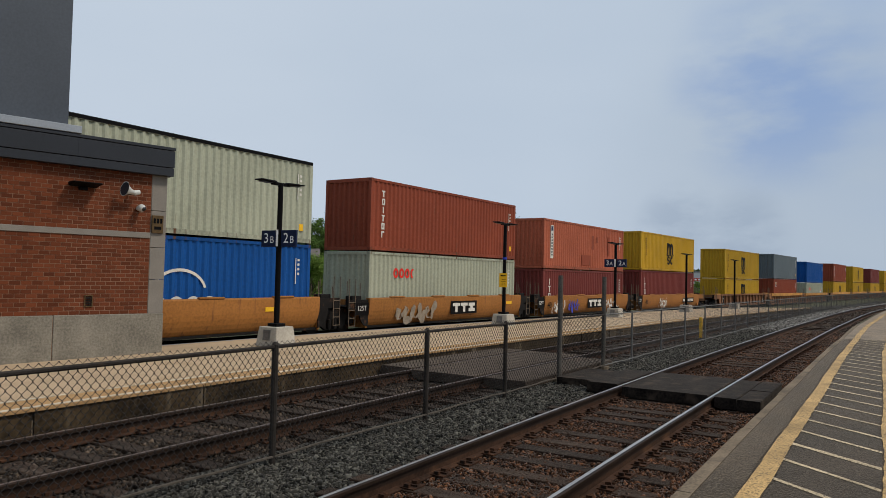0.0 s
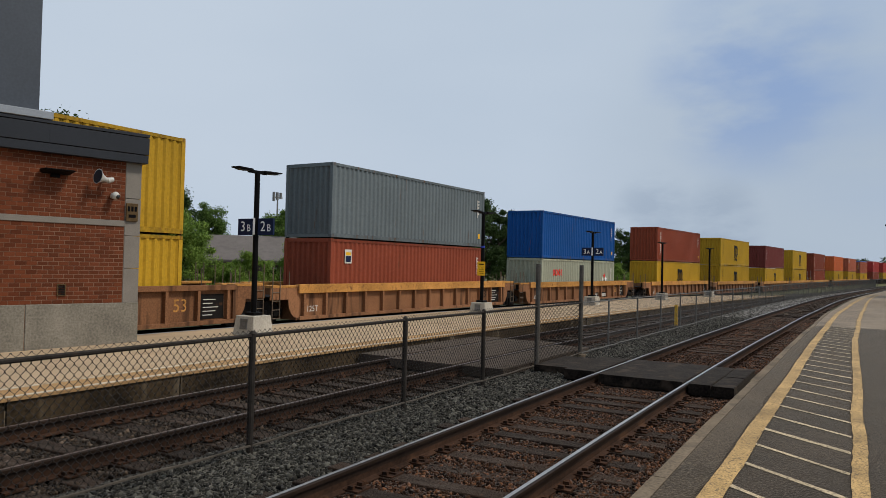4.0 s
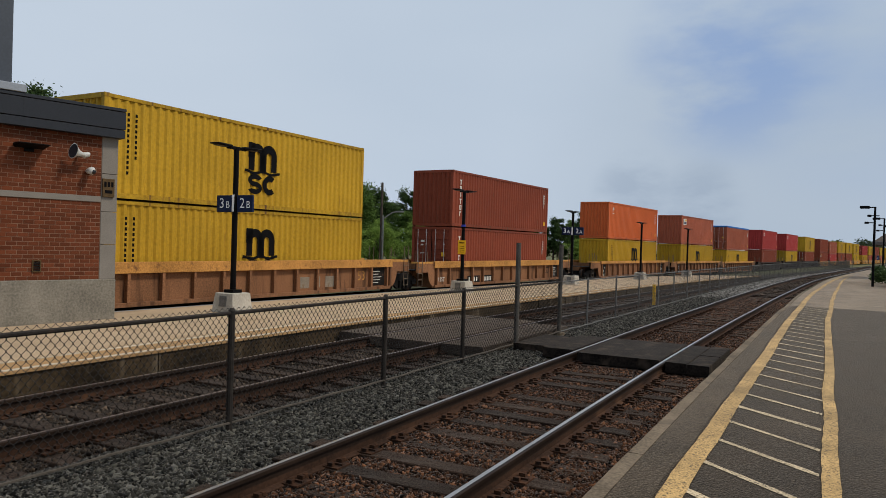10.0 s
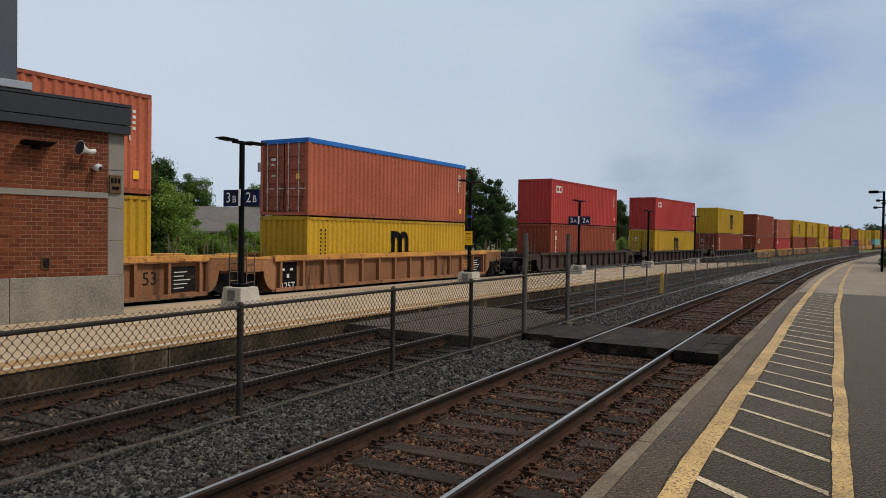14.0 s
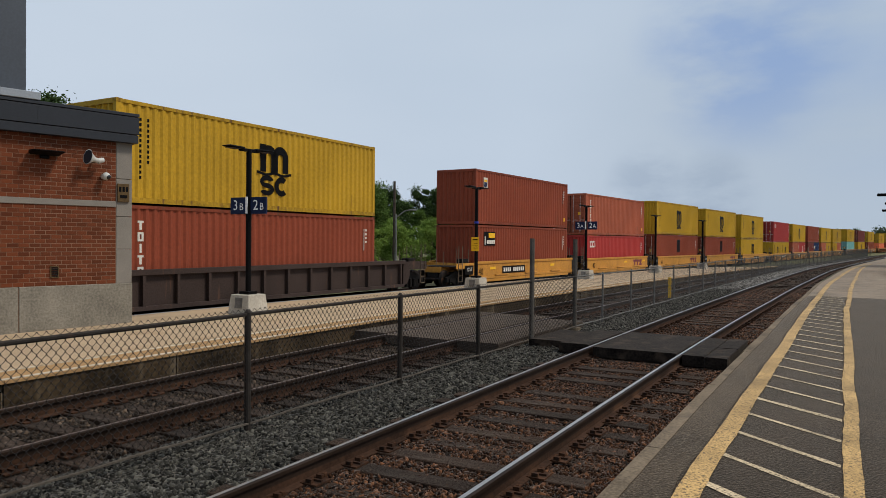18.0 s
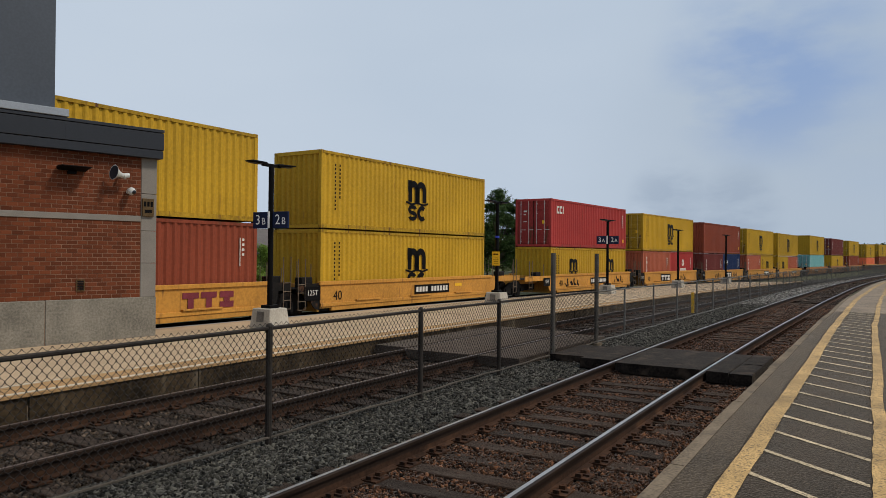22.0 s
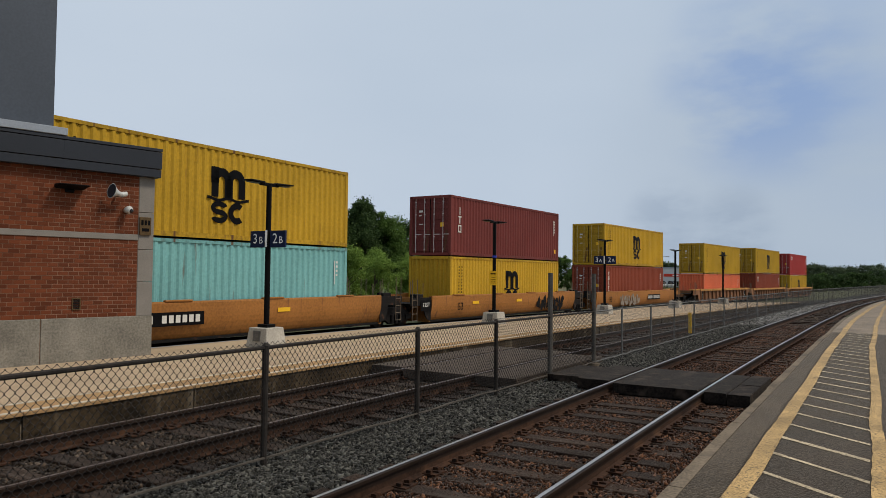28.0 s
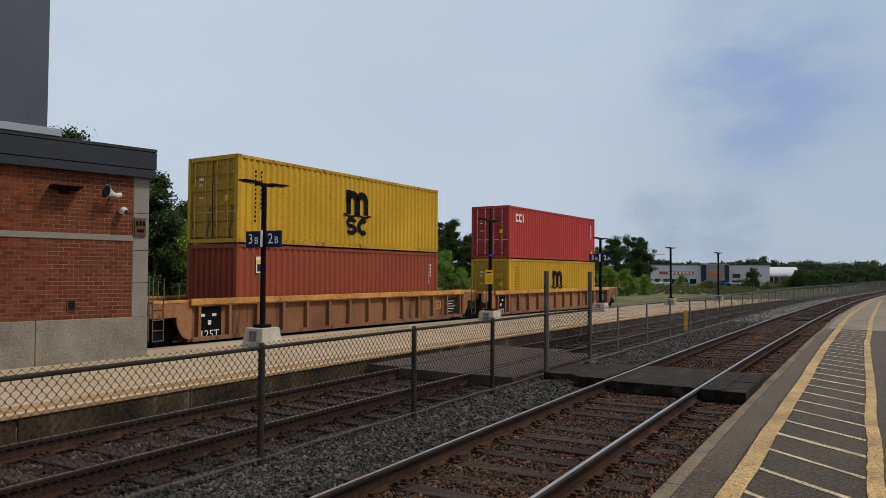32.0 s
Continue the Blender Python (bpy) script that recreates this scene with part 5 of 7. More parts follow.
# Each unit: metres of line it stands from the first, style, colour, top (colour, doors end, mark), bottom boxes, side marks.
Y = "msc"
CONSIST = [
    (13.43, "round", "car_orange", ("cream", "", "darkroof"), [("blue", 40, HC, "", "whiteword")], [("logo", -4.2), ("yellow", 4)]),
    (28.64, "round", "car_orange", ("brown", "", "column"), [("cream", 40, HC, "", "redword")], [("gs", -3.2), ("logo", 0.6), ("yellow", 5)]),
    (43.83, "round", "car_orange", ("salmon", "", "panel"), [("maroon", 40, STD, "", "column3")], [("40", -5.8), ("gw1", -4.6), ("gb1", -2.6), ("logo", 0.6), ("gw3", 3.4)]),
    (59.03, "round", "car_orange", (Y, "", ""), [("maroon", 40, HC, "", "column3")], [("40", -5.6), ("gw5", -2.2), ("plate", 3.8)]),
    (80.03, "rib", "car_rust", (Y, "", ""), [(Y, 40, STD, "", "")], []),
    (98.98, "rib", "car_rust", ("grey", "", ""), [("brown", 40, HC, "", "badge")], []),
    (117.83, "rib", "car_rust", ("blue", "", ""), [("cream", 40, STD, "", "redword_diamonds")], [("lpl", 2.1)]),
    (139.11, "rib", "car_rust", ("brown", "", "column"), [(Y, 40, HC, "", "")], []),
    (158.53, "rib", "car_rust", (Y, "", ""), [(Y, 40, HC, "", "")], [("blk", 1.9)]),
    (179.86, "rib", "car_rust", ("maroon", "", "column3"), [(Y, 40, HC, "", "")], [("lpl", -4.4)]),
    (199.06, "rib", "car_rust", (Y, "", ""), [(Y, 40, HC, "", "")], [("blk", 3.1)]),
    (218.32, "rib", "car_rust", ("brown", "", "column"), [("brown", 40, HC, "a", "column")], [("lpl", -3.9)]),
    (241.36, "rib", "car_rust", ("orange", "", "tiny"), [(Y, 40, HC, "", "")], []),
    (260.92, "rib", "car_rust", ("salmon", "", "whitebadge"), [(Y, 40, HC, "", "")], []),
    (279.92, "rib", "car_rust", ("salmon", "a", "tarp"), [(Y, 40, STD, "", "")], []),
    (302.52, "dark", "car_dark", ("red", "", "word"), [("brown", 40, HC, "", "column")], []),
    (323.68, "dark", "car_dark", ("red", "", "word"), [(Y, 40, HC, "a", "")], []),
    (344.90, "dark", "car_dark", (Y, "", ""), [("brown", 40, HC, "a", "column")], []),
    (365.26, "flat", "car_yellow", ("brown", "", "badge"), [("brown", 40, HC, "", "bigbadge")], [("40", -5.9), ("plate", -2.1), ("yellow", -4.6), ("yellow", 0.4), ("yellow", 3.2)]),
    (380.24, "flat", "car_yellow", ("salmon", "a", "column"), [("red", 40, STD, "", "word")], [("40", -5.2), ("bigblk", 3.9), ("yellow", 1.2), ("yellow", 5.4)]),
    (395.30, "flat", "car_yellow", (Y, "", ""), [("brown", 40, HC, "a", "ghost")], [("40", -5.4), ("bigblk", 3.9)]),
    (410.19, "flat", "car_yellow", (Y, "", ""), [("brown", 40, HC, "a", "ghost")], [("40", -5.4), ("bigblk", 3.9)]),
    (425.31, "flat", "car_yellow", (Y, "", ""), [(Y, 40, HC, "", "")], [("40", -5.4), ("plate", 1.0), ("yellow", 3.2)]),
    (444.77, "flat", "car_yellow", ("red", "a", "word"), [(Y, 20, STD, "", ""), (Y, 20, STD, "", "")], [("40", -5.2), ("gk1", -3.6), ("plate", 0.6), ("gk3", 4.2)]),
    (460.07, "flat", "car_yellow", (Y, "a", ""), [("salmon", 20, STD, "", "column"), ("red", 20, STD, "", "roundmark")], [("40", -5.4), ("logo", -1.7), ("gk5", 2.6)]),
    (475.09, "flat", "car_yellow", ("brown", "", ""), [("maroon", 20, STD, "", "column3"), ("navy", 20, STD, "", "smallword")], [("gk7", -2.6), ("logo", 1.0), ("gk9", 3.4)]),
    (489.95, "flat", "car_yellow", (Y, "a", ""), [("salmon", 20, STD, "", "column"), (Y, 20, STD, "", "")], [("40", -5.5), ("gk2", -3.2), ("logo", 1.7), ("gk4", 3.8)]),
    (504.71, "flat", "car_yellow", (Y, "", ""), [(Y, 20, STD, "", ""), ("salmon", 20, STD, "", "")], [("gr6", -3.0), ("plate", 2.6)]),
    (526.23, "round", "car_orange", (Y, "", ""), [("turquoise", 40, HC, "a", "column")], [("plate", -2.4), ("yellow", -5.2), ("yellow", 2.4)]),
    (545.44, "round", "car_orange", ("maroon", "a", "column3"), [(Y, 40, HC, "", "")], [("53", -5.6), ("yellow", -4.2), ("yellow", 0.4), ("gk6", 4.4)]),
    (564.41, "round", "car_orange", (Y, "a", ""), [("brown", 40, HC, "a", "column")], [("53", -5.6), ("gs2", -2.0), ("plate", 3.1)]),
    (587.30, "rib", "car_rust", (Y, "a", ""), [("coral", 40, STD, "", "")], [("gs7", 2.2), ("gs8", 5.6)]),
    (606.30, "rib", "car_rust", (Y, "a", ""), [("brown", 40, HC, "", "badge")], []),
    (625.10, "rib", "car_rust", ("red", "a", "word"), [(Y, 40, HC, "a", "")], []),
]


SPEEDS = [(0, 17.8), (3.5, 18.03), (6, 18.17), (10, 18.19), (14, 18.28), (18, 18.27), (22, 18.5), (25, 18.55), (28, 18.36), (32, 18.36)]


def travelled(t):
    """Metres that the train has gone since the start, by its speed in each stretch."""
    d = 0.0
    for (a, v), (b, _) in zip(SPEEDS, SPEEDS[1:]):
        d += v * max(0.0, min(t, b) - a)
    return d


TRAIN = []       # (thing, place along the train, shift along it, height over the rail)


def make_train():
    for n, (q, style, color, upper, lower, marks) in enumerate(CONSIST):
        before = q - CONSIST[n - 1][0] if n else 15.1
        after = CONSIST[n + 1][0] - q if n + 1 < len(CONSIST) else 21.2
        short = min(before, after) < 16.5
        well = 12.7 if short else 16.0
        gaps, trucks = [], []
        for sx, p in ((-1, before), (1, after)):
            gap = p / 2 - well / 2 if p < 20 else 2.0
            gaps.append((max(0.3, gap - 0.05), True))
            if p >= 20:
                trucks.append(sx * (well / 2 + 1.05))
            elif sx > 0:
                trucks.append(p / 2)
        car = make_well_car(style, color, well, gaps, trucks, marks, n)
        TRAIN.append((car, q, 0.0, 0.0))
        z = 0.37
        for k, (col, feet, h, doors, mark) in enumerate(lower):
            length = 12.192 if feet == 40 else 6.058
            shift = 0.0 if feet == 40 else (-3.06, 3.06)[k]
            c = make_container(col, length, h, doors, mark, f"{NAMES[col]} corrugated steel shipping container in a well car")
            TRAIN.append((c, q, shift, z))
        col, doors, mark = upper
        c = make_container(col, 12.192, HC, doors, mark, f"{NAMES[col]} corrugated steel shipping container stacked on another", True)
        TRAIN.append((c, q, 0.0, z + lower[0][2] + 0.045))


def motions():
    times = [0.0] + [float(k) for k in range(1, 33)]
    for ob, q, shift, z in TRAIN:
        rows = []
        for t in times:
            s = q - travelled(t)
            s += 0.058 * min(max(15.0 - s, 0.0), 14.0)
            m = on_line(s, FAR_C, FAR_RAIL + float(drop(s, FAR_C)) + z)
            rows.append((t, m @ Matrix.Translation((shift, 0, 0))))
        walk(ob, rows)
    place = {ob: q for ob, q, _, _ in TRAIN}
    for ob, car, along, x in WHEELS:
        # a wheelset rolls while its car is near enough to be made out
        near = [k / FPS for k in range(0, 32 * FPS + 1) if -6 < place[car] + along - travelled(k / FPS) < 62]
        times = sorted({0.0, 32.0, *near})
        base = travelled(near[0]) if near else 0.0
        rows = []
        for t in times:
            d = 0.0 if not near else min(max(travelled(t), base), travelled(near[-1])) - base
            rows.append((t, Matrix.Translation((x, 0, WHEEL_R)) @ Matrix.Rotation(-d / WHEEL_R, 4, "Y")))
        walk(ob, rows)


make_train()


# ---- brick wall, pier and fittings of the station building ----
def make_bricks():
    bw, bh, step, course = 0.193, 0.0765, 0.205, 0.0884
    brick = bare(boxes((-bw / 2, bw / 2, 0.0, 0.05, 0, bh), bevel=0.004), "brick")
    rnd = random.Random(11)
    rows = [0.785 + course * k for k in range(19)] + [2.59 + 0.0876 * k for k in range(15)]
    rest = bmesh.new()
    made = 0
    for k, z in enumerate(rows):
        x = -0.37 - bw / 2 - (0.1025 if k % 2 else 0.0)
        if k % 2:
            m = Matrix.Translation((-0.37 - 0.045, 0.02, z)) @ Matrix.Diagonal((0.46, 1, 1, 1))
            tinted("brick", brick, M["brick"], building, m)
            made += 1
        while x > -8.8:
            y = 0.02 + rnd.uniform(-0.002, 0.002)
            if made < 298 and x > -2.15:
                tinted("brick", brick, M["brick"], building, Matrix.Translation((x, y, z)))
                made += 1
            else:
                box(rest, x - bw / 2, x + bw / 2, y, y + 0.05, z, z + bh)
            x -= step
    tagged(part("brickwork", rest, M["brick_rest"], building), kind="stuff")


M["brick_rest"] = island_material("red_brick_courses", (0.082, 0.0235, 0.0105), (0.158, 0.045, 0.019), 0.9)


def make_building_top():
    b = building
    for i, x in enumerate((-8.6, -6.4, -4.2, -2.02)):
        x1 = 0.07 if i == 3 else x + 2.192
        part("fascia_panel", boxes((x, x1, -0.16, 0.02, 4.075, 4.455), bevel=0.008), M["fascia"], b, "charcoal metal fascia panel" if i == 3 else "")
    part("fascia_base", boxes((-8.6, 0.06, -0.150, 0.06, 3.88, 4.062), bevel=0.008), M["fascia"], b)
    part("fascia_cap", boxes((-8.6, 0.075, -0.168, 0.06, 4.468, 4.535), bevel=0.006), M["fascia"], b)
    part("end_fascia", boxes((-0.03, 0.07, 0.065, 2.4, 3.88, 4.53), bevel=0.006), M["fascia"], b)
    part("soffit", boxes((-8.6, -0.035, 0.065, 2.3, 3.905, 3.99)), M["fascia"], b)
    part("roof", boxes((-8.6, -0.035, 0.03, 2.35, 4.1, 4.42)), M["fascia"], b, "flat dark roof")
    part("coping", boxes((-8.6, -1.96, -0.19, 0.3, 4.545, 4.70), bevel=0.01), M["coping"], b, "pale metal coping")
    for i, x in enumerate((-5.24, -3.68, -2.12)):
        part("tower_panel", boxes((x + 0.006 - 1.56, x - 0.006, 0.16, 0.22, 4.70, 9.6)), M["cladding"], b, "tall grey metal cladding panel" if i == 2 else "")
    part("tower", boxes((-8.3, -2.14, 0.224, 2.2, 4.43, 9.58)), M["cladding"], b, "grey metal-clad tower above the roof")


def make_fittings():
    w = thing("wall_light", WALL @ Matrix.Translation((-1.84, 0, 3.46)), "dark bronze wedge-shaped outdoor wall light", "wall light")
    bm = bmesh.new()
    box(bm, -0.30, 0.30, -0.34, 0.0, 0.0, 0.10, bevel=0.03)
    for v in bm.verts:
        if v.co.y < -0.2:
            v.co.z = 0.05 + (v.co.z - 0.05) * 0.35 + 0.02
    part("hood", bm, M["black"], w)
    part("bracket", boxes((-0.09, 0.09, -0.06, 0.0, -0.07, 0.0), bevel=0.01), M["black"], w)
    h = thing("loudspeaker", WALL @ Matrix.Translation((-0.94, 0, 3.42)) @ Matrix.Diagonal((0.84, 0.95, 1.0, 1)), "off-white horn loudspeaker on the brick wall", "loudspeaker")
    bm = bmesh.new()
    prof = [(0.05, 0.0), (0.055, 0.10), (0.075, 0.17), (0.12, 0.25), (0.155, 0.30), (0.165, 0.31), (0.15, 0.305), (0.10, 0.24)]
    rings = [[bm.verts.new((r * math.cos(a), r * math.sin(a), z)) for a in [2 * math.pi * k / 20 for k in range(20)]] for r, z in prof]
    for p, q in zip(rings, rings[1:]):
        for k in range(20):
            bm.faces.new((p[k], p[(k + 1) % 20], q[(k + 1) % 20], q[k]))
    bm.faces.new(rings[0][::-1])
    throat = bmesh.new()
    bmesh.ops.create_cone(throat, cap_ends=True, segments=20, radius1=0.09, radius2=0.148, depth=0.02, matrix=Matrix.Translation((0, 0, 0.302)))
    aim = Matrix.Translation((0.13, -0.2, 0)) @ Matrix.Rotation(radians(-78), 4, "Y") @ Matrix.Rotation(radians(14), 4, "X")
    part("throat", throat, M["fascia"], h, "dark horn mouth", at=aim)
    part("horn", bm, M["horn"], h, smooth=True, at=Matrix.Translation((0.13, -0.2, 0)) @ Matrix.Rotation(radians(-78), 4, "Y") @ Matrix.Rotation(radians(14), 4, "X"))
    part("driver", tube(bmesh.new(), (0.12, -0.2, 0.0), (0.26, -0.2, 0.03), 0.062, 0.05, 14), M["horn"], h)
    part("bracket", boxes((0.05, 0.09, -0.2, 0.0, -0.04, 0.0)), M["galv"], h)
    d = thing("security_camera", WALL @ Matrix.Translation((-0.65, 0, 3.11)), "small white dome security camera", "security camera")
    bm = bmesh.new()
    bmesh.ops.create_uvsphere(bm, u_segments=16, v_segments=10, radius=0.085, matrix=Matrix.Translation((0, -0.15, 0)))
    part("housing", bm, M["horn"], d, smooth=True)
    bm = bmesh.new()
    bmesh.ops.create_uvsphere(bm, u_segments=12, v_segments=8, radius=0.052, matrix=Matrix.Translation((0.025, -0.2, -0.02)))
    part("lens", bm, M["dark_glass"], d, smooth=True)
    part("mount", tube(bmesh.new(), (0, 0, 0), (0, -0.12, 0), 0.06, 0.07, 14), M["horn"], d)
    p = thing("wall_plaque", WALL @ Matrix.Translation((-0.22, -0.004, 2.78)), "small bronze notice plaque with dark bars", "sign")
    part("plate", boxes((-0.13, 0.13, -0.03, 0.012, -0.2, 0.2), bevel=0.006), M["bronze"], p)
    part("bars", boxes(*[(-0.10 + 0.075 * k, -0.05 + 0.075 * k, -0.034, -0.03, 0.02, 0.13) for k in range(3)], (-0.08, 0.08, -0.034, -0.03, -0.12, -0.05)), M["black"], p)
    v = thing("wall_vent", WALL @ Matrix.Translation((-1.63, 0.012, 1.07)), "small dark metal vent set in the brick wall", "vent")
    part("frame", boxes((-0.085, 0.085, -0.012, 0.01, -0.125, -0.105), (-0.085, 0.085, -0.012, 0.01, 0.105, 0.125), (-0.085, -0.065, -0.012, 0.01, -0.105, 0.105), (0.065, 0.085, -0.012, 0.01, -0.105, 0.105)), M["bronze"], v)
    for k in range(6):
        part("slat", boxes((-0.065, 0.065, -0.006, 0.004, -0.1 + 0.034 * k, -0.08 + 0.034 * k)), M["under"], v)


make_building_top()
make_fittings()


# ---- crossing panels ----
def make_crossing(name, center, zf, specs, label, mat="rubber"):
    base = thing(name, Matrix.Identity(4), label, "crossing", kind="structure")
    for a, b, o0, o1, z in specs:
        prof = [(o0, z - 0.01), (o0, z - 0.17), (o1, z - 0.17), (o1, z - 0.01), (o1 - 0.012, z), (o0 + 0.012, z)]
        part("panel", sweep(prof, list(np.linspace(a, b, 4)), zf), M[mat], base)
    return base


make_crossing("crossing_near", NEAR_C, None, [(12.0, 14.35, 0.06, 1.43, 0.012), (11.9, 13.05, -0.38, -0.05, 0.016), (13.06, 14.3, -0.38, -0.05, 0.012), (11.9, 13.05, -0.72, -0.39, 0.008), (13.06, 14.3, -0.72, -0.39, 0.014), (12.2, 14.3, 1.57, 2.12, 0.014), (12.6, 14.2, 2.13, 2.85, -0.02)], "black rubber pedestrian crossing panels between the rails")
make_crossing("crossing_middle", MID_C, lambda s, o: float(drop(s, o)), [(11.6, 16.6, 4.02, 5.38, -0.018), (11.7, 16.2, 3.05, 3.88, -0.03), (11.8, 16.8, 5.53, 6.26, -0.02)], "weathered brown crossing panels over the track behind the fence", "crossing_plank")


# ---- chain-link fence ----
FENCE_OFF, FENCE_TOP = 2.95, 1.03


def make_fence():
    fence = thing("chain_link_fence", Matrix.Identity(4), "grey galvanised chain-link fence between the two tracks", "fence")
    posts = [-2.9, -0.1, 2.65, 5.5, 8.35, 10.7, 12.95, 15.35, 17.3, 19.75] + [19.75 + 2.42 * k for k in range(1, 46)]
    tall = (12.95, 15.35)
    top = lambda s: FENCE_TOP - 0.0022 * min(max(s - 8, 0), 30)
    for s in posts:
        x, y, _ = spot(s, FENCE_OFF)
        hi = 1.84 if s in tall else top(s) + 0.02
        r = 0.048 if s in tall else (0.034 if s < 16 else 0.024)
        bm = tube(bmesh.new(), (float(x), float(y), -0.45), (float(x), float(y), hi), r, seg=10)
        if s not in tall:
            tube(bm, (float(x), float(y), hi), (float(x), float(y), hi + 0.03), r * 1.15, r * 0.5, seg=10)
        part("post", bm, M["dull_post"] if s < 12 else (M["gate_post"] if s < 16 else M["fence_pale"]), fence, "tall dark steel gate post" if s in tall else "", smooth=False)
        if s in tall:
            part("footing", tube(bmesh.new(), (float(x), float(y), -0.4), (float(x), float(y), -0.10), 0.16, 0.13, 12), M["kerb"], fence, "round concrete footing")
    for a, b in zip(posts, posts[1:]):
        bm = bmesh.new()
        pipe(bm, [(*[float(c) for c in spot(s, FENCE_OFF)[:2]], top(s)) for s in (a + (b - a) * k / 4 for k in range(5))], 0.021 if a < 15 else 0.014, 7)
        part("top_rail", bm, M["dull_post"] if a < 15 else M["fence_pale"], fence)
        bm = bmesh.new()
        knots = [a + (b - a) * k / 10 for k in range(11)]
        p = [(*[float(c) for c in spot(s, FENCE_OFF - 0.02)[:2]], -0.078 + 0.006 * math.sin(s * 2.1) + 0.005 * math.sin(s * 6.3) + 0.004 * max(0.0, 8 - s)) for s in knots]
        pipe(bm, p, 0.013, 5)
        part("tension_wire", bm, M["selvage"] if a < 15 else M["fence_pale"], fence)
    cell = 0.076
    for a, b in zip(posts, posts[1:]):
        if a > 122:
            break
        verts, faces = [], []
        lo, hi_over = -0.12, 0.055
        thick = 0.0040 if a < 14 else 0.0022
        x0, y0, th = spot((a + b) / 2, FENCE_OFF)
        for sign in (1, -1):
            hgt = top(a) + hi_over - lo
            c = cell * math.floor((a - 1.4) / cell) + (2 * 0.86 * hgt if sign < 0 else 0.0) - (cell * math.floor(2 * 0.86 * hgt / cell) if sign < 0 else 0.0)
            while c < b + 1.4:
                pts = []
                for u in np.linspace(0, 1, 169 if a < 11 else 13):
                    # the wires stand steeper where they twist round one another
                    s = c + sign * (hgt * 0.86 * u + (0.0042 * math.sin(2 * math.pi * (1 - u) * hgt * 1.72 / cell) if a < 11 else 0.0))
                    pts.append((s, lo + hgt * u))
                pts = [p for p in pts if a + 0.02 <= p[0] <= b - 0.02]
                if len(pts) >= 2:
                    base = len(verts)
                    for s, z in pts:
                        x, y, t2 = spot(s, FENCE_OFF + 0.004 * sign)
                        cs, sn = math.cos(-t2), math.sin(-t2)
                        for dx, dy, dz in ((thick, 0, 0), (-thick * 0.5, thick * 0.87, 0), (-thick * 0.5, -thick * 0.87, 0)):
                            verts.append((float(x) + cs * dx - sn * dy, float(y) + sn * dx + cs * dy, z))
                    for i in range(len(pts) - 1):
                        for k in range(3):
                            q = base + 3 * i
                            faces.append((q + k, q + (k + 1) % 3, q + 3 + (k + 1) % 3, q + 3 + k))
                c += cell
        me = bpy.data.meshes.new("wire_mesh")
        me.from_pydata(verts, [], faces)
        me.materials.append(M["wire"] if a < 14 else M["fence_pale"])
        tagged(part("wire_mesh", me, None, fence), kind="stuff")
    return fence


make_fence()
mk = thing("marker_post", on_line(26.8, 3.6, -0.22), "yellow-orange flexible marker post in the ballast", "post")
part("blade", boxes((-0.03, 0.03, -0.055, 0.055, 0.0, 0.74), bevel=0.012), M["yellow_mark"], mk)


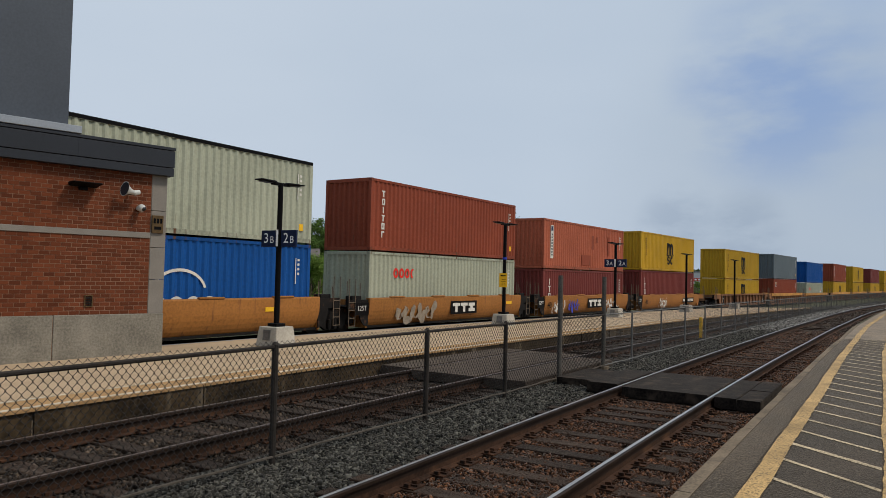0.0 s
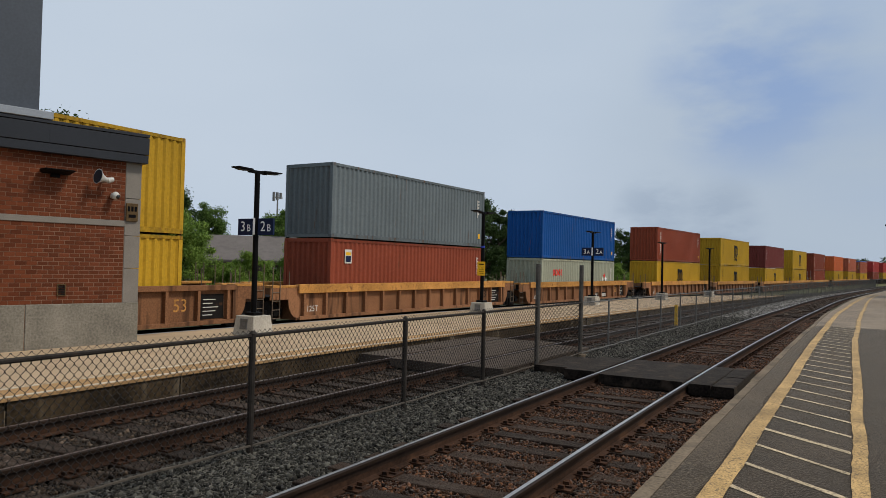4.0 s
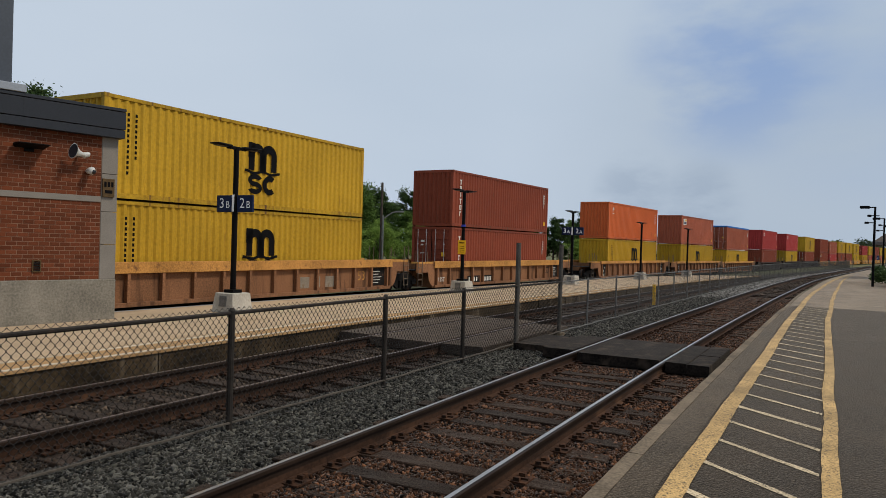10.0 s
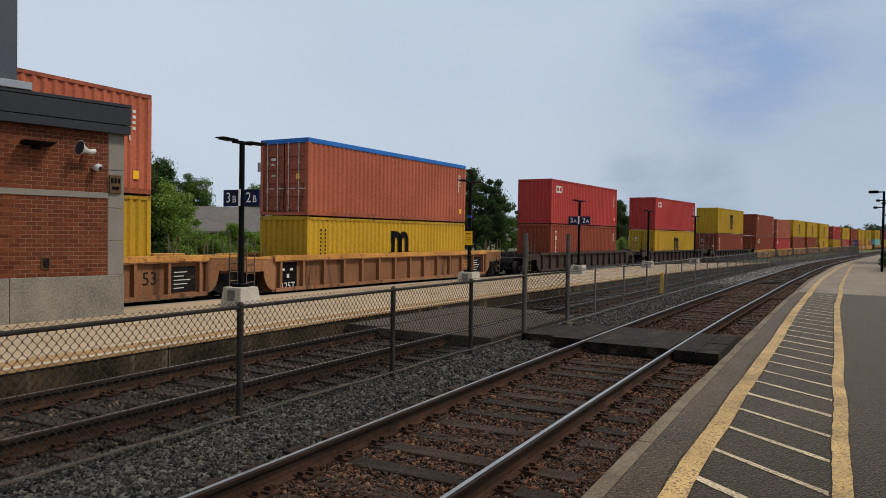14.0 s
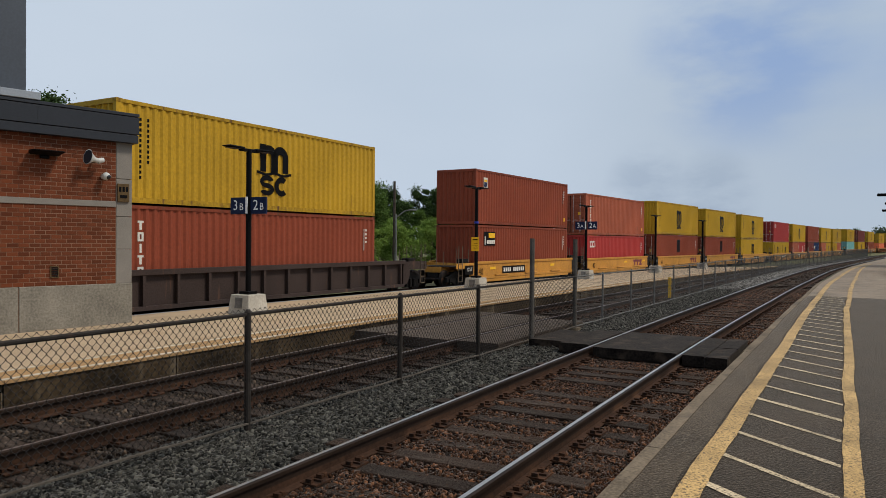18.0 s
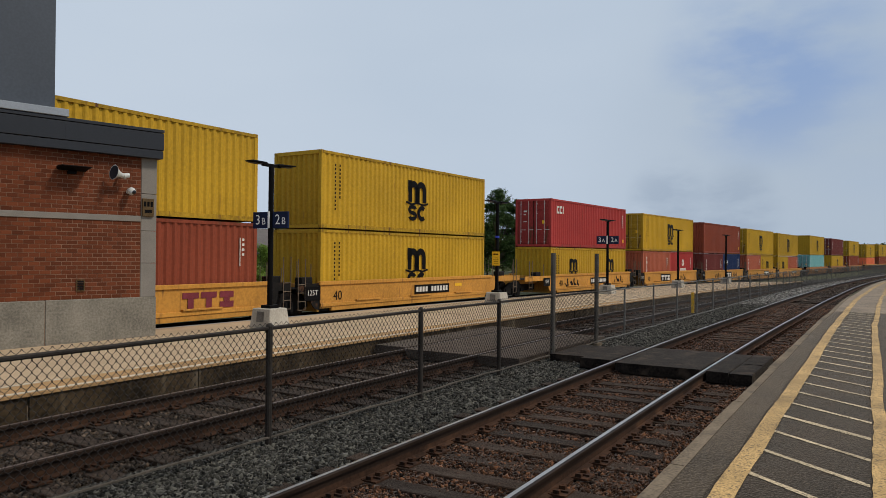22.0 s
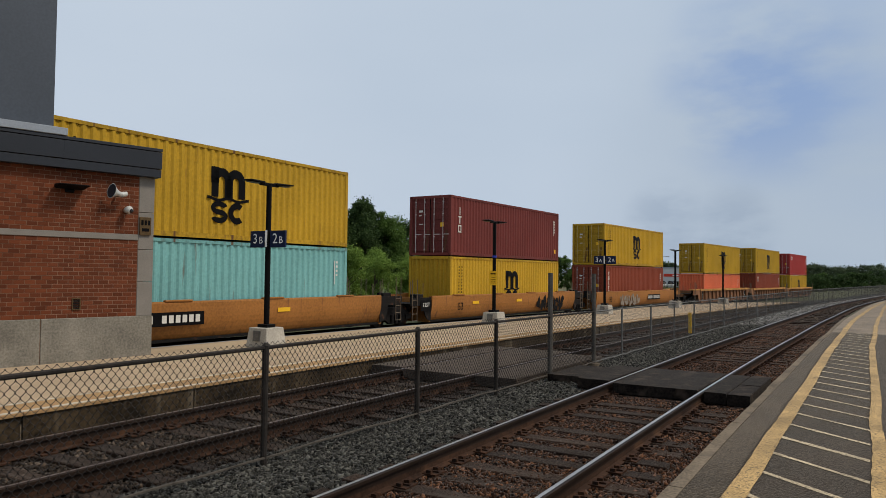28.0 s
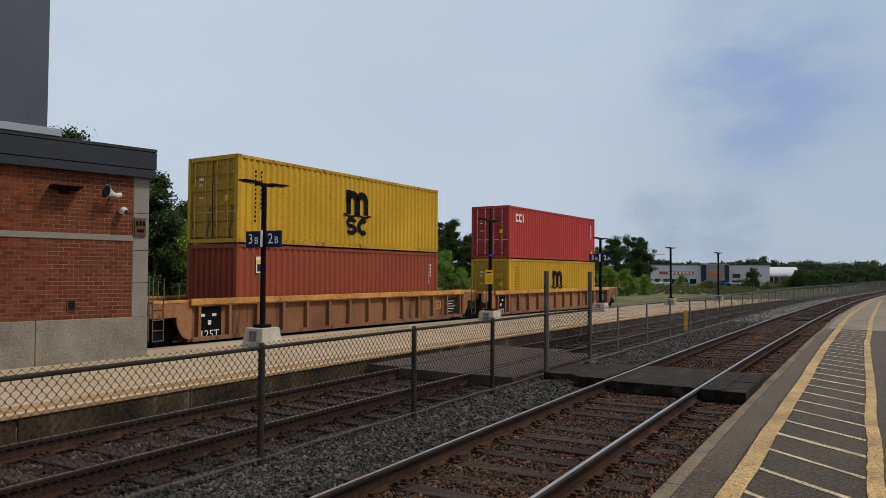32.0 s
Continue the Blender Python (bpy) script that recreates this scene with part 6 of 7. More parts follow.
# ---- platform lamps ----
def make_lamp(s, off, board, notice, zs):
    z = platform_z(off) + float(drop(s, off))
    lamp = thing("platform_lamp", on_line(s, off, z), "black twin-head platform lamp on a tapered concrete block", "lamp post", "lamps on the far platform")
    bm = boxes((-0.36, 0.36, -0.36, 0.36, -0.05, 0.47))
    for v in bm.verts:
        if v.co.z > 0.2:
            v.co.x *= 0.84
            v.co.y *= 0.84
    bmesh.ops.bevel(bm, geom=list(bm.edges), offset=0.015, segments=1, affect="EDGES")
    blk = part("footing", bm, M["footing"], lamp, "pale tapered concrete footing")
    part("access_cover", boxes((-0.009, 0.009, -0.12, 0.12, 0.14, 0.40), bevel=0.003), M["galv"], blk, at=Matrix.Translation((-0.362, 0, 0)) @ Matrix.Rotation(radians(6.3), 4, "Y"))
    part("base_plate", boxes((-0.16, 0.16, -0.16, 0.16, 0.47, 0.55), bevel=0.01), M["black"], lamp)
    top = zs - z
    part("pole", tube(bmesh.new(), (0, 0, 0.55), (0, 0, top), 0.072, 0.066, 14), M["black"], lamp)
    part("cross_arm", boxes((-0.32, 0.32, -0.035, 0.035, top - 0.06, top + 0.02), bevel=0.01), M["black"], lamp)
    for sx in (-1, 1):
        bm = bmesh.new()
        box(bm, 0.20, 0.76, -0.15, 0.15, -0.035, 0.035, bevel=0.02)
        for v in bm.verts:
            if v.co.x < 0.4:
                v.co.y *= 0.55
            if v.co.x > 0.7:
                v.co.z *= 0.5
        head = part("lamp_head", bm, M["black"], lamp, "flat black lamp head", at=Matrix.Translation((0, 0, top)) @ Matrix.Rotation(0 if sx > 0 else math.pi, 4, "Z") @ Matrix.Rotation(radians(-2), 4, "Y"))
        part("lens", boxes((0.38, 0.70, -0.1, 0.1, -0.042, -0.036)), M["fascia"], head)
    if board:
        for k, text in zip((1, -1), board):
            y0, y1 = sorted((k * 0.085, k * 0.60))
            b = part("track_board", boxes((-0.03, 0.03, y0, y1, 2.43 - z - 0.02, 2.83 - z), bevel=0.004), M["sign_blue"], lamp, "navy board with white track number")
            for sx in (-1, 1):
                at = Matrix.Translation((sx * 0.034, (y0 + y1) / 2, 2.62 - z)) @ Matrix.Rotation(radians(90 * sx), 4, "Z") @ UPRIGHT
                part("figure", word_mesh(text[0], 0.36, M["sign_white"]), None, b, at=at @ Matrix.Translation((-0.08, 0.0, 0)))
                part("letter", word_mesh(text[1], 0.25, M["sign_white"]), None, b, at=at @ Matrix.Translation((0.12, -0.035, 0)))
        part("strip", boxes((-0.085, -0.07, -0.03, 0.03, 2.42 - z, 2.84 - z)), M["sign_white"], lamp)
    if notice:
        nb = part("notice_board", boxes((-0.10, -0.085, -0.17, 0.17, 1.38 - z, 1.92 - z), bevel=0.004), M["yellow_mark"], lamp, "yellow warning notice")
        for dims in [(-0.104, -0.1, -0.11, 0.11, 1.80 - z, 1.84 - z)] + [(-0.104, -0.1, -0.11, 0.06 + 0.02 * (k % 3), 1.46 - z + 0.07 * k, 1.472 - z + 0.07 * k) for k in range(4)]:
            part("notice_bar", boxes(dims), M["black"], nb)
        part("band", tube(bmesh.new(), (0, 0, 2.45 - z), (0, 0, 2.53 - z), 0.085, seg=14), M["blue_mark"], lamp)
    return lamp


make_lamp(13.5, 10.85, ("3B", "2B"), False, 4.02)
make_lamp(25.05, 10.6, None, True, 3.84)
make_lamp(36.5, 10.5, ("3A", "2A"), False, 3.64)
make_lamp(48.2, 10.4, None, False, 3.52)
make_lamp(59.3, 10.3, None, False, 3.48)


# ---- ballast stones ----
def stones(name, count, s0, s1, off_range, size, zfun, mat, seed, label, near=3.0):
    rng = np.random.default_rng(seed)
    # a broken stone: an octahedron with its corners pushed about
    bv = np.array([(1, 0, 0), (-1, 0, 0), (0, 1, 0), (0, -1, 0), (0, 0, 1), (0, 0, -1)], float) * 1.25
    bf = np.array([(0, 2, 4), (2, 1, 4), (1, 3, 4), (3, 0, 4), (2, 0, 5), (1, 2, 5), (3, 1, 5), (0, 3, 5)])
    u = rng.random(count)
    s = s0 * (s1 / s0) ** u if near else s0 + (s1 - s0) * u
    off = off_range[0] + (off_range[1] - off_range[0]) * rng.random(count)
    x, y, _ = spot(s, off)
    z = zfun(s, off)
    r = size * (0.55 + 0.95 * rng.random(count) ** 1.5) * (1 + np.clip(s - 12, 0, 40) * 0.02)
    sc = r[:, None] * (0.6 + 0.6 * rng.random((count, 3)))
    q = rng.normal(size=(count, 4))
    q /= np.linalg.norm(q, axis=1)[:, None]
    w, a, b, c = q.T
    rot = np.stack([1 - 2 * (b * b + c * c), 2 * (a * b - c * w), 2 * (a * c + b * w), 2 * (a * b + c * w), 1 - 2 * (a * a + c * c), 2 * (b * c - a * w), 2 * (a * c - b * w), 2 * (b * c + a * w), 1 - 2 * (a * a + b * b)], -1).reshape(-1, 3, 3)
    jit = bv[None] * (1 + 0.5 * (rng.random((count, len(bv), 1)) - 0.5)) + 0.5 * (rng.random((count, len(bv), 3)) - 0.5)
    v = np.einsum("nij,nkj->nki", rot, jit * sc[:, None, :]) + np.stack([x, y, z + r * 0.25], -1)[:, None, :]
    f = (bf[None] + (np.arange(count) * len(bv))[:, None, None]).reshape(-1, 3)
    me = bpy.data.meshes.new(name)
    nv, nf = count * len(bv), len(f)
    me.vertices.add(nv)
    me.vertices.foreach_set("co", v.reshape(-1).astype(np.float32))
    me.loops.add(nf * 3)
    me.loops.foreach_set("vertex_index", f.reshape(-1).astype(np.int32))
    me.polygons.add(nf)
    me.polygons.foreach_set("loop_start", np.arange(nf, dtype=np.int32) * 3)
    me.update(calc_edges=True)
    me.materials.append(mat)
    return tagged(new(name, me), label, "ballast stones", kind="stuff")


def bed_z(s, off):
    return np.interp(off, [p[0] for p in bed_profile], [p[1] for p in bed_profile]) + drop(s, off)


stones("ballast_stones", 80000, 2.6, 36, (1.62, 3.75), 0.021, bed_z, M["stone"], 1, "loose grey crushed stones between the tracks")
stones("ballast_stones", 68000, 3.0, 34, (-0.90, 1.72), 0.0165, lambda s, o: -0.197 + 0 * s, M["stone_rust"], 2, "rust-brown stones between the near sleepers")
stones("ballast_stones", 34000, 2.6, 32, (3.6, 6.3), 0.021, lambda s, o: -0.245 + drop(s, o), M["stone_mid"], 3, "brown stones between the sleepers behind the fence")
stones("ballast_stones", 15000, 32, 110, (1.62, 3.6), 0.028, bed_z, M["stone_far"], 9, "grey stones further along the fence, painted paler as in grazing light")
stones("ballast_stones", 9000, 3.5, 24, (-0.90, -0.05), 0.023, lambda s, o: -0.215 + 0 * s, M["stone_rust"], 5, "brown stones beside the platform kerb")
stones("ballast_stones", 16000, 30, 110, (-0.9, 6.2), 0.034, lambda s, o: -0.25 + drop(s, o), M["stone_mid"], 6, "brown-grey ballast further along the tracks")


# ---- trees and the distance ----
def leaf_cloud(rng, centers, radii, count, size, flat=0.75):
    """Leaves scattered round many twigs, thick at the middle and ragged outside."""
    k = rng.integers(0, len(centers), count)
    d = rng.normal(size=(count, 3))
    d /= np.linalg.norm(d, axis=1)[:, None]
    p = centers[k] + d * (radii[k] * (0.25 + 0.55 * rng.random(count) + 0.5 * rng.random(count) ** 4))[:, None] * (1, 1, flat)
    a = rng.normal(size=(count, 3))
    a /= np.linalg.norm(a, axis=1)[:, None]
    b = np.cross(a, rng.normal(size=(count, 3)))
    b /= np.linalg.norm(b, axis=1)[:, None]
    s = size * (0.6 + 0.8 * rng.random(count))[:, None]
    quad = np.stack([p - a * s, p + b * s * 0.6, p + a * s, p - b * s * 0.6], 1)
    return quad.reshape(-1, 3)


def quads_mesh(name, co, mat):
    n = len(co) // 4
    me = bpy.data.meshes.new(name)
    me.vertices.add(n * 4)
    me.vertices.foreach_set("co", co.reshape(-1).astype(np.float32))
    me.loops.add(n * 4)
    me.loops.foreach_set("vertex_index", np.arange(n * 4, dtype=np.int32))
    me.polygons.add(n)
    me.polygons.foreach_set("loop_start", np.arange(n, dtype=np.int32) * 4)
    me.update(calc_edges=True)
    me.materials.append(mat)
    return me


def make_tree(seed, height, spread, mat, leaves, size, label, trunk=0.25):
    rng = np.random.default_rng(seed)
    t = thing("tree", Matrix.Identity(4), label, "tree", "trees behind the railway")
    bm = bmesh.new()
    tube(bm, (0, 0, -0.3), (0.1, 0.05, height * 0.55), height * 0.022, height * 0.012, 8)
    centers, radii = [], []
    lean = rng.random(8) * 0.5 + 0.75
    for k in range(17):
        a, u = rng.random() * 6.28, (k + rng.random()) / 17
        zz = height * (trunk + (0.93 - trunk) * u)
        wide = math.sin(math.pi * min(1.0, 0.22 + 0.74 * u)) ** 0.7 * lean[int(a / 0.786) % 8]
        reach = spread * wide * (0.45 + 0.5 * rng.random())
        tip = np.array([math.cos(a) * reach, math.sin(a) * reach, zz])
        tube(bm, (0.05, 0.02, zz * 0.55), tuple(tip), height * 0.008, height * 0.0025, 5)
        for j in range(7):
            c = tip * (0.45 + 0.6 * rng.random(), 0.45 + 0.6 * rng.random(), 1.0) + rng.normal(size=3) * spread * (0.12, 0.12, 0.15)
            c[2] = min(max(c[2], height * trunk * 0.5), height * 0.97)
            centers.append(c)
            radii.append(spread * (0.10 + 0.16 * rng.random()))
    part("trunk", bm, M["bark"], t)
    part("crown", quads_mesh("crown", leaf_cloud(rng, np.array(centers), np.array(radii), leaves, size), mat), None, t)
    return t


def at_bearing(az, dist, z=-1.0, turn=0.0):
    a = radians(az)
    return Matrix.Translation((dist * math.cos(a), dist * math.sin(a), z)) @ Matrix.Rotation(radians(turn), 4, "Z")


def plant():
    kinds = [
        make_tree(1, 7.2, 3.5, M["leaf"], 40000, 0.072, "broad green leafy tree behind the railway", 0.2),
        make_tree(2, 7.8, 3.4, M["leaf_dark"], 40000, 0.072, "dark green dense tree behind the railway", 0.2),
        make_tree(3, 5.4, 3.2, M["leaf_light"], 32000, 0.06, "fresh green bushy tree behind the railway", 0.03),
        make_tree(4, 9.0, 2.6, M["leaf_dark"], 22000, 0.08, "tall dark green tree with a thin crown", 0.14),
    ]
    # bearing from the eye, distance, kind, scale
    spots = [(57, 44, 3, 1.15), (55.4, 44, 1, 1.28), (54.1, 45, 3, 1.08), (54.0, 40, 3, 1.0), (52.3, 58, 0, 1.1), (50.3, 62, 1, 0.95), (48.4, 66, 1, 1.09), (49.4, 46, 2, 1.05), (47.4, 50, 2, 0.8), (47.3, 68, 0, 1.06), (43.9, 48, 2, 0.6), (45.6, 50, 2, 0.45),
             (43.0, 66, 2, 0.9), (41.4, 64, 0, 0.98), (39.6, 70, 0, 1.08), (40.6, 50, 2, 0.72), (38.2, 72, 1, 1.15), (37.4, 54, 2, 0.88), (36.7, 76, 1, 1.32), (35.4, 78, 1, 1.34), (34.6, 80, 0, 1.3), (35.0, 58, 2, 0.86),
             (33.0, 84, 1, 1.12), (31.6, 88, 0, 1.12), (32.2, 64, 2, 0.85), (30.0, 92, 1, 1.2), (28.6, 90, 3, 1.05), (29.2, 72, 2, 0.9), (27.6, 96, 1, 1.0), (26.4, 100, 0, 0.95), (25.6, 90, 3, 1.22), (24.4, 94, 1, 1.3), (25.2, 106, 0, 0.9), (24.0, 112, 1, 0.95), (22.8, 116, 0, 0.85),
             (21.4, 122, 1, 0.9), (20.0, 126, 0, 0.85), (18.6, 120, 1, 0.95), (17.2, 124, 0, 1.0), (15.9, 112, 1, 1.05), (14.9, 118, 1, 1.12), (14.1, 116, 3, 0.92), (60, 50, 0, 1.1), (63, 46, 1, 1.1), (66, 50, 0, 1.0), (56.6, 48, 1, 1.22), (55.2, 50, 1, 1.2), (58.4, 50, 0, 1.28), (51.6, 46, 3, 0.92), (51.1, 45, 3, 0.95), (15.2, 96, 2, 0.62), (13.9, 100, 2, 0.5), (16.6, 98, 2, 0.7), (6.35, 150, 1, 0.52), (11.3, 165, 2, 0.5), (3.4, 165, 1, 0.5), (2.2, 200, 0, 0.6)]
    used = set()
    rnd = random.Random(8)
    for az, d, k, sc in spots:
        m = at_bearing(az, d, -1.0, rnd.uniform(0, 360)) @ Matrix.Scale(sc, 4)
        if k in used:
            o = copy_thing(kinds[k], m)
            o.matrix_basis = m
        else:
            used.add(k)
            kinds[k].matrix_basis = m


plant()


def make_woods():
    """Low woods and scrub along the horizon, too far off to count."""
    rng = np.random.default_rng(5)
    c, r = [], []
    for az in np.arange(-40, 14, 0.12):
        d = 430 + 40 * rng.random()
        top = 9.2 + 4.2 * noise.noise(Vector((az * 0.55, 2.0, 0))) + 1.2 * rng.random()
        if 3.4 < az < 7.6:
            d, top = 285 + 20 * rng.random(), 10.0 + 2.0 * noise.noise(Vector((az * 1.3, 5.0, 0))) - 1.6 * abs(az - 5.6)
        elif 7.6 <= az < 14:
            d, top = 280, 6.6 + rng.random() + (1.5 if az > 12 else 0)
        for k in range(6):
            zz = -1 + top * (0.03 + 0.87 * rng.random())
            c.append((d * math.cos(radians(az)), d * math.sin(radians(az)), zz))
            r.append((0.9 + 1.1 * rng.random()) * (1.7 if d > 400 else 1.0))
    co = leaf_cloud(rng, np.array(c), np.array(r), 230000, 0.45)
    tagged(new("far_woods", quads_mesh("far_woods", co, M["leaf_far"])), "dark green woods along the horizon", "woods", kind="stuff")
    c, r = [], []
    for k in range(1000):
        az = rng.uniform(2.0, 15.5)
        d = rng.uniform(105, 185)
        if az < np.interp(d, [100, 130, 160, 200], [7.4, 4.8, 3.0, 1.4]):
            continue
        c.append((d * math.cos(radians(az)), d * math.sin(radians(az)), -1.0 + 0.15 * rng.random()))
        r.append(0.18 + 0.3 * rng.random())
    for az, d, hgt in ((3.0, 190, 2.2), (2.6, 185, 2.6), (2.0, 195, 2.2), (3.2, 180, 1.6), (9.3, 150, 1.0), (8.9, 150, 1.2), (6.6, 160, 1.6), (4.6, 165, 1.8), (4.1, 170, 2.2), (0.9, 215, 2.0), (5.4, 150, 0.9)):
        for k in range(14):
            a2 = az + rng.normal() * 0.25
            c.append((d * math.cos(radians(a2)), d * math.sin(radians(a2)), -0.8 + hgt * rng.random()))
            r.append(0.9)
    co = leaf_cloud(rng, np.array(c), np.array(r), 70000, 0.10)
    tagged(new("scrub", quads_mesh("scrub", co, M["weeds"])), "dry weeds and low bushes beyond the platform", "scrub", kind="stuff")


def make_thicket():
    rng = np.random.default_rng(31)
    c, r = [], []
    for az, d, hgt in ((4.0, 175, 1.2), (3.4, 165, 1.6), (2.8, 170, 2.8), (2.2, 180, 3.2), (1.5, 190, 3.0), (0.8, 200, 3.4), (0.1, 225, 4.0), (-0.7, 262, 4.6), (-1.5, 320, 6.0), (-2.3, 360, 6.6)):
        for k in range(26):
            a2 = az + rng.normal() * 0.32
            c.append((d * math.cos(radians(a2)), d * math.sin(radians(a2)), -0.9 + hgt * rng.random() ** 1.3))
            r.append(0.7 + 0.5 * rng.random())
    co = leaf_cloud(rng, np.array(c), np.array(r), 45000, 0.16)
    tagged(new("thicket", quads_mesh("thicket", co, M["leaf_dark"])), "dark green thicket beyond the end of the platform", "bushes", kind="stuff")


make_woods()
make_thicket()


def make_house():
    h = thing("house", at_bearing(45.2, 62, -1.0, -50), "low brown house with a grey shingle roof", "house")
    part("wall", boxes((-5, 5, -3.5, 3.5, 0, 2.9)), M["house_wall"], h)
    bm = bmesh.new()
    prof = [(-4.0, 2.75), (0, 4.75), (4.0, 2.75), (4.0, 2.6), (0, 4.55), (-4.0, 2.6)]
    a = [bm.verts.new((-5.5, y, z)) for y, z in prof]
    b = [bm.verts.new((5.5, y, z)) for y, z in prof]
    for i in range(6):
        j = (i + 1) % 6
        bm.faces.new((a[i], a[j], b[j], b[i]))
    bm.faces.new(a[::-1])
    bm.faces.new(b)
    bmesh.ops.recalc_face_normals(bm, faces=bm.faces)
    part("roof", bm, M["house_roof"], h, "grey shingle roof")
    bm = bmesh.new()
    for x in (5.02,):
        v = [bm.verts.new((x, -3.5, 2.9)), bm.verts.new((x, 3.5, 2.9)), bm.verts.new((x, 0, 4.5))]
        w = [bm.verts.new((x - 0.2, q.co.y, q.co.z)) for q in v]
        bm.faces.new(v)
        bm.faces.new(w[::-1])
        for i in range(3):
            bm.faces.new((v[i], w[i], w[(i + 1) % 3], v[(i + 1) % 3]))
    part("gable", bm, M["white_wall"], h, "white gable wall")
    for x in (-2.5, 0.5, 3.0):
        win = part("window", boxes((x, x + 1.0, -3.56, -3.5, 1.1, 2.2)), M["white_wall"], h)
        part("pane", boxes((x + 0.08, x + 0.92, -3.575, -3.56, 1.18, 2.12)), M["dark_glass"], win)


make_house()


def far_point(az, dist):
    return Vector((dist * math.cos(radians(az)), dist * math.sin(radians(az)), -1.0))


def make_store(name, az0, az1, dist, height, wall, label):
    a, b = far_point(az0, dist), far_point(az1, dist)
    d = b - a
    m = Matrix.Translation(a) @ Matrix.Rotation(math.atan2(d.y, d.x), 4, "Z")
    st = thing(name, m, label, "building")
    part("wall", boxes((0, d.length, 0, 24, 0, height)), wall, st)
    part("roof_edge", boxes((-0.1, d.length + 0.1, -0.12, 24, height, height + 0.25)), M["coping"], st)
    return st, d.length


st, w = make_store("store_building", 13.45, 9.86, 200, 5.0, M["white_wall"], "long white store building with a red sign band")
part("sign_band", boxes((2.2, w * 0.86, -0.15, -0.005, 2.8, 3.5)), M["store_red"], st, "red store sign band")
part("sign_bars", boxes(*[(4.4 + 0.9 * k, 5.0 + 0.9 * k, -0.2, -0.15, 2.98, 3.3) for k in range(7)]), M["sign_white"], st)
for k in range(5):
    part("window", boxes((1.0 + 2.2 * k, 2.6 + 2.2 * k, -0.06, -0.004, 0.3, 1.6)), M["dark_glass"], st)
st, w = make_store("store_building", 9.8, 7.95, 198, 5.3, M["grey_wall"], "grey-brown store front with an orange sign")
part("entry_panel", boxes((0.0, 1.1, -0.15, -0.004, 0, 5.3)), M["fascia"], st)
part("entry_panel", boxes((w - 0.9, w, -0.15, -0.004, 0, 5.3)), M["fascia"], st)
part("sign_band", boxes((1.7, 4.6, -0.2, -0.01, 2.7, 3.6)), M["store_orange"], st, "orange store sign")
st, w = make_store("warehouse", 7.9, 5.2, 204, 5.0, M["white_wall"], "low white warehouse with dark openings")
for x in (0.8, 4.2):
    part("window", boxes((x, x + 1.9, -0.06, -0.004, 2.0, 3.0)), M["dark_glass"], st)
part("door", boxes((2.0, 4.0, -0.06, -0.004, 0, 1.5)), M["fascia"], st)


def make_hangar():
    a, b = far_point(5.75, 215), far_point(3.4, 215)
    d = b - a
    m = Matrix.Translation(a) @ Matrix.Rotation(math.atan2(d.y, d.x), 4, "Z")
    h = thing("warehouse", m, "white barrel-roofed warehouse with a dark base", "building")
    part("wall", boxes((0, d.length, 0, 20, 0, 2.6)), M["grey_wall"], h)
    bm = bmesh.new()
    rows = []
    for k in range(9):
        t = math.pi / 2 * k / 8
        y, z = 10 - 10 * math.cos(t), 2.6 + 2.4 * math.sin(t)
        rows.append([bm.verts.new((-0.3, y, z)), bm.verts.new((d.length + 0.3 - 0.9 * (k / 8) ** 2, y, z))])
    for p, q in zip(rows, rows[1:]):
        bm.faces.new((p[0], p[1], q[1], q[0]))
    part("roof", bm, M["white_wall"], h, "curved white roof", smooth=True)
    for k in range(6):
        part("opening", boxes((0.4 + 1.4 * k, 1.5 + 1.4 * k, -0.05, -0.004, 0.4, 2.2)), M["dark_glass"], h)


make_hangar()


def parked_car(az, dist, turn, mat, label):
    c = thing("parked_car", at_bearing(az, dist, -1.0, turn), label, "car", "cars parked by the stores")
    part("body", boxes((-2.1, 2.1, -0.85, 0.85, 0.3, 0.85), bevel=0.15), mat, c)
    part("cabin", boxes((-1.2, 1.1, -0.75, 0.75, 0.85, 1.42), bevel=0.22), M["dark_glass"], c)
    for x in (-1.3, 1.3):
        for y in (-0.8, 0.8):
            part("wheel", tube(bmesh.new(), (x, y - 0.1, 0.32), (x, y + 0.1, 0.32), 0.32, seg=12), M["black"], c)


for i, (az, mat, nm) in enumerate(((12.9, "horn", "white"), (12.3, "horn", "white"), (11.0, "grey", "grey"), (9.4, "red", "red"), (8.4, "blue", "blue"), (7.4, "horn", "white"), (6.6, "grey", "grey"))):
    parked_car(az, 190 + i % 3, 10 * i, M[mat], f"{nm} car parked in front of the far stores")


def street_light(az, dist, height, arm, label):
    p = thing("street_lamp", at_bearing(az, dist, -1.0, az - 90), label, "street lamp")
    part("pole", tube(bmesh.new(), (0, 0, 0), (0, 0, height), 0.11, 0.07, 8), M["galv"], p)
    bm = tube(bmesh.new(), (0, 0, height - 0.3), (arm * 0.6, 0, height + 0.25), 0.05, 0.045, 6)
    tube(bm, (arm * 0.6, 0, height + 0.25), (arm, 0, height + 0.35), 0.045, 0.04, 6)
    part("arm", bm, M["galv"], p)
    part("lamp_head", boxes((arm - 0.1, arm + 0.5, -0.12, 0.12, height + 0.28, height + 0.4), bevel=0.03), M["galv"], p)


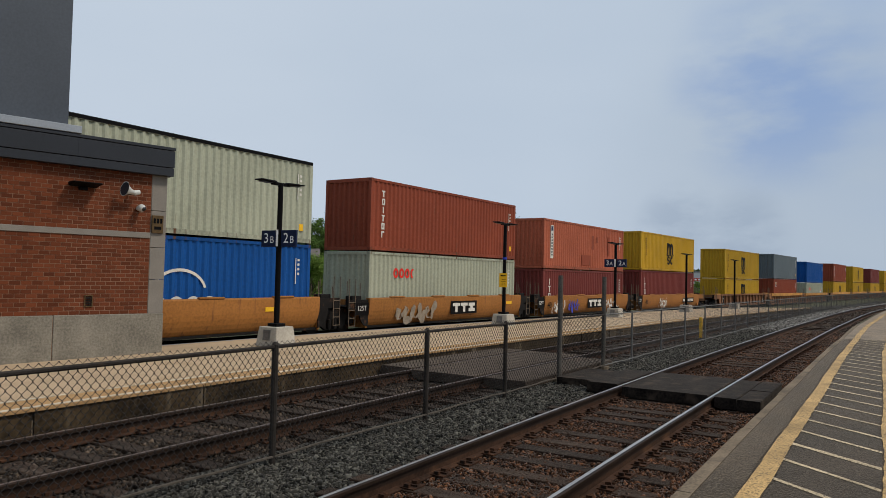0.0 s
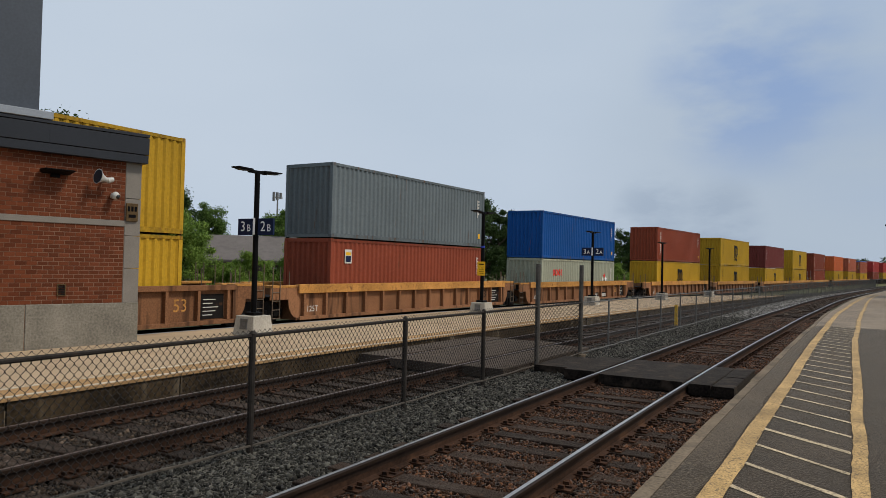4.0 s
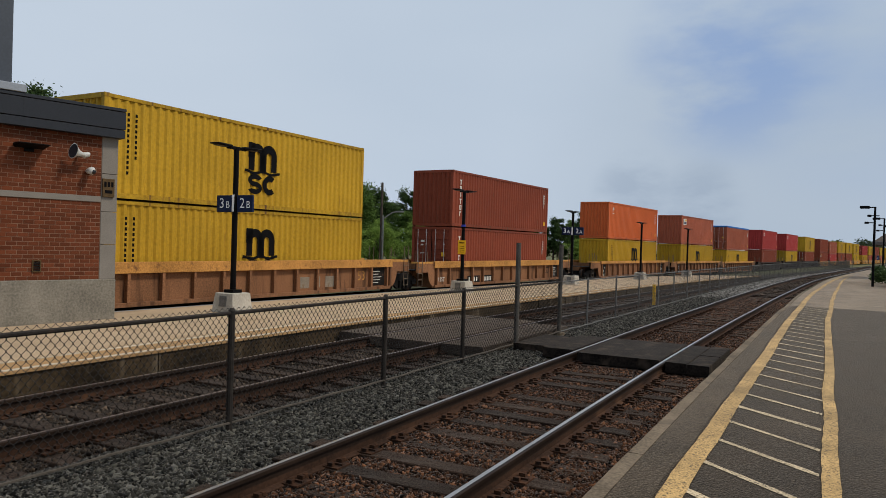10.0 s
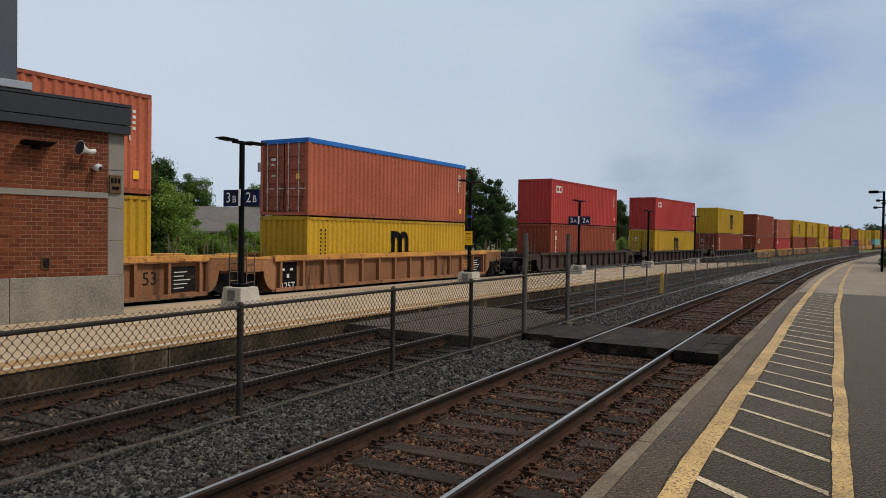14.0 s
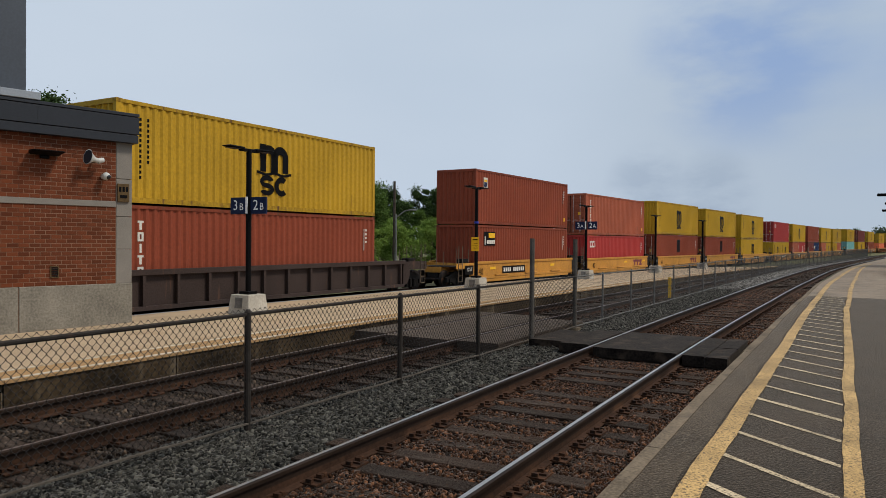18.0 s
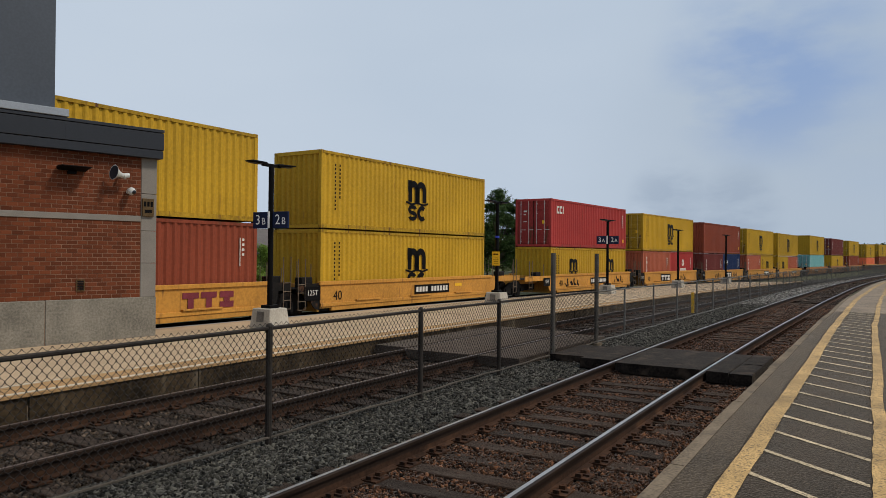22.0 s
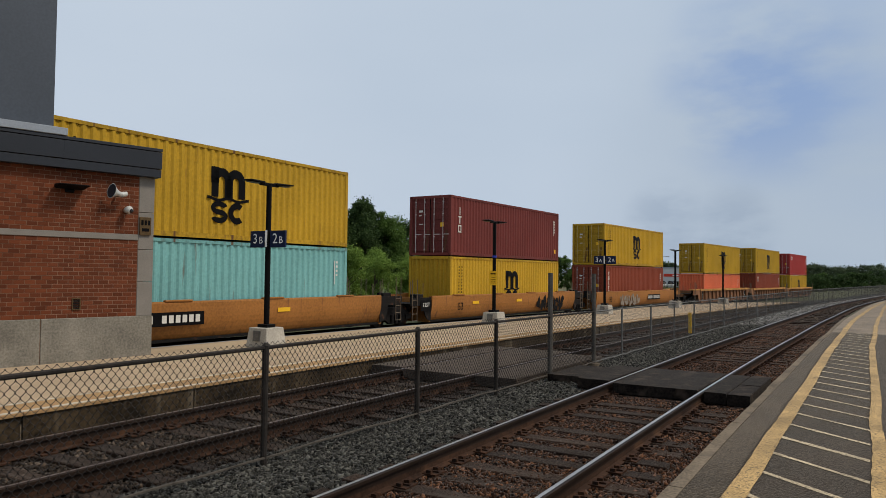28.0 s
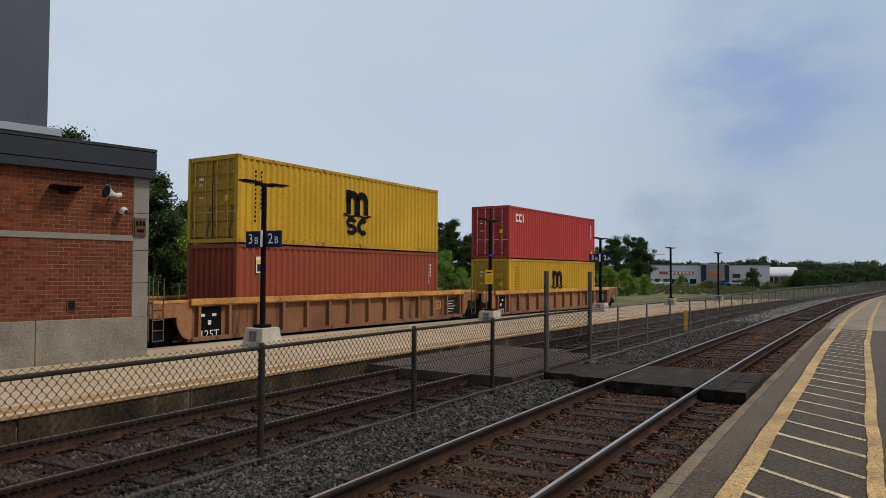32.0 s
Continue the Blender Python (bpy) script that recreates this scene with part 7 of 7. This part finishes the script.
street_light(32.0, 59.6, 4.9, 1.2, "slim grey street lamp beyond the railway")
street_light(13.6, 150, 6.4, 2.6, "slim grey street lamp near the stores")
up = thing("utility_pole", at_bearing(32.12, 60, -1.0, 0), "weathered wooden utility pole", "pole")
part("pole", tube(bmesh.new(), (0, 0, 0), (0, 0, 7.6), 0.13, 0.10, 8), M["bark"], up)
tw = thing("radio_mast", at_bearing(41.7, 150, -1.0, 0), "far lattice mast with small antennas", "mast")
part("mast", tube(bmesh.new(), (0, 0, 0), (0, 0, 16.0), 0.22, 0.15, 6), M["galv"], tw)
for k in range(3):
    part("antenna", boxes((-1.3 + k, -0.9 + k, -0.2, 0.2, 14.6 + 0.3 * k, 16.4)), M["galv"], tw)
part("cross_arm", boxes((-1.4, 1.4, -0.1, 0.1, 15.3, 15.5)), M["galv"], tw)


# ---- the near platform's far end ----
def tall_lamp(s, off, height):
    p = thing("street_lamp", on_line(s, off, 0.1), "dark single-arm lamp on the near platform", "lamp post")
    part("pole", tube(bmesh.new(), (0, 0, 0), (0, 0, height), 0.07, 0.055, 10), M["black"], p)
    part("arm", boxes((-0.03, 0.03, 0.0, 0.5, height - 0.06, height), bevel=0.008), M["black"], p)
    part("lamp_head", boxes((-0.14, 0.14, 0.25, 0.72, height - 0.1, height + 0.05), bevel=0.03), M["black"], p)
    for z, y0, y1 in ((height - 0.48, -0.22, 0.24), (height - 0.86, 0.0, 0.36)):
        part("bracket", boxes((-0.025, 0.025, y0, y1, z - 0.03, z + 0.02)), M["black"], p)
        part("spot_lamp", boxes((-0.09, 0.09, y1 - 0.08, y1 + 0.12, z - 0.07, z + 0.05), bevel=0.02), M["black"], p)


tall_lamp(46, -3.4, 4.35)
tall_lamp(60, -3.85, 4.35)
tall_lamp(76, -4.0, 4.35)


def make_shelter():
    sh = thing("waiting_shelter", on_line(64, -6.2, 0.1), "brown platform shelter with a hipped roof", "shelter")
    bm = boxes((-3.2, 3.2, -3.0, 2.9, 2.75, 4.1))
    for v in bm.verts:
        if v.co.z > 3:
            v.co.x *= 0.6
            v.co.y *= 0.45
    part("roof", bm, M["house_wall"], sh, "dark brown roof")
    part("fascia", boxes((-3.3, 3.3, -3.1, 3.0, 2.45, 2.745), bevel=0.02), M["house_roof"], sh)
    for x in (-3.0, 0, 3.0):
        for y in (-2.8, 1.2):
            part("post", boxes((x - 0.07, x + 0.07, y - 0.07, y + 0.07, 0, 2.45)), M["black"], sh)
    part("back_wall", boxes((-2.9, 2.9, -2.7, -2.6, 0.0, 2.44)), M["dark_glass"], sh)


make_shelter()


def make_hedge():
    rng = np.random.default_rng(21)
    c, r = [], []
    for k in range(60):
        s, o = rng.uniform(43.5, 53), rng.uniform(-5.25, -3.45)
        x, y, _ = spot(s, o)
        c.append((float(x), float(y), 0.35 + 0.75 * rng.random()))
        r.append(0.35)
    tagged(new("hedge", quads_mesh("hedge", leaf_cloud(rng, np.array(c), np.array(r), 9000, 0.06), M["leaf_dark"])), "dark green hedge beside the near platform", "hedge", kind="stuff")


make_hedge()
make_bricks()


motions()
